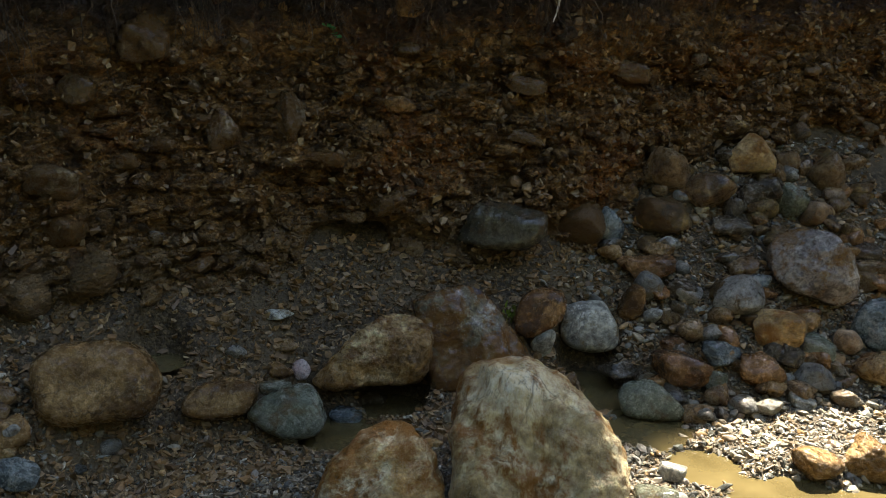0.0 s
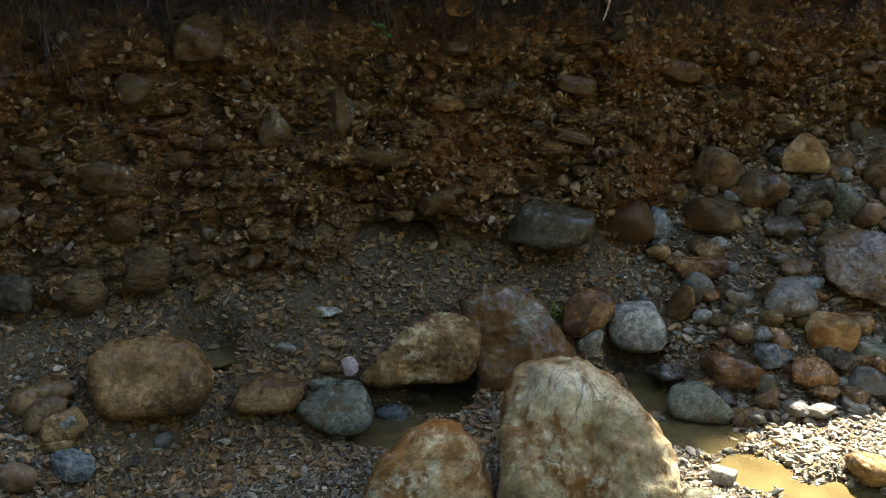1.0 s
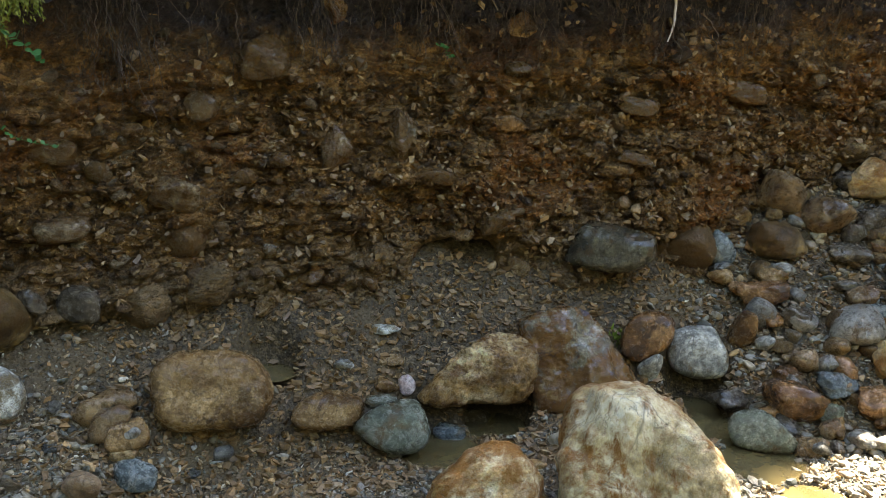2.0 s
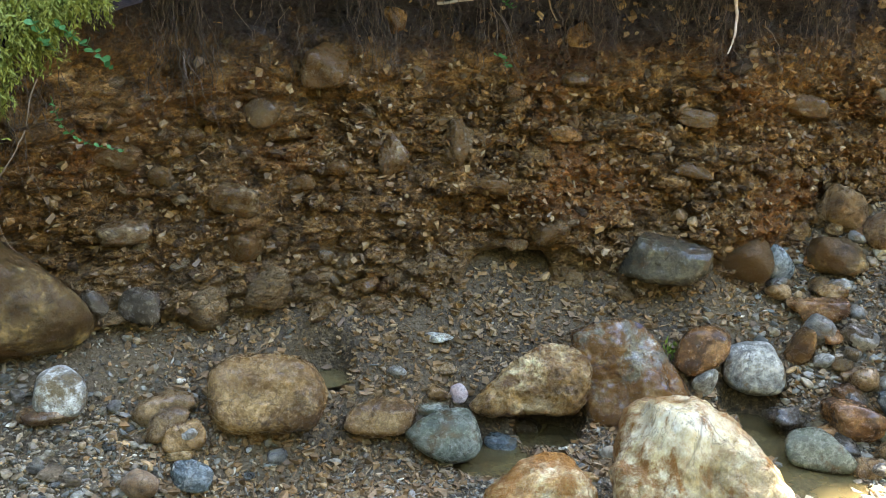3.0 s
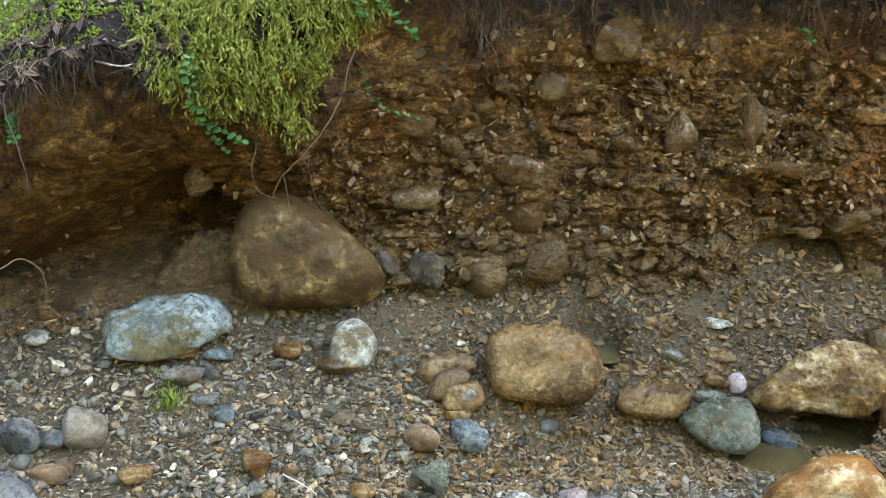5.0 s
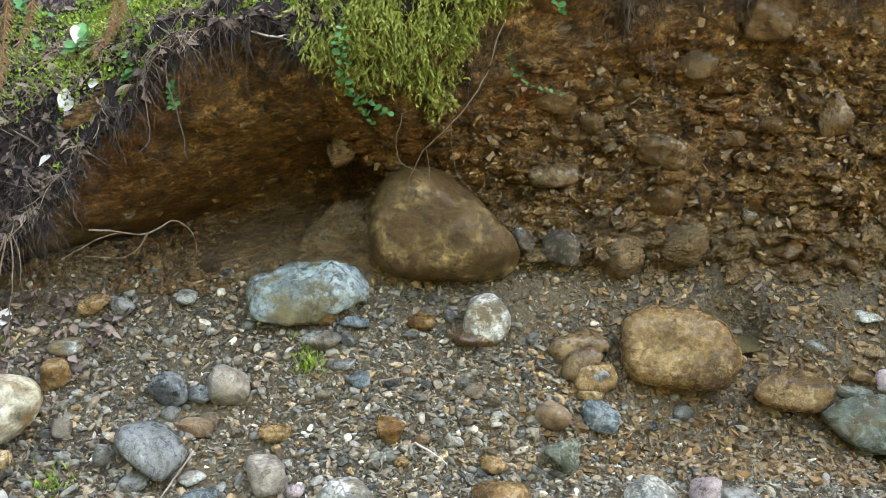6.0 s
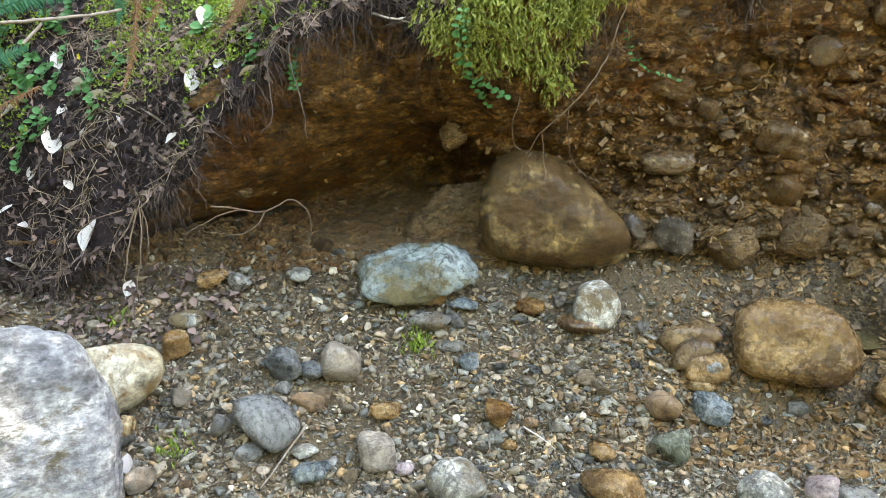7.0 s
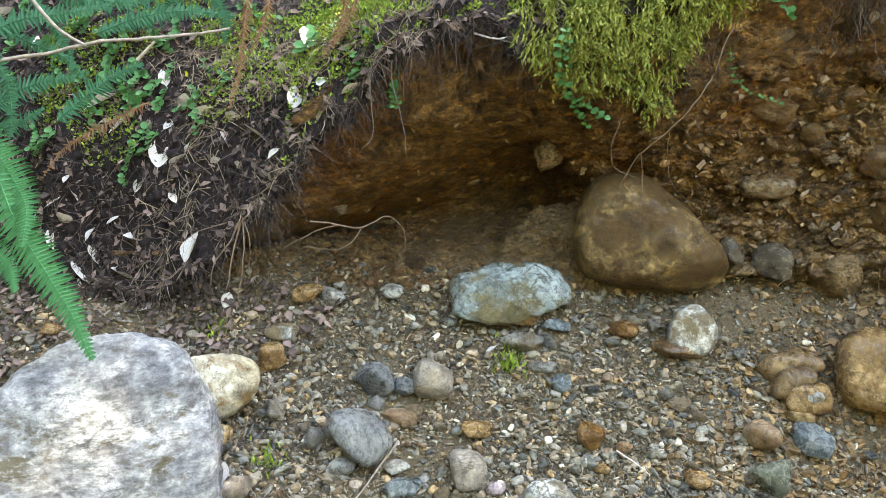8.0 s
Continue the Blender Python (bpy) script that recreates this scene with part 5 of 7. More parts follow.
branching("hanging_root", [(((-2.448, 1.522, 0.674), (-2.403, 1.596, 0.657), (-2.371, 1.659, 0.641), (-2.347, 1.732, 0.667), (-2.331, 1.777, 0.639), (-2.324, 1.802, 0.581), (-2.341, 1.803, 0.513)), 0.003, 0.0015),
    (((-2.400, 1.686, 0.631), (-2.414, 1.656, 0.586), (-2.452, 1.615, 0.566), (-2.526, 1.554, 0.576)), 0.003, 0.001), (((-2.403, 1.596, 0.657), (-2.450, 1.548, 0.641), (-2.483, 1.509, 0.613), (-2.517, 1.470, 0.588)), 0.0025, 0.001)], PALEROOT, "thin pale root looping out of dark hollow", "root")
branching("dead_stick", [(((0.417, 3.518, 1.523), (0.436, 3.575, 1.442), (0.442, 3.591, 1.387), (0.437, 3.592, 1.316), (0.420, 3.584, 1.266)), 0.008, 0.003)], DEADLEAF, "bleached curved stick hanging among roots", "stick")
branching("dead_stick", [(((-0.243, 3.312, 1.495), (-0.228, 3.356, 1.429), (-0.206, 3.373, 1.385)), 0.004, 0.002)], PALEROOT, "thin pale hanging root at bank top", "root")
branching("dead_stick", [(((-0.610, 3.200, 1.443), (-0.555, 3.225, 1.450), (-0.490, 3.253, 1.458)), 0.006, 0.004)], TWIG, "short broken stick jutting from topsoil", "stick")
branching("fallen_branch", [(((-3.118, 0.875, 1.132), (-3.084, 0.955, 1.142), (-3.025, 1.059, 1.158), (-2.943, 1.190, 1.190), (-2.877, 1.296, 1.196), (-2.809, 1.405, 1.207), (-2.759, 1.501, 1.222)), 0.006, 0.004),
    (((-3.091, 1.047, 1.336), (-2.998, 1.087, 1.228), (-2.927, 1.132, 1.182)), 0.006, 0.004), (((-2.865, 1.250, 1.135), (-2.838, 1.295, 1.190)), 0.005, 0.004)], TWIG, "grey leafless branch lying over ferns", "branch")
branching("dead_stick", [(((-2.173, 1.844, 1.245), (-2.106, 1.890, 1.211), (-2.061, 1.924, 1.198), (-1.993, 1.977, 1.180)), 0.004, 0.002), (((-2.061, 1.924, 1.198), (-2.024, 1.963, 1.214)), 0.003, 0.0015)], DEADLEAF, "pale forked twig over the bank lip", "stick")
branching("dead_stick", [(((-2.343, 2.051, 1.275), (-2.271, 2.096, 1.318), (-2.184, 2.147, 1.358), (-2.114, 2.196, 1.414)), 0.005, 0.003)], TWIG, "long grey twig across moss", "stick")
branching("dead_stick", [(((-2.055, 1.482, 0.105), (-2.050, 1.419, 0.074), (-2.039, 1.353, 0.049), (-2.014, 1.265, 0.026)), 0.004, 0.002)], TWIG, "brown twig lying on gravel", "stick")
branching("dead_stick", [(((-1.577, 1.865, 0.093), (-1.525, 1.869, 0.076), (-1.471, 1.868, 0.054)), 0.003, 0.0015)], DEADLEAF, "thin pale twig lying on gravel", "stick")
branching("dead_stick", [(((-2.003, 2.106, 1.405), (-2.030, 2.056, 1.282), (-2.040, 2.029, 1.205), (-2.051, 2.003, 1.136)), 0.0035, 0.002)], LITTER, "reddish dead stem leaning at bank lip", "stick")
branching("dead_stick", [(((-2.300, 1.735, 1.170), (-2.268, 1.690, 1.100), (-2.213, 1.677, 0.976), (-2.186, 1.666, 0.884)), 0.0026, 0.001), (((-2.345, 1.690, 1.150), (-2.305, 1.640, 1.070), (-2.270, 1.616, 0.945), (-2.285, 1.585, 0.899)), 0.0026, 0.001)], ROOT, "thin twigs hanging from litter edge", "stick")


def root_curtain(count, seed):
    """Hair roots trailing from the topsoil along the lip."""
    rng = np.random.default_rng(seed)
    lines = []
    while len(lines) < count:
        x = rng.uniform(-1.75, 2.0)
        if rng.random() > 0.42 + 0.9 * noise.noise(Vector((x * 5.5, 2.0, 8.0))):
            continue
        z = top_z(x) - 0.02 - 0.36 * rng.random() ** 1.6
        long = 0.03 + 0.24 * rng.random() ** 2.6
        p = Vector((x, min(face_point(x, z)[1], face_point(x, z - 0.5 * long)[1], face_point(x, z - long)[1]) - rng.uniform(0.0, 0.05), z))
        r = rng.uniform(0.0008, 0.0019)
        lean = rng.normal() * 0.22
        line = []
        for k in range(7):
            f = k / 6
            line.append((p + Vector((lean * long * f + 0.018 * long / 0.12 * noise.noise(Vector((x * 50, f * 4, seed))), 0.010 * noise.noise(Vector((x * 50, f * 3, seed + 9))), -long * f)), r * (1 - 0.6 * f)))
        lines.append(line)
    return lines


def thick_roots(count, seed):
    return [[(p, r * 1.35) for p, r in line] for line in root_curtain(count, seed)]


tagged(tubes("coarse_roots", thick_roots(420, 32), ROOT, 4), "coarser brown roots hanging from topsoil", "roots", kind="stuff")
tagged(tubes("fine_roots", root_curtain(3000, 31), ROOT, 3), "curtain of fine dark roots hanging from topsoil", "roots", kind="stuff")


# ---- moss, creepers, litter and ferns ----
def blade_soup(name, blades, material):
    """Small folded leaves: each (base, along, across, lift)."""
    vs, fs = [], []
    for p, a, c, up in blades:
        n = len(vs)
        vs += [p, p + a * 0.45 + c + up, p + a, p + a * 0.45 - c + up, p + a * 0.5]
        fs += [(n, n + 1, n + 4), (n + 1, n + 2, n + 4), (n + 2, n + 3, n + 4), (n + 3, n, n + 4)]
    return soup(name, [q[:] for q in vs], fs, material, True)


def rand_vec(rng):
    return Vector(rng.normal(size=3)).normalized()


MOSS_X = (-1.99, -1.95, -1.90, -1.83, -1.76, -1.72, -1.66, -1.60, -1.52, -1.38)
MOSS_LOW = (1.24, 1.10, 1.02, 1.03, 0.98, 0.95, 1.08, 1.20, 1.31, 1.42)


def hanging_moss(seed):
    """A thick shawl of drooping moss strands over the lip."""
    rng = np.random.default_rng(seed)
    blades = []
    clumps = [(rng.uniform(-1.97, -1.41), rng.random() ** 0.8) for k in range(300)]
    for k in range(2700):
        cx, f = clumps[k % len(clumps)]
        x = cx + rng.normal() * 0.012
        low = float(np.interp(x, MOSS_X, MOSS_LOW))
        high = top_z(x) + 0.10
        z = low + 0.06 + (high - low) * f + rng.normal() * 0.014
        bulge = 0.15 * math.sin(min(1.0, (high - z) / (high - low)) * 2.2) + 0.05 * noise.noise(Vector((cx * 24, 1.0, f * 12)))
        p = Vector((x, bank_y(x, min(z, top_z(x))) - 0.05 - bulge - rng.uniform(0, 0.03) + 0.4 * max(0.0, z - top_z(x)), z))
        step = rng.uniform(0.0045, 0.007)
        drift = Vector((rng.normal() * 0.25 + 0.06, rng.normal() * 0.2 - 0.1, -1.0))
        size = rng.uniform(0.012, 0.020)
        for j in range(int(rng.integers(9, 18))):
            t = drift.normalized()
            side = t.cross(rand_vec(rng)).normalized()
            blades.append((p.copy(), (t * 0.95 + side * 0.62) * size, t.cross(side) * size * 0.17, side.cross(t) * size * 0.1))
            p += t * step
            drift += Vector(rng.normal(size=3)) * 0.34 + Vector((0, 0, -0.12))
            if j > 10:
                size *= 0.88
    return blades


tagged(blade_soup("hanging_moss", hanging_moss(41), MOSS), "shaggy yellow-green moss hanging over bank lip", "moss", kind="stuff")


def lip_point(x, d):
    return Vector(upper_point(x, d))


def cushion_moss(count, xs, ds, seed, patchy=0.0):
    rng = np.random.default_rng(seed)
    blades = []
    for k in range(count):
        x, d = rng.uniform(*xs), rng.uniform(*ds)
        if noise.noise(Vector((x * 5, d * 5, seed))) < patchy:
            continue
        p = lip_point(x, d) + Vector((0, 0, rng.uniform(0.004, 0.038)))
        for j in range(3):
            t = (rand_vec(rng) + Vector((0, -0.2, 0.9))).normalized()
            s = rng.uniform(0.008, 0.016)
            blades.append((p, t * s, t.cross(rand_vec(rng)) * s * 0.28, Vector((0, 0, 0))))
    return blades


tagged(blade_soup("cushion_moss", cushion_moss(9500, (-2.55, -1.75), (-0.03, 0.5), 42, -0.30), GREENMOSS), "bright green moss cushions on bank top", "moss", kind="stuff")
tagged(blade_soup("cushion_moss", cushion_moss(17000, (-3.3, -2.1), (0.12, 1.2), 43, -0.06), GREENMOSS), "patches of green moss among litter", "moss", kind="stuff")


def litter(count, seed):
    """Twigs, needles and scraps of leaf over the slope and its edge."""
    rng = np.random.default_rng(seed)
    flakes, lines = [], []
    for k in range(count):
        x, d = rng.uniform(-4.0, -1.9), rng.random() ** 1.7 * 1.35 - 0.05
        p = lip_point(x, d)
        n = Vector((0.15, -0.75, 0.6)).normalized()
        t = (rand_vec(rng) - n * rng.uniform(0.2, 0.8)).normalized()
        p = p + n * rng.uniform(0.0, 0.02)
        if k % 3:
            s = 0.010 + 0.036 * rng.random() ** 1.7
            flakes.append((p, t * s, t.cross(n) * s * rng.uniform(0.15, 0.35), n * s * 0.12))
        else:
            s = rng.uniform(0.03, 0.13)
            t = (t + Vector((0, -0.1, -0.35))).normalized()
            lines.append([(p + t * s * q / 3 + Vector(rng.normal(size=3)) * 0.003, 0.0013 * (1.2 - q / 4)) for q in range(4)])
    return flakes, lines


def clods(count, seed):
    """Clumps of root-bound humus along the slope and its ragged edge."""
    rng = np.random.default_rng(seed)
    forms = [stone_form(2, "facet", 900 + k) for k in range(5)]
    out = []
    for k in range(count):
        x, d = rng.uniform(-3.6, -1.95), rng.random() ** 2.2 * 0.9 - 0.03
        s = rng.uniform(0.012, 0.045)
        p = lip_point(x, d) + Vector((0, 0.0, -0.25 * s if d > 0.05 else -0.7 * s))
        out.append((np.array(p), any_turn(rng) * s, rng.integers(0, 5)))
    return stamp(out, forms)


verts, tris = clods(2300, 53)
tagged(soup("humus_clods", verts, tris, HUMUS, True), "dark root-bound humus clods on slope edge", "soil", kind="stuff")
flakes, lines = litter(26000, 51)
tagged(blade_soup("leaf_litter", flakes, LITTER), "brown leaf scraps over dark humus slope", "leaf litter", kind="stuff")
tagged(tubes("litter_twigs", lines, ROOT, 3), "fine twigs and rootlets over humus slope", "twigs", kind="stuff")


def straw(count, seed):
    """Dry stalks and needles lying along the brow of the slope, some hanging over it."""
    rng = np.random.default_rng(seed)
    lines = []
    for k in range(count):
        x, d = rng.uniform(-2.95, -2.2), 0.45 * rng.random() ** 1.5 - 0.03
        if noise.noise(Vector((x * 6, d * 6, 3.0))) < -0.12:
            continue
        t = Vector((rng.normal(), rng.normal() * 0.7 - 0.4, rng.normal() * 0.3 - 0.35)).normalized()
        s = rng.uniform(0.03, 0.12)
        p = lip_point(x, d) + Vector((0, -0.006, rng.uniform(0.006, 0.022)))
        r = rng.uniform(0.0007, 0.0018)
        lines.append([(p + t * s * (q / 3 - 0.3) + Vector((0, 0, -0.25 * s * (q / 3) ** 2)) + Vector(rng.normal(size=3)) * 0.003, r * (1.2 - q / 4)) for q in range(4)])
    return lines


tagged(tubes("dry_straw", straw(1900, 55), STRAW, 3), "pale dry stalks strewn along the slope brow", "straw", kind="stuff")


def fallen_litter(count, seed):
    """Scraps of leaf strewn on the soil under the slope."""
    rng = np.random.default_rng(seed)
    flakes = []
    for k in range(count):
        x = rng.uniform(-3.5, -2.45)
        y = face_y(x) - 0.12 - 0.55 * rng.random() ** 1.4
        n = Vector((0.1, -0.35, 0.9)).normalized()
        t = (rand_vec(rng) - n * 0.3).normalized()
        s = rng.uniform(0.012, 0.045)
        flakes.append((Vector((x, y, ground_z(x, y) + rng.uniform(0.01, 0.03))), t * s, t.cross(n) * s * rng.uniform(0.2, 0.4), n * s * 0.12))
    return flakes


tagged(blade_soup("fallen_litter", fallen_litter(1500, 54), LITTER), "brown leaf scraps on soil below the slope", "leaf litter", kind="stuff")


def fringe(count, seed):
    """Ragged turf and rootlets hanging over the edge of the litter slope."""
    rng = np.random.default_rng(seed)
    lines = []
    for k in range(count):
        x = rng.uniform(-3.5, -1.95)
        p = lip_point(x, rng.uniform(-0.06, 0.04) if k % 2 else rng.uniform(-0.03, 0.22)) + Vector((0, -0.012, -0.012))
        long = 0.03 + 0.16 * rng.random() ** 2.0
        t = Vector((rng.normal() * 0.8, -0.35 + rng.normal() * 0.45, -0.75 + rng.normal() * 0.3)).normalized()
        lines.append([(p + t * long * q / 5 + Vector((0, 0.10 * (q / 5) ** 2 * long, -0.5 * (q / 5) ** 2 * long)) + Vector(rng.normal(size=3)) * 0.007, rng.uniform(0.0005, 0.0018) * (1.15 - q / 5)) for q in range(6)])
    return lines


tagged(tubes("litter_fringe", fringe(3800, 52), DARKROOT, 3), "ragged dark rootlets fringing the litter edge", "roots", kind="stuff")


def dead_leaf_mesh(seed):
    """A curled oval leaf with a midrib and a stalk."""
    rng = np.random.default_rng(seed)
    vs, fs = [], []
    curl, twist = rng.uniform(0.15, 0.5), rng.uniform(-0.4, 0.4)
    for i in range(9):
        u = i / 8
        w = 0.36 * math.sin(math.pi * min(1, u * 0.97 + 0.02)) ** 0.75 * (1 - 0.25 * u)
        for j in range(5):
            v = (j - 2) / 2
            vs.append((v * w, u - 0.5, curl * (v * w) ** 2 * 4 + 0.25 * curl * (u - 0.5) ** 2 + 0.02 * noise.noise(Vector((u * 4, v * 2, seed))) + twist * v * w * (u - 0.5) + 0.012 * (1 - abs(v))))
    for i in range(8):
        for j in range(4):
            a = i * 5 + j
            fs.append((a, a + 1, a + 6, a + 5))
    n = len(vs)
    vs += [(-0.012, -0.5, 0.0), (0.012, -0.5, 0.0), (0.004, -0.72, 0.03), (-0.004, -0.72, 0.03)]
    fs.append((n, n + 1, n + 2, n + 3))
    me = bpy.data.meshes.new("dead_leaf")
    me.from_pydata(vs, [], fs)
    me.polygons.foreach_set("use_smooth", [True] * len(me.polygons))
    me.materials.append(DEADLEAF)
    return me


LEAVES = [dead_leaf_mesh(k) for k in range(6)]


def dead_leaf(at, length, turn, tip, side, k, label="pale curled dead leaf on humus slope"):
    ob = new("dead_leaf", LEAVES[k % 6])
    ob.matrix_basis = pose(*at, tip, side, turn) @ Matrix.Diagonal((length, length, length, 1))
    return tagged(ob, label, "leaf", "fallen leaves")


dead_leaf((-2.397, 1.662, 1.053), 0.085, 292, 28, -17, 1)
dead_leaf((-2.588, 1.598, 1.023), 0.076, 65, 57, 18, 3)
dead_leaf((-2.518, 1.662, 1.076), 0.081, 14, 28, -9, 2)
dead_leaf((-2.807, 1.526, 0.945), 0.076, 223, 44, -12, 0)
dead_leaf((-2.927, 1.494, 0.949), 0.082, 248, 54, -24, 0)
dead_leaf((-2.661, 1.587, 0.952), 0.049, 162, 40, 19, 3)
dead_leaf((-2.705, 1.543, 0.901), 0.097, 151, 42, 8, 3)
dead_leaf((-2.999, 1.375, 0.833), 0.104, 62, 54, 12, 5)
dead_leaf((-2.925, 1.397, 0.817), 0.076, 283, 36, -10, 3)
dead_leaf((-2.810, 1.457, 0.817), 0.049, 234, 52, 18, 1)
dead_leaf((-3.232, 1.327, 0.979), 0.120, 337, 25, -22, 5)
dead_leaf((-3.148, 1.337, 0.913), 0.092, 339, 36, -19, 1)
dead_leaf((-3.024, 1.310, 0.737), 0.054, 15, 60, 8, 3)
dead_leaf((-2.894, 1.346, 0.707), 0.040, 88, 43, -16, 4)
dead_leaf((-2.992, 1.264, 0.570), 0.093, 170, 26, -13, 4)
dead_leaf((-2.986, 1.198, 0.471), 0.103, 187, 39, -13, 0)
dead_leaf((-3.181, 1.128, 0.629), 0.076, 219, 51, 1, 5)
dead_leaf((-3.235, 1.130, 0.681), 0.059, 334, 33, 5, 3)
dead_leaf((-3.109, 1.136, 0.476), 0.116, 89, 36, -1, 4)
dead_leaf((-3.081, 1.164, 0.526), 0.067, 105, 53, 7, 1)
dead_leaf((-3.181, 1.171, 0.705), 0.050, 139, 58, 17, 3)
dead_leaf((-2.781, 1.331, 0.572), 0.105, 1, 52, -14, 4)
dead_leaf((-2.576, 1.502, 0.864), 0.047, 328, 42, 22, 4)
dead_leaf((-2.804, 1.496, 0.878), 0.067, 117, 60, -6, 0)
dead_leaf((-2.740, 1.682, 1.086), 0.069, 213, 58, 7, 2)
dead_leaf((-2.596, 1.700, 1.147), 0.071, 324, 44, -6, 0)
dead_leaf((-2.697, 1.743, 1.188), 0.082, 76, 52, 14, 1)
dead_leaf((-2.995, 1.480, 0.981), 0.078, 226, 59, -18, 1)
dead_leaf((-2.605, 1.489, 0.798), 0.051, 188, 47, -6, 2)
dead_leaf((-3.623, 1.315, 1.154), 0.054, 46, 49, 21, 1)
dead_leaf((-3.859, 1.331, 1.247), 0.077, 287, 32, -23, 4)
dead_leaf((-3.113, 1.489, 1.053), 0.061, 65, 55, -9, 3)
dead_leaf((-2.911, 1.422, 0.847), 0.058, 338, 61, -2, 1)
dead_leaf((-3.204, 1.091, 0.567), 0.067, 90, 59, 4, 1)
dead_leaf((-3.329, 1.101, 0.608), 0.054, 318, 63, 23, 3)
dead_leaf((-3.110, 1.177, 0.586), 0.049, 351, 49, 0, 5)
dead_leaf((-2.746, 1.492, 0.805), 0.048, 217, 56, -9, 4)
dead_leaf((-3.049, 1.225, 0.633), 0.045, 350, 27, 1, 2)
dead_leaf((-3.209, 1.172, 0.755), 0.045, 18, 28, -12, 1)
dead_leaf((-2.448, 1.704, 1.170), 0.056, 258, 33, 6, 5)
dead_leaf((-2.244, 1.802, 1.251), 0.060, 178, 30, -22, 1)
dead_leaf((-2.311, 1.732, 1.216), 0.052, 148, 44, -10, 5)
dead_leaf((-2.879, 1.680, 1.106), 0.061, 204, 63, 21, 4)
dead_leaf((-3.011, 1.432, 0.917), 0.054, 9, 33, 12, 3)
dead_leaf((-3.330, 1.012, 0.479), 0.064, 339, 53, 15, 0)
dead_leaf((-2.963, 1.373, 0.512), 0.056, 31, 31, 15, 4, "pale dead leaf on soil below slope")
dead_leaf((-2.988, 1.268, 0.467), 0.042, 12, 24, 5, 0, "pale dead leaf on soil below slope")
dead_leaf((-3.013, 1.253, 0.472), 0.062, 178, 20, 8, 0, "pale dead leaf on soil below slope")
dead_leaf((-3.091, 1.343, 0.551), 0.061, 246, 20, 22, 2, "pale dead leaf on soil below slope")
dead_leaf((-2.848, 1.472, 0.504), 0.047, 261, 18, -1, 2, "pale dead leaf on soil below slope")
dead_leaf((-3.217, 1.093, 0.463), 0.067, 307, 27, 11, 4, "pale dead leaf on soil below slope")
dead_leaf((-2.718, 1.400, 0.396), 0.061, 48, 37, 23, 4, "pale dead leaf on soil below slope")
dead_leaf((-3.149, 1.171, 0.481), 0.047, 147, 15, -1, 3, "pale dead leaf on soil below slope")
dead_leaf((-3.069, 1.168, 0.452), 0.055, 254, 9, 5, 2, "pale dead leaf on soil below slope")
dead_leaf((-3.008, 1.182, 0.432), 0.038, 38, 11, -8, 3, "pale dead leaf on soil below slope")
dead_leaf((-3.014, 1.196, 0.441), 0.047, 71, 12, 17, 5, "pale dead leaf on soil below slope")
dead_leaf((-3.275, 1.240, 0.559), 0.045, 131, 18, -12, 1, "pale dead leaf on soil below slope")
dead_leaf((-2.878, 1.203, 0.379), 0.039, 284, 21, 15, 4, "pale dead leaf on soil below slope")
dead_leaf((-2.710, 1.343, 0.360), 0.040, 226, 26, -21, 5, "pale dead leaf on soil below slope")
dead_leaf((-3.223, 1.068, 0.454), 0.041, 316, 35, 18, 5, "pale dead leaf on soil below slope")
dead_leaf((-3.300, 1.478, 0.559), 0.037, 42, 21, 20, 5, "pale dead leaf on soil below slope")
dead_leaf((-3.095, 1.125, 0.440), 0.049, 49, 15, 24, 4, "pale dead leaf on soil below slope")
dead_leaf((-3.155, 1.215, 0.508), 0.062, 149, 24, -24, 4, "pale dead leaf on soil below slope")
dead_leaf((-3.128, 1.357, 0.557), 0.051, 36, 39, -8, 3, "pale dead leaf on soil below slope")
dead_leaf((-3.091, 1.698, 0.555), 0.047, 84, 35, 24, 4, "pale dead leaf on soil below slope")
dead_leaf((-2.938, 1.263, 0.442), 0.066, 289, 32, -3, 3, "pale dead leaf on soil below slope")
dead_leaf((-2.937, 1.263, 0.441), 0.046, 183, 31, -16, 3, "pale dead leaf on soil below slope")
dead_leaf((-2.884, 1.399, 0.483), 0.036, 85, 26, -2, 5, "pale dead leaf on soil below slope")
dead_leaf((-2.908, 1.302, 0.446), 0.049, 50, 19, -16, 4, "pale dead leaf on soil below slope")
dead_leaf((-2.246, 1.807, 1.251), 0.062, 244, 13, 0, 1, "white dead leaf caught at bank lip")
dead_leaf((-2.019, 1.854, 0.275), 0.050, 311, 46, 0, 5, "small pale leaf on gravel")
dead_leaf((-2.332, 1.083, 0.076), 0.054, 42, 48, 0, 2, "pale dead leaf beside boulder")
dead_leaf((-2.935, 1.498, 0.541), 0.083, 48, 38, 0, 0, "tan dead leaf under litter edge")


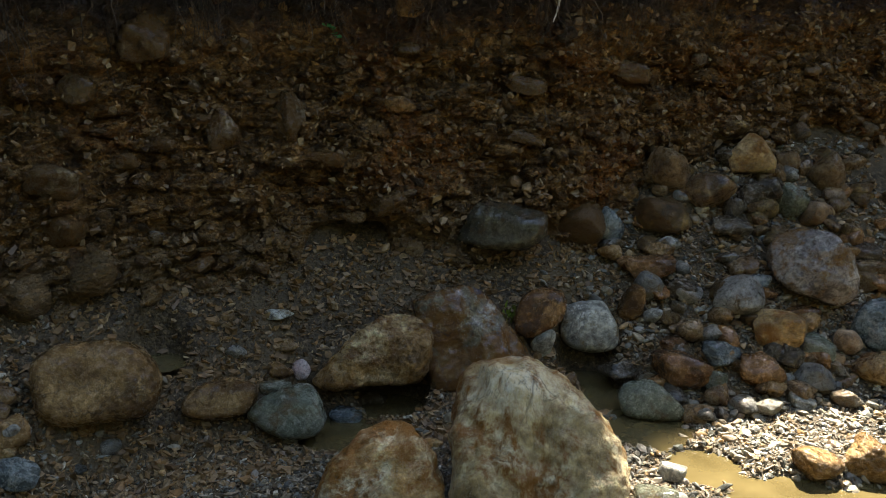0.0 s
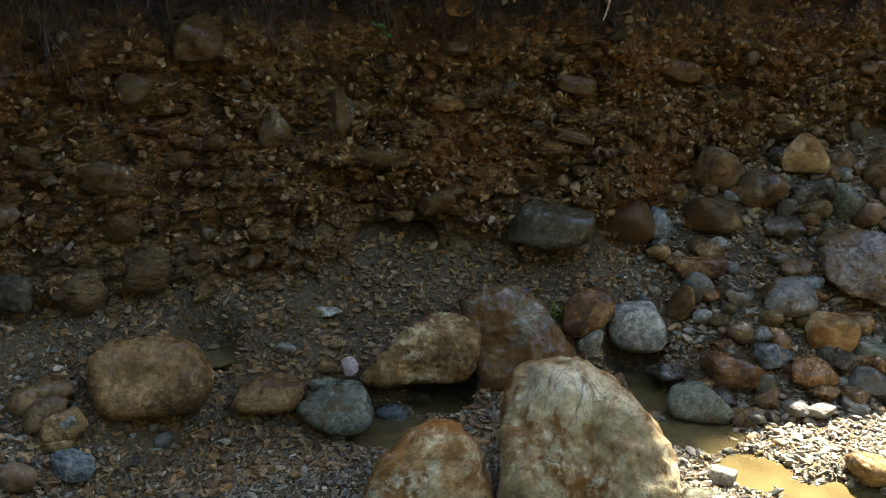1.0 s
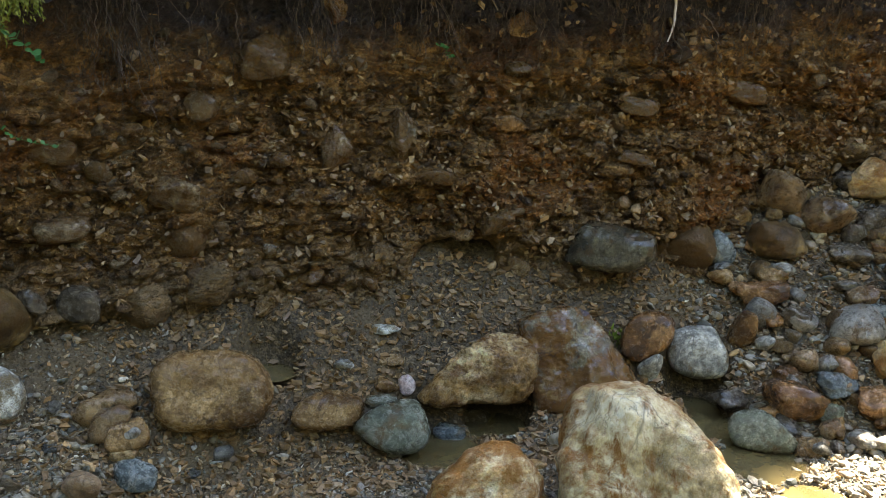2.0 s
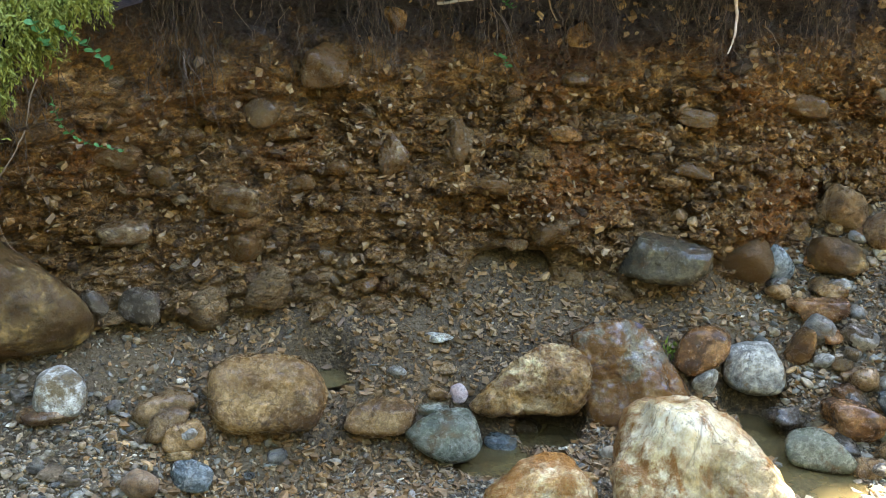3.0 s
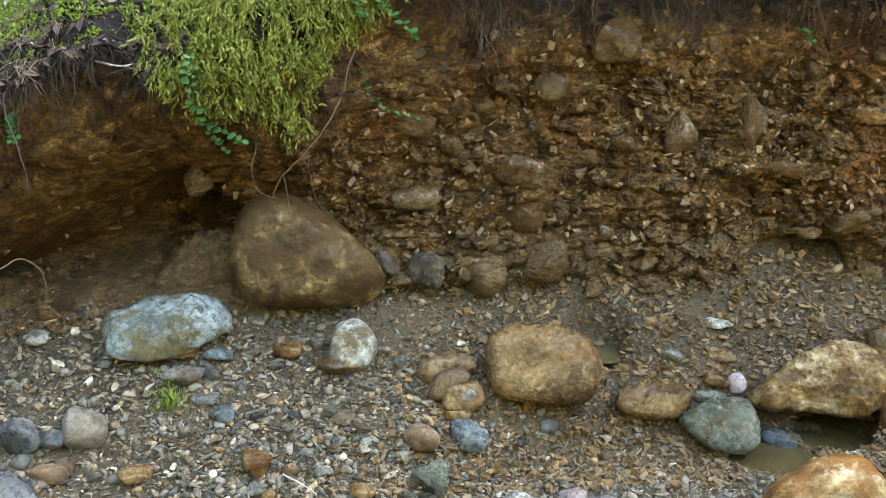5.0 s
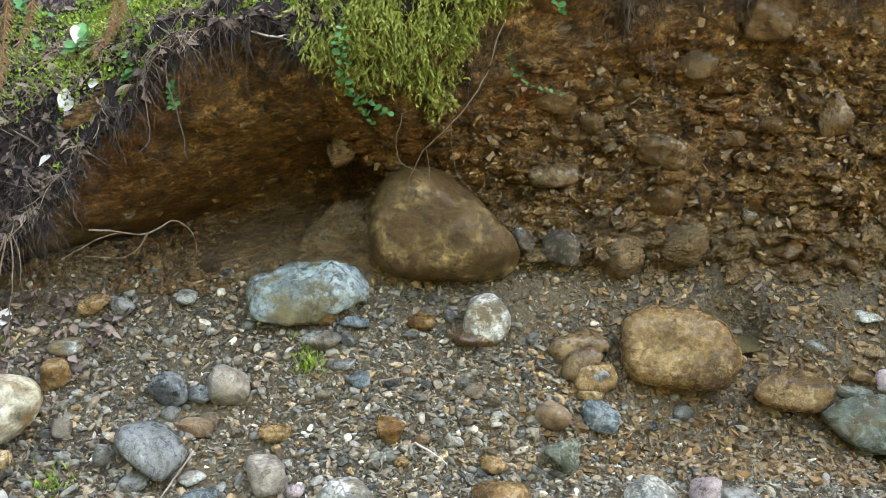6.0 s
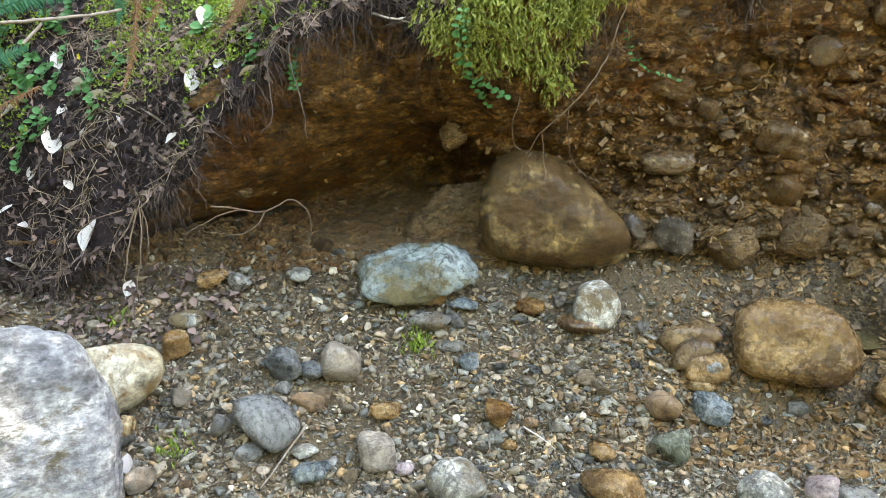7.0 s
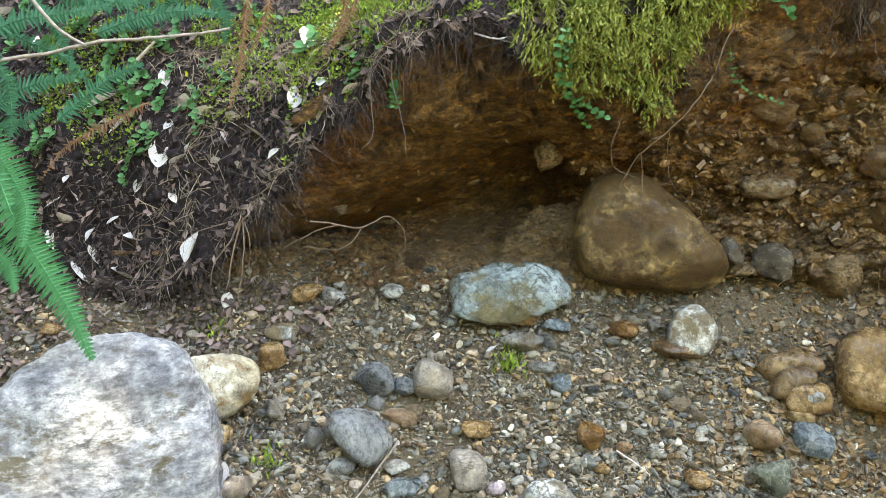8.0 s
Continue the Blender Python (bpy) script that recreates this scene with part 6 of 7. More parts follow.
def creeper(points, leaf, every, seed, label):
    """A trailing stem with pairs of round leaves."""
    rng = np.random.default_rng(seed)
    thing = tagged(new("creeper"), label, "plant")
    at = Vector(points[0])
    thing.location = at
    line = strand(points, 0.0012, 0.0007, seed, 0.003)
    tubes("stem", [[(q - at, r) for q, r in line]], LEAF, 4).parent = thing
    walked = 0.0
    for k in range(1, len(line)):
        walked += (line[k][0] - line[k - 1][0]).length
        if walked < 0.6 * every:
            continue
        walked = 0.0
        for side in (-1, 1):
            s = leaf * rng.uniform(0.6, 1.2)
            out = Vector((side * 0.9 + rng.normal() * 0.3, -0.5 + rng.normal() * 0.3, 0.15 + rng.normal() * 0.35)).normalized()
            across = out.cross(Vector((rng.normal() * 0.3, -0.6, 0.8))).normalized()
            up = across.cross(out)
            p = line[k][0] - at
            vs = [p] + [p + out * s * (0.55 - 0.45 * math.cos(g)) + across * s * 0.42 * math.sin(g) + up * s * 0.10 * abs(math.sin(g)) for g in [2 * math.pi * q / 10 for q in range(1, 10)]] + [p + out * s * 0.55]
            fs = [(q, (q + 1) % 10, 10) for q in range(10)]
            ob = mesh_object("leaf", vs, fs, LEAF)
            ob.parent = thing
    return thing


creeper(((-1.841, 1.939, 1.245), (-1.866, 1.950, 1.170), (-1.873, 1.976, 1.106), (-1.874, 2.006, 1.048), (-1.858, 2.042, 0.997), (-1.853, 2.082, 0.947)), 0.026, 0.030, 1, "trailing creeper with small round green leaves")
creeper(((-1.868, 1.999, 1.049), (-1.829, 2.044, 1.014), (-1.802, 2.084, 0.989)), 0.026, 0.030, 2, "trailing creeper with small round green leaves")
creeper(((-1.596, 2.419, 1.182), (-1.593, 2.437, 1.121), (-1.580, 2.472, 1.067), (-1.543, 2.534, 1.026), (-1.490, 2.609, 0.998)), 0.018, 0.035, 3, "thin creeper with sparse grey-green leaves on bank")
creeper(((-1.507, 2.335, 1.387), (-1.488, 2.401, 1.339), (-1.469, 2.453, 1.306), (-1.450, 2.517, 1.251)), 0.026, 0.028, 4, "trailing creeper with small round green leaves")
creeper(((-1.545, 2.274, 1.403), (-1.532, 2.312, 1.349), (-1.525, 2.347, 1.309)), 0.026, 0.028, 5, "trailing creeper with small round green leaves")
creeper(((-1.836, 1.912, 1.261), (-1.838, 1.941, 1.186), (-1.846, 1.960, 1.132)), 0.022, 0.030, 6, "trailing creeper with small round green leaves")
creeper(((-2.368, 1.808, 1.150), (-2.347, 1.799, 1.089), (-2.356, 1.781, 1.044), (-2.364, 1.761, 0.991)), 0.028, 0.024, 7, "leafy green creeper hanging over bank lip")
creeper(((-2.355, 1.855, 1.208), (-2.334, 1.846, 1.147), (-2.350, 1.822, 1.094)), 0.026, 0.024, 8, "leafy green creeper hanging over bank lip")
creeper(((-0.425, 3.355, 1.269), (-0.401, 3.364, 1.255), (-0.374, 3.378, 1.223)), 0.018, 0.014, 9, "tiny green sprig growing in bank")
creeper(((-0.414, 3.266, 1.474), (-0.390, 3.290, 1.452), (-0.358, 3.315, 1.428)), 0.022, 0.016, 10, "small green sprig at bank top")
creeper(((-2.311, 1.731, 1.217), (-2.304, 1.747, 1.133), (-2.297, 1.750, 1.072), (-2.280, 1.714, 1.007)), 0.026, 0.022, 11, "leafy green creeper over litter edge")
creeper(((-2.473, 1.704, 1.171), (-2.364, 1.667, 1.129), (-2.411, 1.666, 1.082), (-2.433, 1.639, 1.019)), 0.022, 0.022, 12, "leafy green creeper among litter")
creeper(((-3.002, 1.497, 1.011), (-2.906, 1.467, 0.942), (-2.892, 1.445, 0.901)), 0.026, 0.020, 13, "small green plant among dead leaves")
creeper(((-3.040, 1.390, 0.928), (-3.058, 1.344, 0.868), (-3.052, 1.293, 0.795), (-3.051, 1.277, 0.742)), 0.028, 0.020, 14, "clover-like green plant among dead leaves")
creeper(((-3.013, 1.389, 0.905), (-3.018, 1.348, 0.853), (-3.040, 1.339, 0.826)), 0.026, 0.020, 15, "clover-like green plant among dead leaves")
creeper(((-3.308, 1.496, 1.187), (-3.300, 1.419, 1.108), (-3.259, 1.368, 1.040)), 0.035, 0.025, 16, "broad green leaves among ferns")
creeper(((-3.604, 1.407, 1.188), (-3.576, 1.347, 1.153), (-3.532, 1.331, 1.118)), 0.050, 0.030, 17, "broad green leaves among ferns")
creeper(((-3.155, 1.454, 1.077), (-3.157, 1.399, 1.026), (-3.104, 1.392, 0.976)), 0.030, 0.022, 18, "small green plant among ferns")
creeper(((-3.213, 1.873, 1.284), (-3.087, 1.848, 1.249), (-2.950, 1.861, 1.234)), 0.022, 0.022, 19, "small green plant in moss")
creeper(((-2.539, 1.889, 1.270), (-2.415, 1.743, 1.227), (-2.326, 1.699, 1.184)), 0.022, 0.022, 20, "small green plant in moss")
creeper(((-3.666, 1.571, 1.285), (-3.562, 1.499, 1.254), (-3.602, 1.476, 1.210)), 0.020, 0.018, 30, "low green plant growing through leaf litter")
creeper(((-3.591, 1.230, 1.068), (-3.579, 1.200, 1.037), (-3.469, 1.230, 1.001)), 0.020, 0.018, 31, "low green plant growing through leaf litter")
creeper(((-3.349, 1.357, 1.081), (-3.328, 1.320, 1.052), (-3.308, 1.283, 1.016)), 0.020, 0.018, 32, "low green plant growing through leaf litter")
creeper(((-3.548, 1.211, 1.025), (-3.543, 1.182, 0.994), (-3.526, 1.162, 0.956)), 0.024, 0.018, 34, "low green plant growing through leaf litter")
creeper(((-3.221, 1.392, 1.042), (-3.159, 1.376, 1.007), (-3.117, 1.374, 0.979)), 0.030, 0.018, 35, "low green plant growing through leaf litter")
creeper(((-3.498, 1.263, 1.042), (-3.465, 1.260, 1.011), (-3.449, 1.232, 0.974)), 0.024, 0.018, 36, "low green plant growing through leaf litter")
creeper(((-3.430, 1.447, 1.193), (-3.353, 1.447, 1.162), (-3.318, 1.423, 1.133)), 0.030, 0.018, 37, "low green plant growing through leaf litter")
creeper(((-3.707, 1.284, 1.183), (-3.655, 1.276, 1.161), (-3.667, 1.231, 1.120)), 0.024, 0.018, 38, "low green plant growing through leaf litter")
creeper(((-3.115, 1.461, 1.056), (-3.101, 1.442, 1.027), (-3.112, 1.404, 0.990)), 0.030, 0.018, 39, "low green plant growing through leaf litter")
creeper(((-3.227, 1.324, 0.963), (-3.235, 1.283, 0.933), (-3.194, 1.293, 0.896)), 0.030, 0.018, 40, "low green plant growing through leaf litter")
creeper(((-2.998, 1.521, 1.027), (-2.952, 1.509, 1.001), (-2.983, 1.453, 0.963)), 0.024, 0.018, 41, "low green plant growing through leaf litter")
creeper(((-3.428, 1.187, 0.900), (-3.324, 1.148, 0.872), (-3.322, 1.122, 0.836)), 0.024, 0.018, 42, "low green plant growing through leaf litter")
creeper(((-3.119, 1.384, 0.991), (-3.116, 1.361, 0.958), (-3.083, 1.363, 0.924)), 0.030, 0.018, 43, "low green plant growing through leaf litter")
creeper(((-3.805, 1.464, 1.298), (-3.774, 1.417, 1.273), (-3.712, 1.447, 1.230)), 0.024, 0.018, 44, "low green plant growing through leaf litter")
creeper(((-3.316, 1.198, 0.900), (-3.314, 1.174, 0.870), (-3.313, 1.127, 0.826)), 0.030, 0.018, 45, "low green plant growing through leaf litter")
creeper(((-2.919, 2.138, 1.328), (-2.827, 2.024, 1.295), (-2.523, 1.843, 1.263)), 0.036, 0.018, 48, "low green plant growing through leaf litter")
creeper(((-3.199, 1.917, 1.300), (-3.119, 1.868, 1.266), (-3.019, 1.842, 1.228)), 0.030, 0.018, 50, "low green plant growing through leaf litter")
creeper(((-3.548, 1.363, 1.149), (-3.443, 1.352, 1.121), (-3.508, 1.310, 1.078)), 0.020, 0.018, 51, "low green plant growing through leaf litter")
creeper(((-3.216, 1.465, 1.116), (-3.207, 1.442, 1.086), (-3.139, 1.455, 1.054)), 0.030, 0.018, 52, "low green plant growing through leaf litter")
creeper(((-3.032, 1.624, 1.121), (-3.021, 1.581, 1.091), (-2.909, 1.595, 1.063)), 0.020, 0.018, 53, "low green plant growing through leaf litter")
creeper(((-3.866, 1.439, 1.302), (-3.823, 1.380, 1.267), (-3.722, 1.386, 1.235)), 0.024, 0.018, 54, "low green plant growing through leaf litter")
creeper(((-2.939, 1.602, 1.075), (-2.902, 1.582, 1.054), (-2.906, 1.545, 1.013)), 0.020, 0.018, 55, "low green plant growing through leaf litter")
creeper(((-3.504, 1.314, 1.078), (-3.406, 1.288, 1.052), (-3.455, 1.268, 1.009)), 0.024, 0.018, 56, "low green plant growing through leaf litter")
creeper(((-3.251, 1.650, 1.221), (-3.205, 1.607, 1.180), (-3.197, 1.537, 1.152)), 0.036, 0.018, 57, "low green plant growing through leaf litter")
creeper(((-3.076, 1.473, 1.030), (-3.057, 1.451, 1.006), (-3.049, 1.409, 0.962)), 0.024, 0.018, 58, "low green plant growing through leaf litter")
creeper(((-3.709, 1.317, 1.201), (-3.674, 1.271, 1.169), (-3.674, 1.251, 1.138)), 0.024, 0.018, 59, "low green plant growing through leaf litter")
creeper(((-3.269, 1.578, 1.203), (-3.239, 1.537, 1.172), (-3.154, 1.557, 1.133)), 0.030, 0.018, 60, "low green plant growing through leaf litter")
creeper(((-3.709, 1.397, 1.232), (-3.630, 1.393, 1.199), (-3.553, 1.368, 1.161)), 0.024, 0.018, 65, "low green plant growing through leaf litter")
creeper(((-3.165, 1.391, 1.022), (-3.126, 1.395, 0.997), (-3.107, 1.370, 0.964)), 0.036, 0.018, 66, "low green plant growing through leaf litter")
creeper(((-3.037, 1.796, 1.209), (-2.962, 1.787, 1.178), (-2.841, 1.715, 1.147)), 0.020, 0.018, 68, "low green plant growing through leaf litter")
creeper(((-2.747, 1.816, 1.213), (-2.640, 1.737, 1.190), (-2.664, 1.692, 1.152)), 0.036, 0.018, 69, "low green plant growing through leaf litter")
creeper(((-2.861, 1.983, 1.270), (-2.704, 1.898, 1.244), (-2.668, 1.835, 1.207)), 0.020, 0.018, 70, "low green plant growing through leaf litter")
creeper(((-3.123, 1.539, 1.113), (-3.101, 1.512, 1.080), (-3.082, 1.489, 1.047)), 0.020, 0.018, 72, "low green plant growing through leaf litter")
creeper(((-3.667, 1.535, 1.257), (-3.524, 1.466, 1.228), (-3.564, 1.435, 1.185)), 0.036, 0.018, 73, "low green plant growing through leaf litter")


def leaflet_mesh(material):
    """A narrow toothed leaflet, folded along its midrib."""
    vs, fs = [], []
    for i in range(7):
        u = i / 6
        w = 0.5 * (1 - u) ** 0.55 * (0.75 + 0.25 * (i % 2)) if i else 0.32
        vs += [(-w, u, 0.03 - 0.05 * u * u), (0, u, -0.02 - 0.08 * u * u), (w, u, 0.03 - 0.05 * u * u)]
        if i:
            b = 3 * (i - 1)
            fs += [(b, b + 1, b + 4, b + 3), (b + 1, b + 2, b + 5, b + 4)]
    me = bpy.data.meshes.new("leaflet")
    me.from_pydata(vs, [], fs)
    me.materials.append(material)
    return me


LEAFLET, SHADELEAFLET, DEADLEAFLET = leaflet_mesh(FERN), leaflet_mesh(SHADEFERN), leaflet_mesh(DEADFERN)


def fern(fronds, label, live=True, shade=True):
    """A sword fern: each frond a part, its rachis and leaflets parts of the frond."""
    # shade picks the darkened green that stands for fronds lying in shade
    thing = tagged(new("fern"), label, "fern")
    shag = np.random.default_rng(len(label))
    at = Vector(fronds[0][0][0])
    thing.location = at
    for k, (points, width) in enumerate(fronds):
        line = smooth_line(points, 12)
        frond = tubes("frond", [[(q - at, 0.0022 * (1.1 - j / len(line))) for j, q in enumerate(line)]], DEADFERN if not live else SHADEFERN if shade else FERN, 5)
        frond.parent = thing
        n = len(line) - 1
        for j in range(1, n):
            f = j / n
            t = (line[j + 1] - line[j - 1]).normalized()
            flat = t.cross(Vector((0.62, -0.68, 0.38))).normalized()
            up = flat.cross(t)
            reach = width * (math.sin(math.pi * (0.16 + 0.80 * f)) ** 0.8) * (1.0 - 0.35 * f)
            for side in (-1, 1):
                p = line[j] - at
                long = (flat * side + t * 0.28 - up * 0.12 + rand_vec(shag) * (0.32 if shade else 0.12)).normalized() if live else (flat * side + rand_vec(shag) * 0.7 - Vector((0, 0, 1.1))).normalized()
                wide = long.cross(up).normalized()
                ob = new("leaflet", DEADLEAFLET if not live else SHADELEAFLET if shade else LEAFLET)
                s = reach * (0.92 + 0.16 * noise.noise(p * 90)) * (shag.uniform(0.6, 1.7) if not live else shag.uniform(0.55, 0.85) if shade else 1.0)
                broad = (line[j + 1] - line[j]).length * (1.3 if live else 0.9)
                ob.matrix_basis = Matrix((wide, long, wide.cross(long))).transposed().to_4x4()
                ob.matrix_basis = Matrix.Translation(p) @ ob.matrix_basis @ Matrix.Diagonal((broad, s, s, 1))
                ob.parent = frond
    return thing


fern([(((-2.447, 0.637, 0.961), (-2.362, 0.633, 0.849), (-2.275, 0.642, 0.763), (-2.195, 0.648, 0.686), (-2.118, 0.647, 0.599)), 0.062),
      (((-2.568, 0.642, 1.072), (-2.480, 0.656, 0.998), (-2.410, 0.660, 0.937), (-2.355, 0.653, 0.884), (-2.322, 0.619, 0.810)), 0.060),
      (((-2.466, 0.565, 0.819), (-2.407, 0.586, 0.800), (-2.352, 0.600, 0.770), (-2.316, 0.589, 0.717)), 0.050)], "green sword fern arching over the gravel", True, False)
fern([(((-3.056, 0.797, 0.967), (-2.989, 0.884, 1.041), (-2.916, 0.965, 1.085), (-2.828, 1.051, 1.108)), 0.080),
      (((-2.803, 0.961, 0.997), (-2.749, 1.036, 1.069), (-2.702, 1.097, 1.120), (-2.656, 1.147, 1.146)), 0.070),
      (((-3.338, 0.968, 1.156), (-3.252, 1.075, 1.237), (-3.142, 1.181, 1.262), (-3.032, 1.287, 1.287)), 0.080),
      (((-2.994, 0.813, 1.047), (-2.914, 0.858, 0.982), (-2.871, 0.901, 0.996), (-2.833, 0.949, 1.033)), 0.060)], "green ferns growing on litter slope")
fern([(((-3.247, 1.340, 1.195), (-3.148, 1.447, 1.247), (-3.042, 1.546, 1.265), (-2.916, 1.650, 1.248)), 0.070),
      (((-3.482, 1.270, 1.369), (-3.374, 1.344, 1.316), (-3.244, 1.448, 1.290), (-3.138, 1.551, 1.316)), 0.080)], "green fern fronds behind fallen branch")
fern([(((-3.441, 1.059, 1.267), (-3.319, 1.134, 1.183), (-3.217, 1.204, 1.132), (-3.119, 1.251, 1.031)), 0.050),
      (((-3.403, 1.194, 1.351), (-3.313, 1.227, 1.231), (-3.256, 1.244, 1.146), (-3.223, 1.233, 1.043)), 0.045),
      (((-2.974, 0.829, 1.223), (-2.891, 0.869, 1.138), (-2.850, 0.867, 1.039), (-2.839, 0.844, 0.954)), 0.050)], "green ferns with drooping fronds on slope")
fern([(((-3.152, 1.629, 1.370), (-3.177, 1.572, 1.280), (-3.237, 1.499, 1.226), (-3.317, 1.419, 1.198)), 0.075),
      (((-3.093, 1.611, 1.370), (-3.024, 1.645, 1.299), (-2.983, 1.654, 1.228), (-2.976, 1.632, 1.157)), 0.060),
      (((-3.198, 1.596, 1.388), (-3.272, 1.510, 1.334), (-3.350, 1.428, 1.298), (-3.445, 1.337, 1.279)), 0.080)], "green fern at top of litter slope")
fern([(((-2.736, 1.590, 1.401), (-2.722, 1.548, 1.304), (-2.703, 1.510, 1.207), (-2.682, 1.475, 1.112), (-2.673, 1.419, 0.993)), 0.035),
      (((-2.475, 1.749, 1.400), (-2.473, 1.714, 1.305), (-2.473, 1.684, 1.225), (-2.499, 1.626, 1.132)), 0.035),
      (((-2.451, 1.759, 1.369), (-2.457, 1.711, 1.257), (-2.476, 1.663, 1.177)), 0.025)], "rusty brown dead fern fronds hanging down", False)
fern([(((-2.870, 1.283, 1.014), (-2.925, 1.219, 0.974), (-2.996, 1.136, 0.921), (-3.038, 1.082, 0.877), (-3.070, 1.022, 0.792)), 0.030),
      (((-2.733, 1.650, 1.369), (-2.724, 1.613, 1.253), (-2.741, 1.554, 1.137)), 0.030)], "rusty brown dead fern frond on slope", False)


def yellow_flower(at):
    thing = tagged(new("flower"), "single small yellow flower on slope", "flower")
    thing.location = at
    for k in range(5):
        g = 2 * math.pi * k / 5
        o, s = Vector((math.cos(g), -0.3, math.sin(g))), Vector((-math.sin(g), 0, math.cos(g)))
        mesh_object("petal", [(0, 0, 0), o * 0.006 + s * 0.004, o * 0.011, o * 0.006 - s * 0.004], [(0, 1, 2, 3)], YELLOW).parent = thing
    tubes("stem", [[(Vector((0, 0, 0)), 0.0008), (Vector((0.004, 0.02, -0.05)), 0.0008)]], LEAF, 4).parent = thing
    return thing


yellow_flower((-2.907, 1.442, 1.082))


def sprigs(spot, count, spread, seed, label):
    """Thin green shoots growing from the gravel."""
    rng = np.random.default_rng(seed)
    blades = []
    for k in range(count):
        x, y = spot[0] + rng.normal() * spread, spot[1] + rng.normal() * spread
        p = Vector((x, y, ground_fine(x, y)))
        t = Vector((rng.normal() * 0.5, rng.normal() * 0.5, 1.0)).normalized()
        s = rng.uniform(0.015, 0.04)
        blades.append((p, t * s, t.cross(rand_vec(rng)) * s * 0.12, Vector((0, 0, 0))))
    return tagged(blade_soup("green_shoots", blades, GREENMOSS), label, "plant", kind="stuff")


sprigs((-1.965, 1.873), 160, 0.022, 900, "small green shoots growing in gravel")
sprigs((-2.690, 1.329), 60, 0.020, 380, "small green shoots growing in gravel")
sprigs((-2.297, 1.209), 90, 0.030, 475, "small green shoots growing in gravel")
sprigs((0.257, 3.224), 60, 0.015, 1260, "small green shoots growing in gravel")


# ---- the heap's lesser cobbles ----
def heap_cobbles(count, seed):
    rng = np.random.default_rng(seed)
    kinds = ((BROWN, "brown"), (MUDDY, "mud-coated"), (RUST, "rust-brown"), (MUDDY, "muddy brown"), (DARK, "dark wet"), (TAN, "tan"), (BROWN, "dull brown"), (GREY, "grey"))
    for k in range(count):
        x = rng.uniform(0.45, 1.95)
        y = bank_y(x, 0.8) - 0.08 - rng.random() * 0.95
        s = rng.uniform(0.05, 0.125)
        m, word = kinds[int(rng.integers(0, len(kinds)))]
        if any(math.hypot(x - px, y - py) < r + 0.03 for px, py, r, _ in POOLS):
            continue
        rock("cobble", (x, y, ground_z(x, y) + 0.18 * s), (s, s * rng.uniform(0.7, 0.95), s * rng.uniform(0.5, 0.8)), int(rng.uniform(0, 360)), int(rng.uniform(-25, 25)), m, ("round", "boxy", "facet")[k % 3], 2000 + k, word + " cobble lying in the heap of stones")


heap_cobbles(165, 61)

# ---- loose gravel and chips, too many to count ----
rng = np.random.default_rng(5)
PEBBLES = []
for k in range(20):
    if 10 <= k < 14:
        PEBBLES.append(splinter(k))
        continue
    v, f = stone_form(2 if k < 10 else 1 if k < 14 else 3, ("facet", "boxy", "facet", "slab")[k % 4] if k < 14 else ("round", "boxy", "facet", "boxy")[k % 4], 500 + k)
    PEBBLES.append((v, f))



def scatter(count, reach, small, large, power, forms, seed, keep, lift=0.12, under=0.0):
    """Stones strewn from the foot of the bank out over the bar, a strip `reach` metres wide."""
    rng = np.random.default_rng(seed)
    out = []
    while len(out) < count:
        x = rng.uniform(-3.3, 1.9)
        y = min(bank_y(x, 0.55), face_y(x) + 0.01 + 0.5 * max(ease(-1.8, -1.5, x), under * ease(-2.9, -2.6, x))) + 0.03 - rng.random() ** 0.9 * reach * (1.0 + 0.35 * ease(0.0, 1.5, x) + 0.3 * ease(-1.6, -2.1, x))
        if not keep(x, y, rng):
            continue
        s = small + (large - small) * rng.random() ** power
        m = any_turn(rng) * 0.45 + turn_z(rng.uniform(0, 6.3)) * 0.70
        m = m @ np.diag([s, s * rng.uniform(0.6, 0.95), s * rng.uniform(0.4, 0.7)])
        out.append((np.array([x, y, ground_fine(x, y) + s * lift]), m, rng.integers(*forms)))
    return out


def dry(x, y, rng):
    return all(math.hypot(x - px, y - py) > r * 1.0 or rng.random() < 0.12 for px, py, r, _ in POOLS)


def bar(x, y, rng):
    """Thick on the gravel bar and the heap, thin on the silt before the straight bank."""
    thick = 0.06 + 0.94 * max(ease(-1.0, -1.4, x) * (1 - 0.6 * ease(-2.3, -2.6, x) * ease(0.5, 0.2, face_y(x) - y)), 0.8 * ease(0.3, 0.7, x))
    thick *= 1 - 0.85 * ease(-1.9, -1.6, x) * ease(0.3, -0.1, x) * ease(0.42, 0.2, face_y(x) - y)
    return dry(x, y, rng) and rng.random() < thick * (0.8 + 0.5 * noise.noise(Vector((x * 2.2, y * 2.2, 7.0))))


pebbles = scatter(620, 1.25, 0.034, 0.066, 2.2, (14, 20), 11, bar, 0.16)
near = [c for c in pebbles if -2.5 < c[0][0] < -0.9][:300]
keep_ids = {id(c) for c in near}
lone_pebbles = near
verts, tris = stamp([c for c in pebbles if id(c) not in keep_ids], PEBBLES)
tagged(soup("gravel", verts, tris, GRAVEL, True), "mixed grey, tan and cream river pebbles", "gravel", kind="stuff")
def strewn(x, y, rng):
    return dry(x, y, rng) and rng.random() < 0.02 + 0.98 * max(ease(-1.05, -1.4, x) * (1 - 0.7 * ease(-1.9, -1.6, x) * ease(0.42, 0.2, face_y(x) - y)), 0.3 * ease(0.4, 0.8, x), ease(0.3, 0.6, (face_y(x) - y) * 0.84))


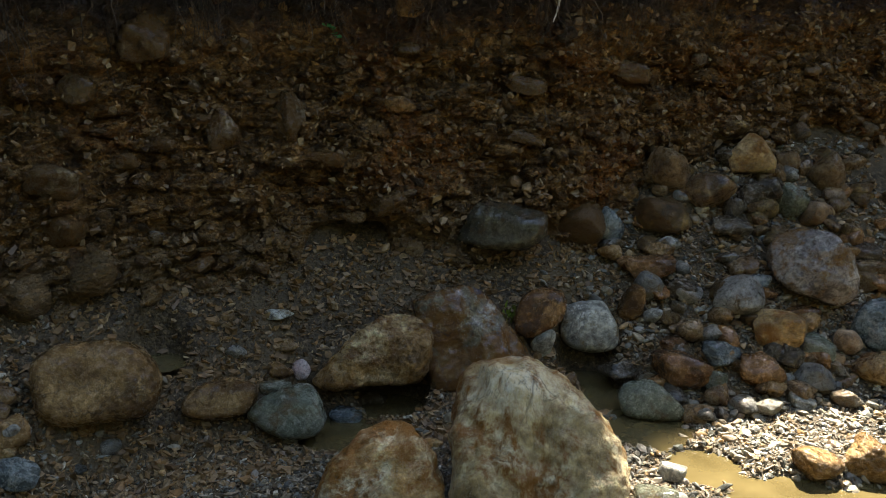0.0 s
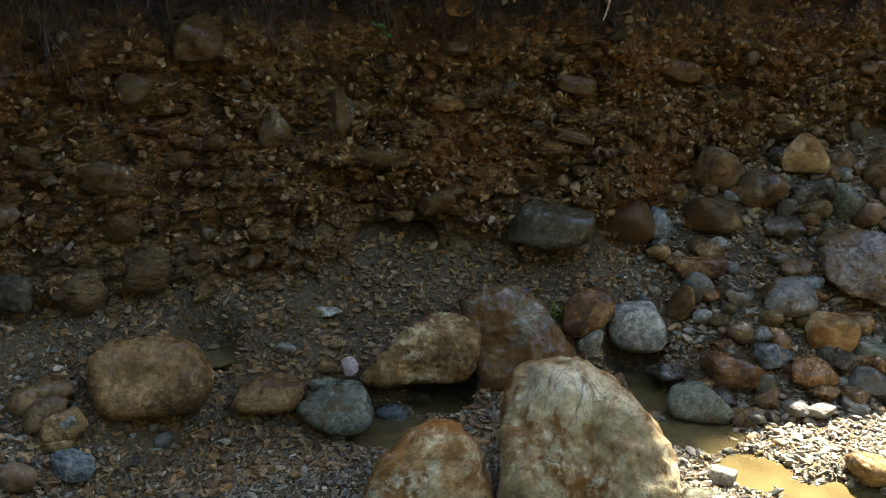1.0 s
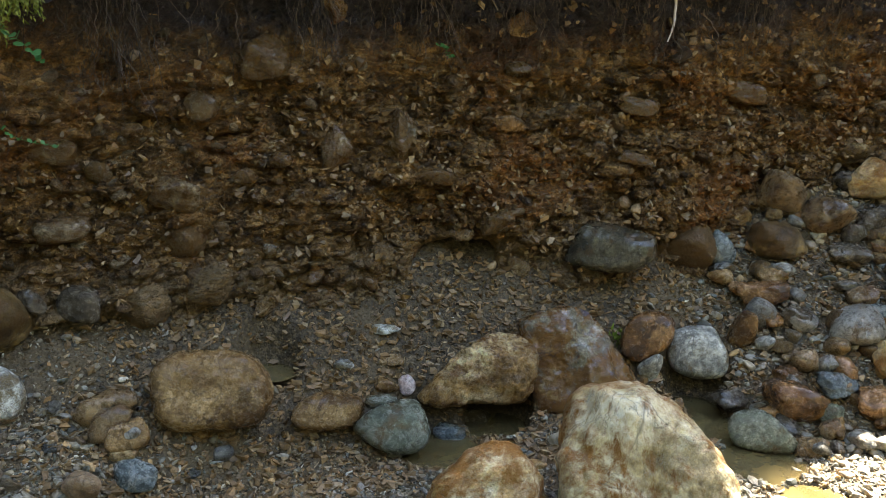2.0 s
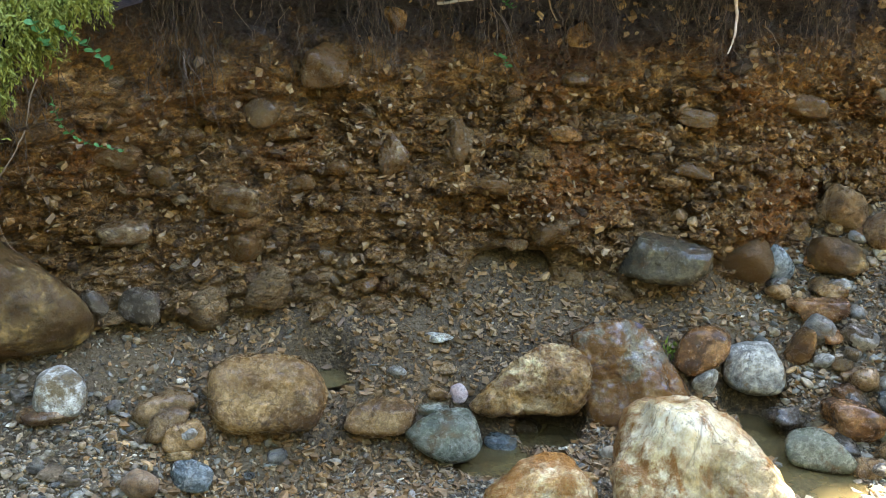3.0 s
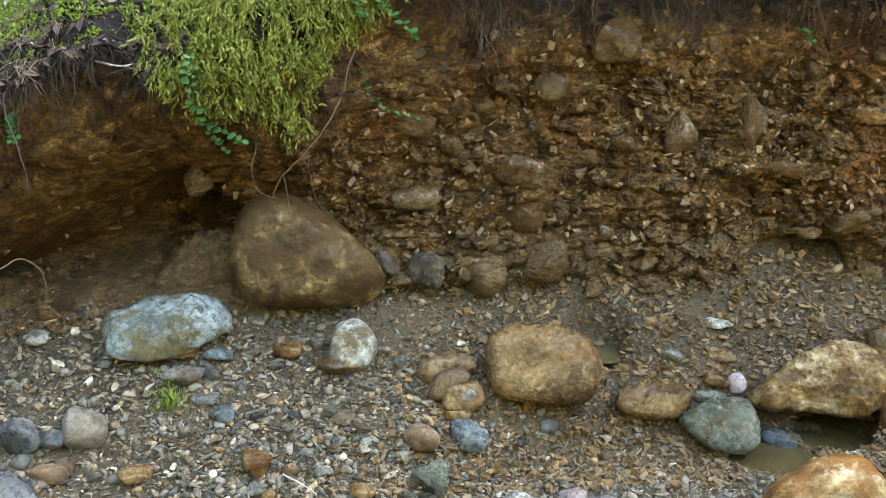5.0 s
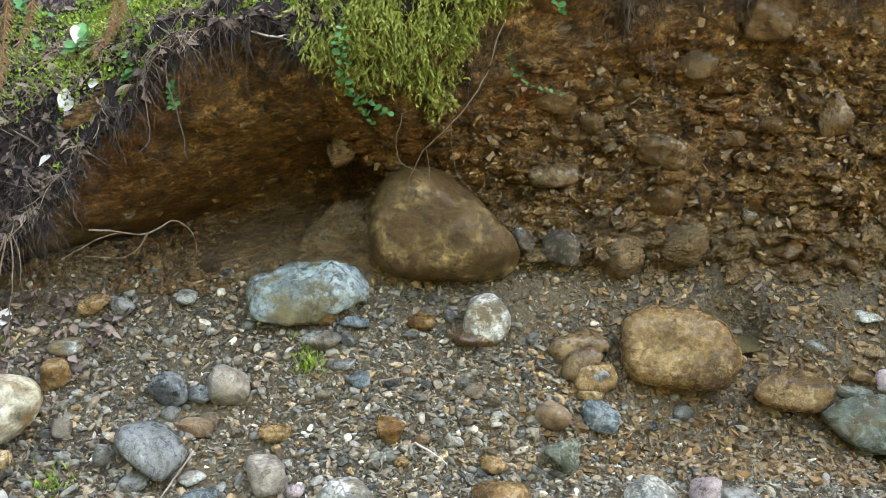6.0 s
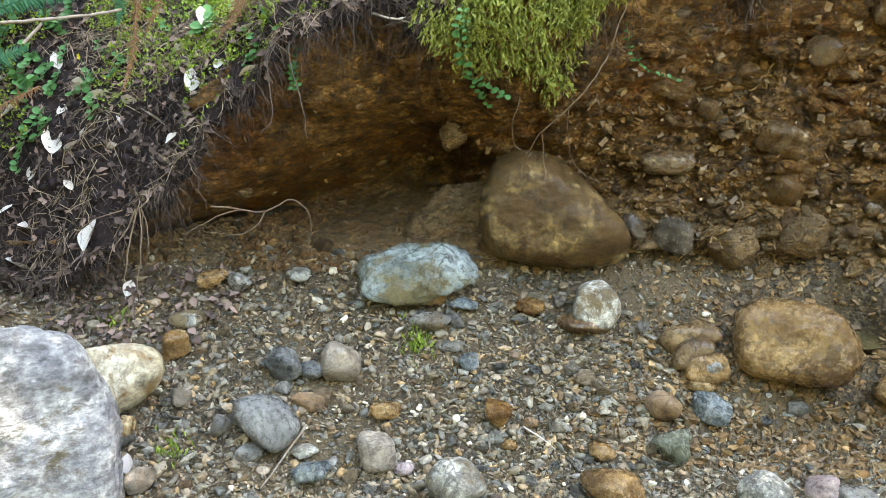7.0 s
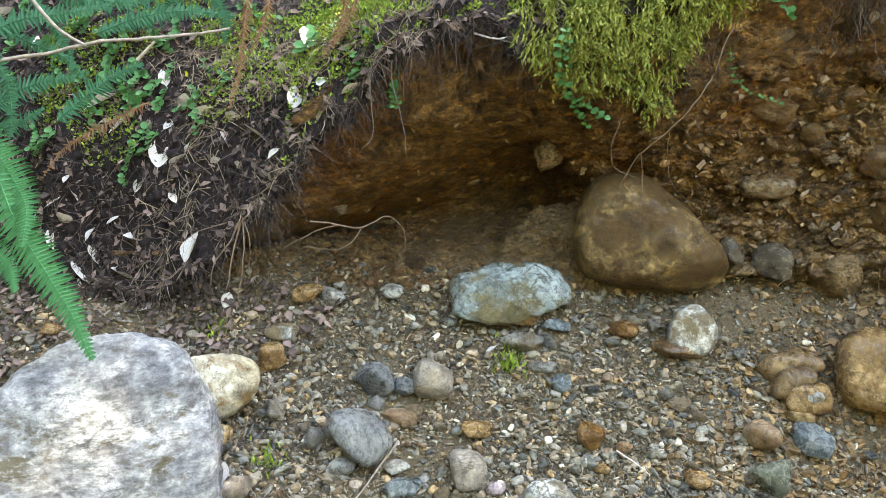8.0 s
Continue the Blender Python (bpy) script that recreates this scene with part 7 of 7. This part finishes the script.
verts, tris = stamp(scatter(16500, 1.25, 0.011, 0.042, 2.0, (0, 10), 13, bar, 0.14), PEBBLES)
tagged(soup("gravel", verts, tris, GRAVEL, False), "mixed grey, tan and cream river gravel", "gravel", kind="stuff")
verts, tris = stamp(scatter(46000, 1.2, 0.007, 0.021, 1.5, (10, 14), 12, strewn), PEBBLES)
tagged(soup("fine_gravel", verts, tris, GRAVEL, False), "fine mixed river gravel between the stones", "gravel", kind="stuff")


def bank_chips(count, small, large, power, forms, seed, sunk=0.02):
    rng = np.random.default_rng(seed)
    out = []
    while len(out) < count:
        x = rng.uniform(-2.75, 2.2)
        z = rng.uniform(0.15, top_z(x) - 0.05)
        h = (z - 0.2) / (top_z(x) - 0.2)
        if rng.random() > 1.1 - 1.0 * ease(0.40, 0.85, h) * (1.0 if x < -0.9 else 0.8):
            continue
        if rng.random() < 0.75 * ease(-1.7, -1.95, x) or (abs(x + 0.36) < 0.17 and 0.40 < z < 0.57):
            continue
        s = small + (large - small) * rng.random() ** power
        p = face_point(x, z)
        m = any_turn(rng) * 0.6 + turn_z(rng.normal() * 0.5 + 0.35) * 0.5
        m = m @ np.diag([s, s * rng.uniform(0.6, 0.95), s * rng.uniform(0.45, 0.85)])
        out.append((np.array([p[0], p[1] + s * sunk, p[2]]), m, rng.integers(*forms)))
    return out


FLAKES = [splinter(700 + k) for k in range(10)] + [stone_form(2, ("facet", "boxy")[k % 2], 720 + k) for k in range(6)]
verts, tris = stamp(bank_chips(15000, 0.008, 0.038, 2.0, (0, 10), 21), FLAKES)
tagged(soup("bank_gravel", verts, tris, EARTH, False), "angular brown stone chips packed in earth", "gravel", kind="stuff")

verts, tris = stamp(bank_chips(8000, 0.011, 0.040, 1.8, (0, 10), 24, -0.08), FLAKES)
tagged(soup("bank_gravel", verts, tris, CHIPS, False), "paler brown stone chips stuck in earth bank", "gravel", kind="stuff")


def single_stones(name, places, shapes, material, parent):
    """Stones that can be picked apart: each an object on a shared mesh."""
    made = {}
    for p, m, k in places:
        if k not in made:
            made[k] = bpy.data.meshes.new(name)
            made[k].from_pydata([tuple(map(float, q)) for q in shapes[k][0]], [], [tuple(map(int, q)) for q in shapes[k][1]])
            made[k].materials.append(material)
        ob = new(name, made[k])
        ob.matrix_basis = Matrix.Translation(p) @ Matrix(m.tolist()).to_4x4()
        ob.parent = parent


single_stones("stone", bank_chips(300, 0.04, 0.10, 2.0, (0, 6), 27, 0.2), [stone_form(3, ("facet", "boxy")[k % 2], 740 + k) for k in range(6)], LONECHIP, bank)
chips = bank_chips(1500, 0.022, 0.07, 2.0, (10, 16), 22, 0.1)
near = [c for c in chips if -1.7 < c[0][0] < 0.2 and c[0][2] < 1.25]
near = sorted(near, key=lambda c: -np.linalg.norm(c[1][:, 0]))[:300]
keep_ids = {id(c) for c in near}
single_stones("stone", near, FLAKES, LONECHIP, bank)
verts, tris = stamp([c for c in chips if id(c) not in keep_ids], FLAKES)
tagged(soup("bank_stones", verts, tris, CHIPS, False), "larger brown stones packed in earth bank", "gravel", kind="stuff")


def foot(x, y, rng):
    under = ease(0.12, -0.02, face_y(x) - y) * ease(-2.6, -2.4, x)
    return dry(x, y, rng) and rng.random() < max(0.6 * under, ease(-1.6, -1.2, x) * ease(1.0, 0.6, x), 0.8 * ease(0.6, 1.0, x) * ease(1.0, 0.6, face_y(x) - y))


verts, tris = stamp(scatter(15000, 0.8, 0.008, 0.040, 2.0, (0, 10), 23, foot, 0.12, 0.8), FLAKES)
tagged(soup("bank_gravel", verts, tris, CHIPS, False), "brown stone chips fallen to the bank foot", "gravel", kind="stuff")


def under_hollow(count, seed):
    """Crumbs of earth and chips on the floor under the overhang."""
    rng = np.random.default_rng(seed)
    out = []
    for k in range(count):
        x = rng.uniform(-2.85, -1.7)
        y = face_y(x) - 0.06 + rng.random() * (bank_y(x, 0.55) + 0.08 - face_y(x))
        s = 0.008 + 0.036 * rng.random() ** 2.2
        m = any_turn(rng) @ np.diag([s, s * rng.uniform(0.6, 0.95), s * rng.uniform(0.5, 0.85)])
        out.append((np.array([x, y, ground_fine(x, y) + 0.12 * s]), m, rng.integers(0, 10)))
    return out


verts, tris = stamp(under_hollow(4500, 29), FLAKES)
tagged(soup("bank_gravel", verts, tris, EARTH, False), "crumbs of brown earth under the overhang", "gravel", kind="stuff")
single_stones("pebble", lone_pebbles, PEBBLES, PEBBLE, ground)
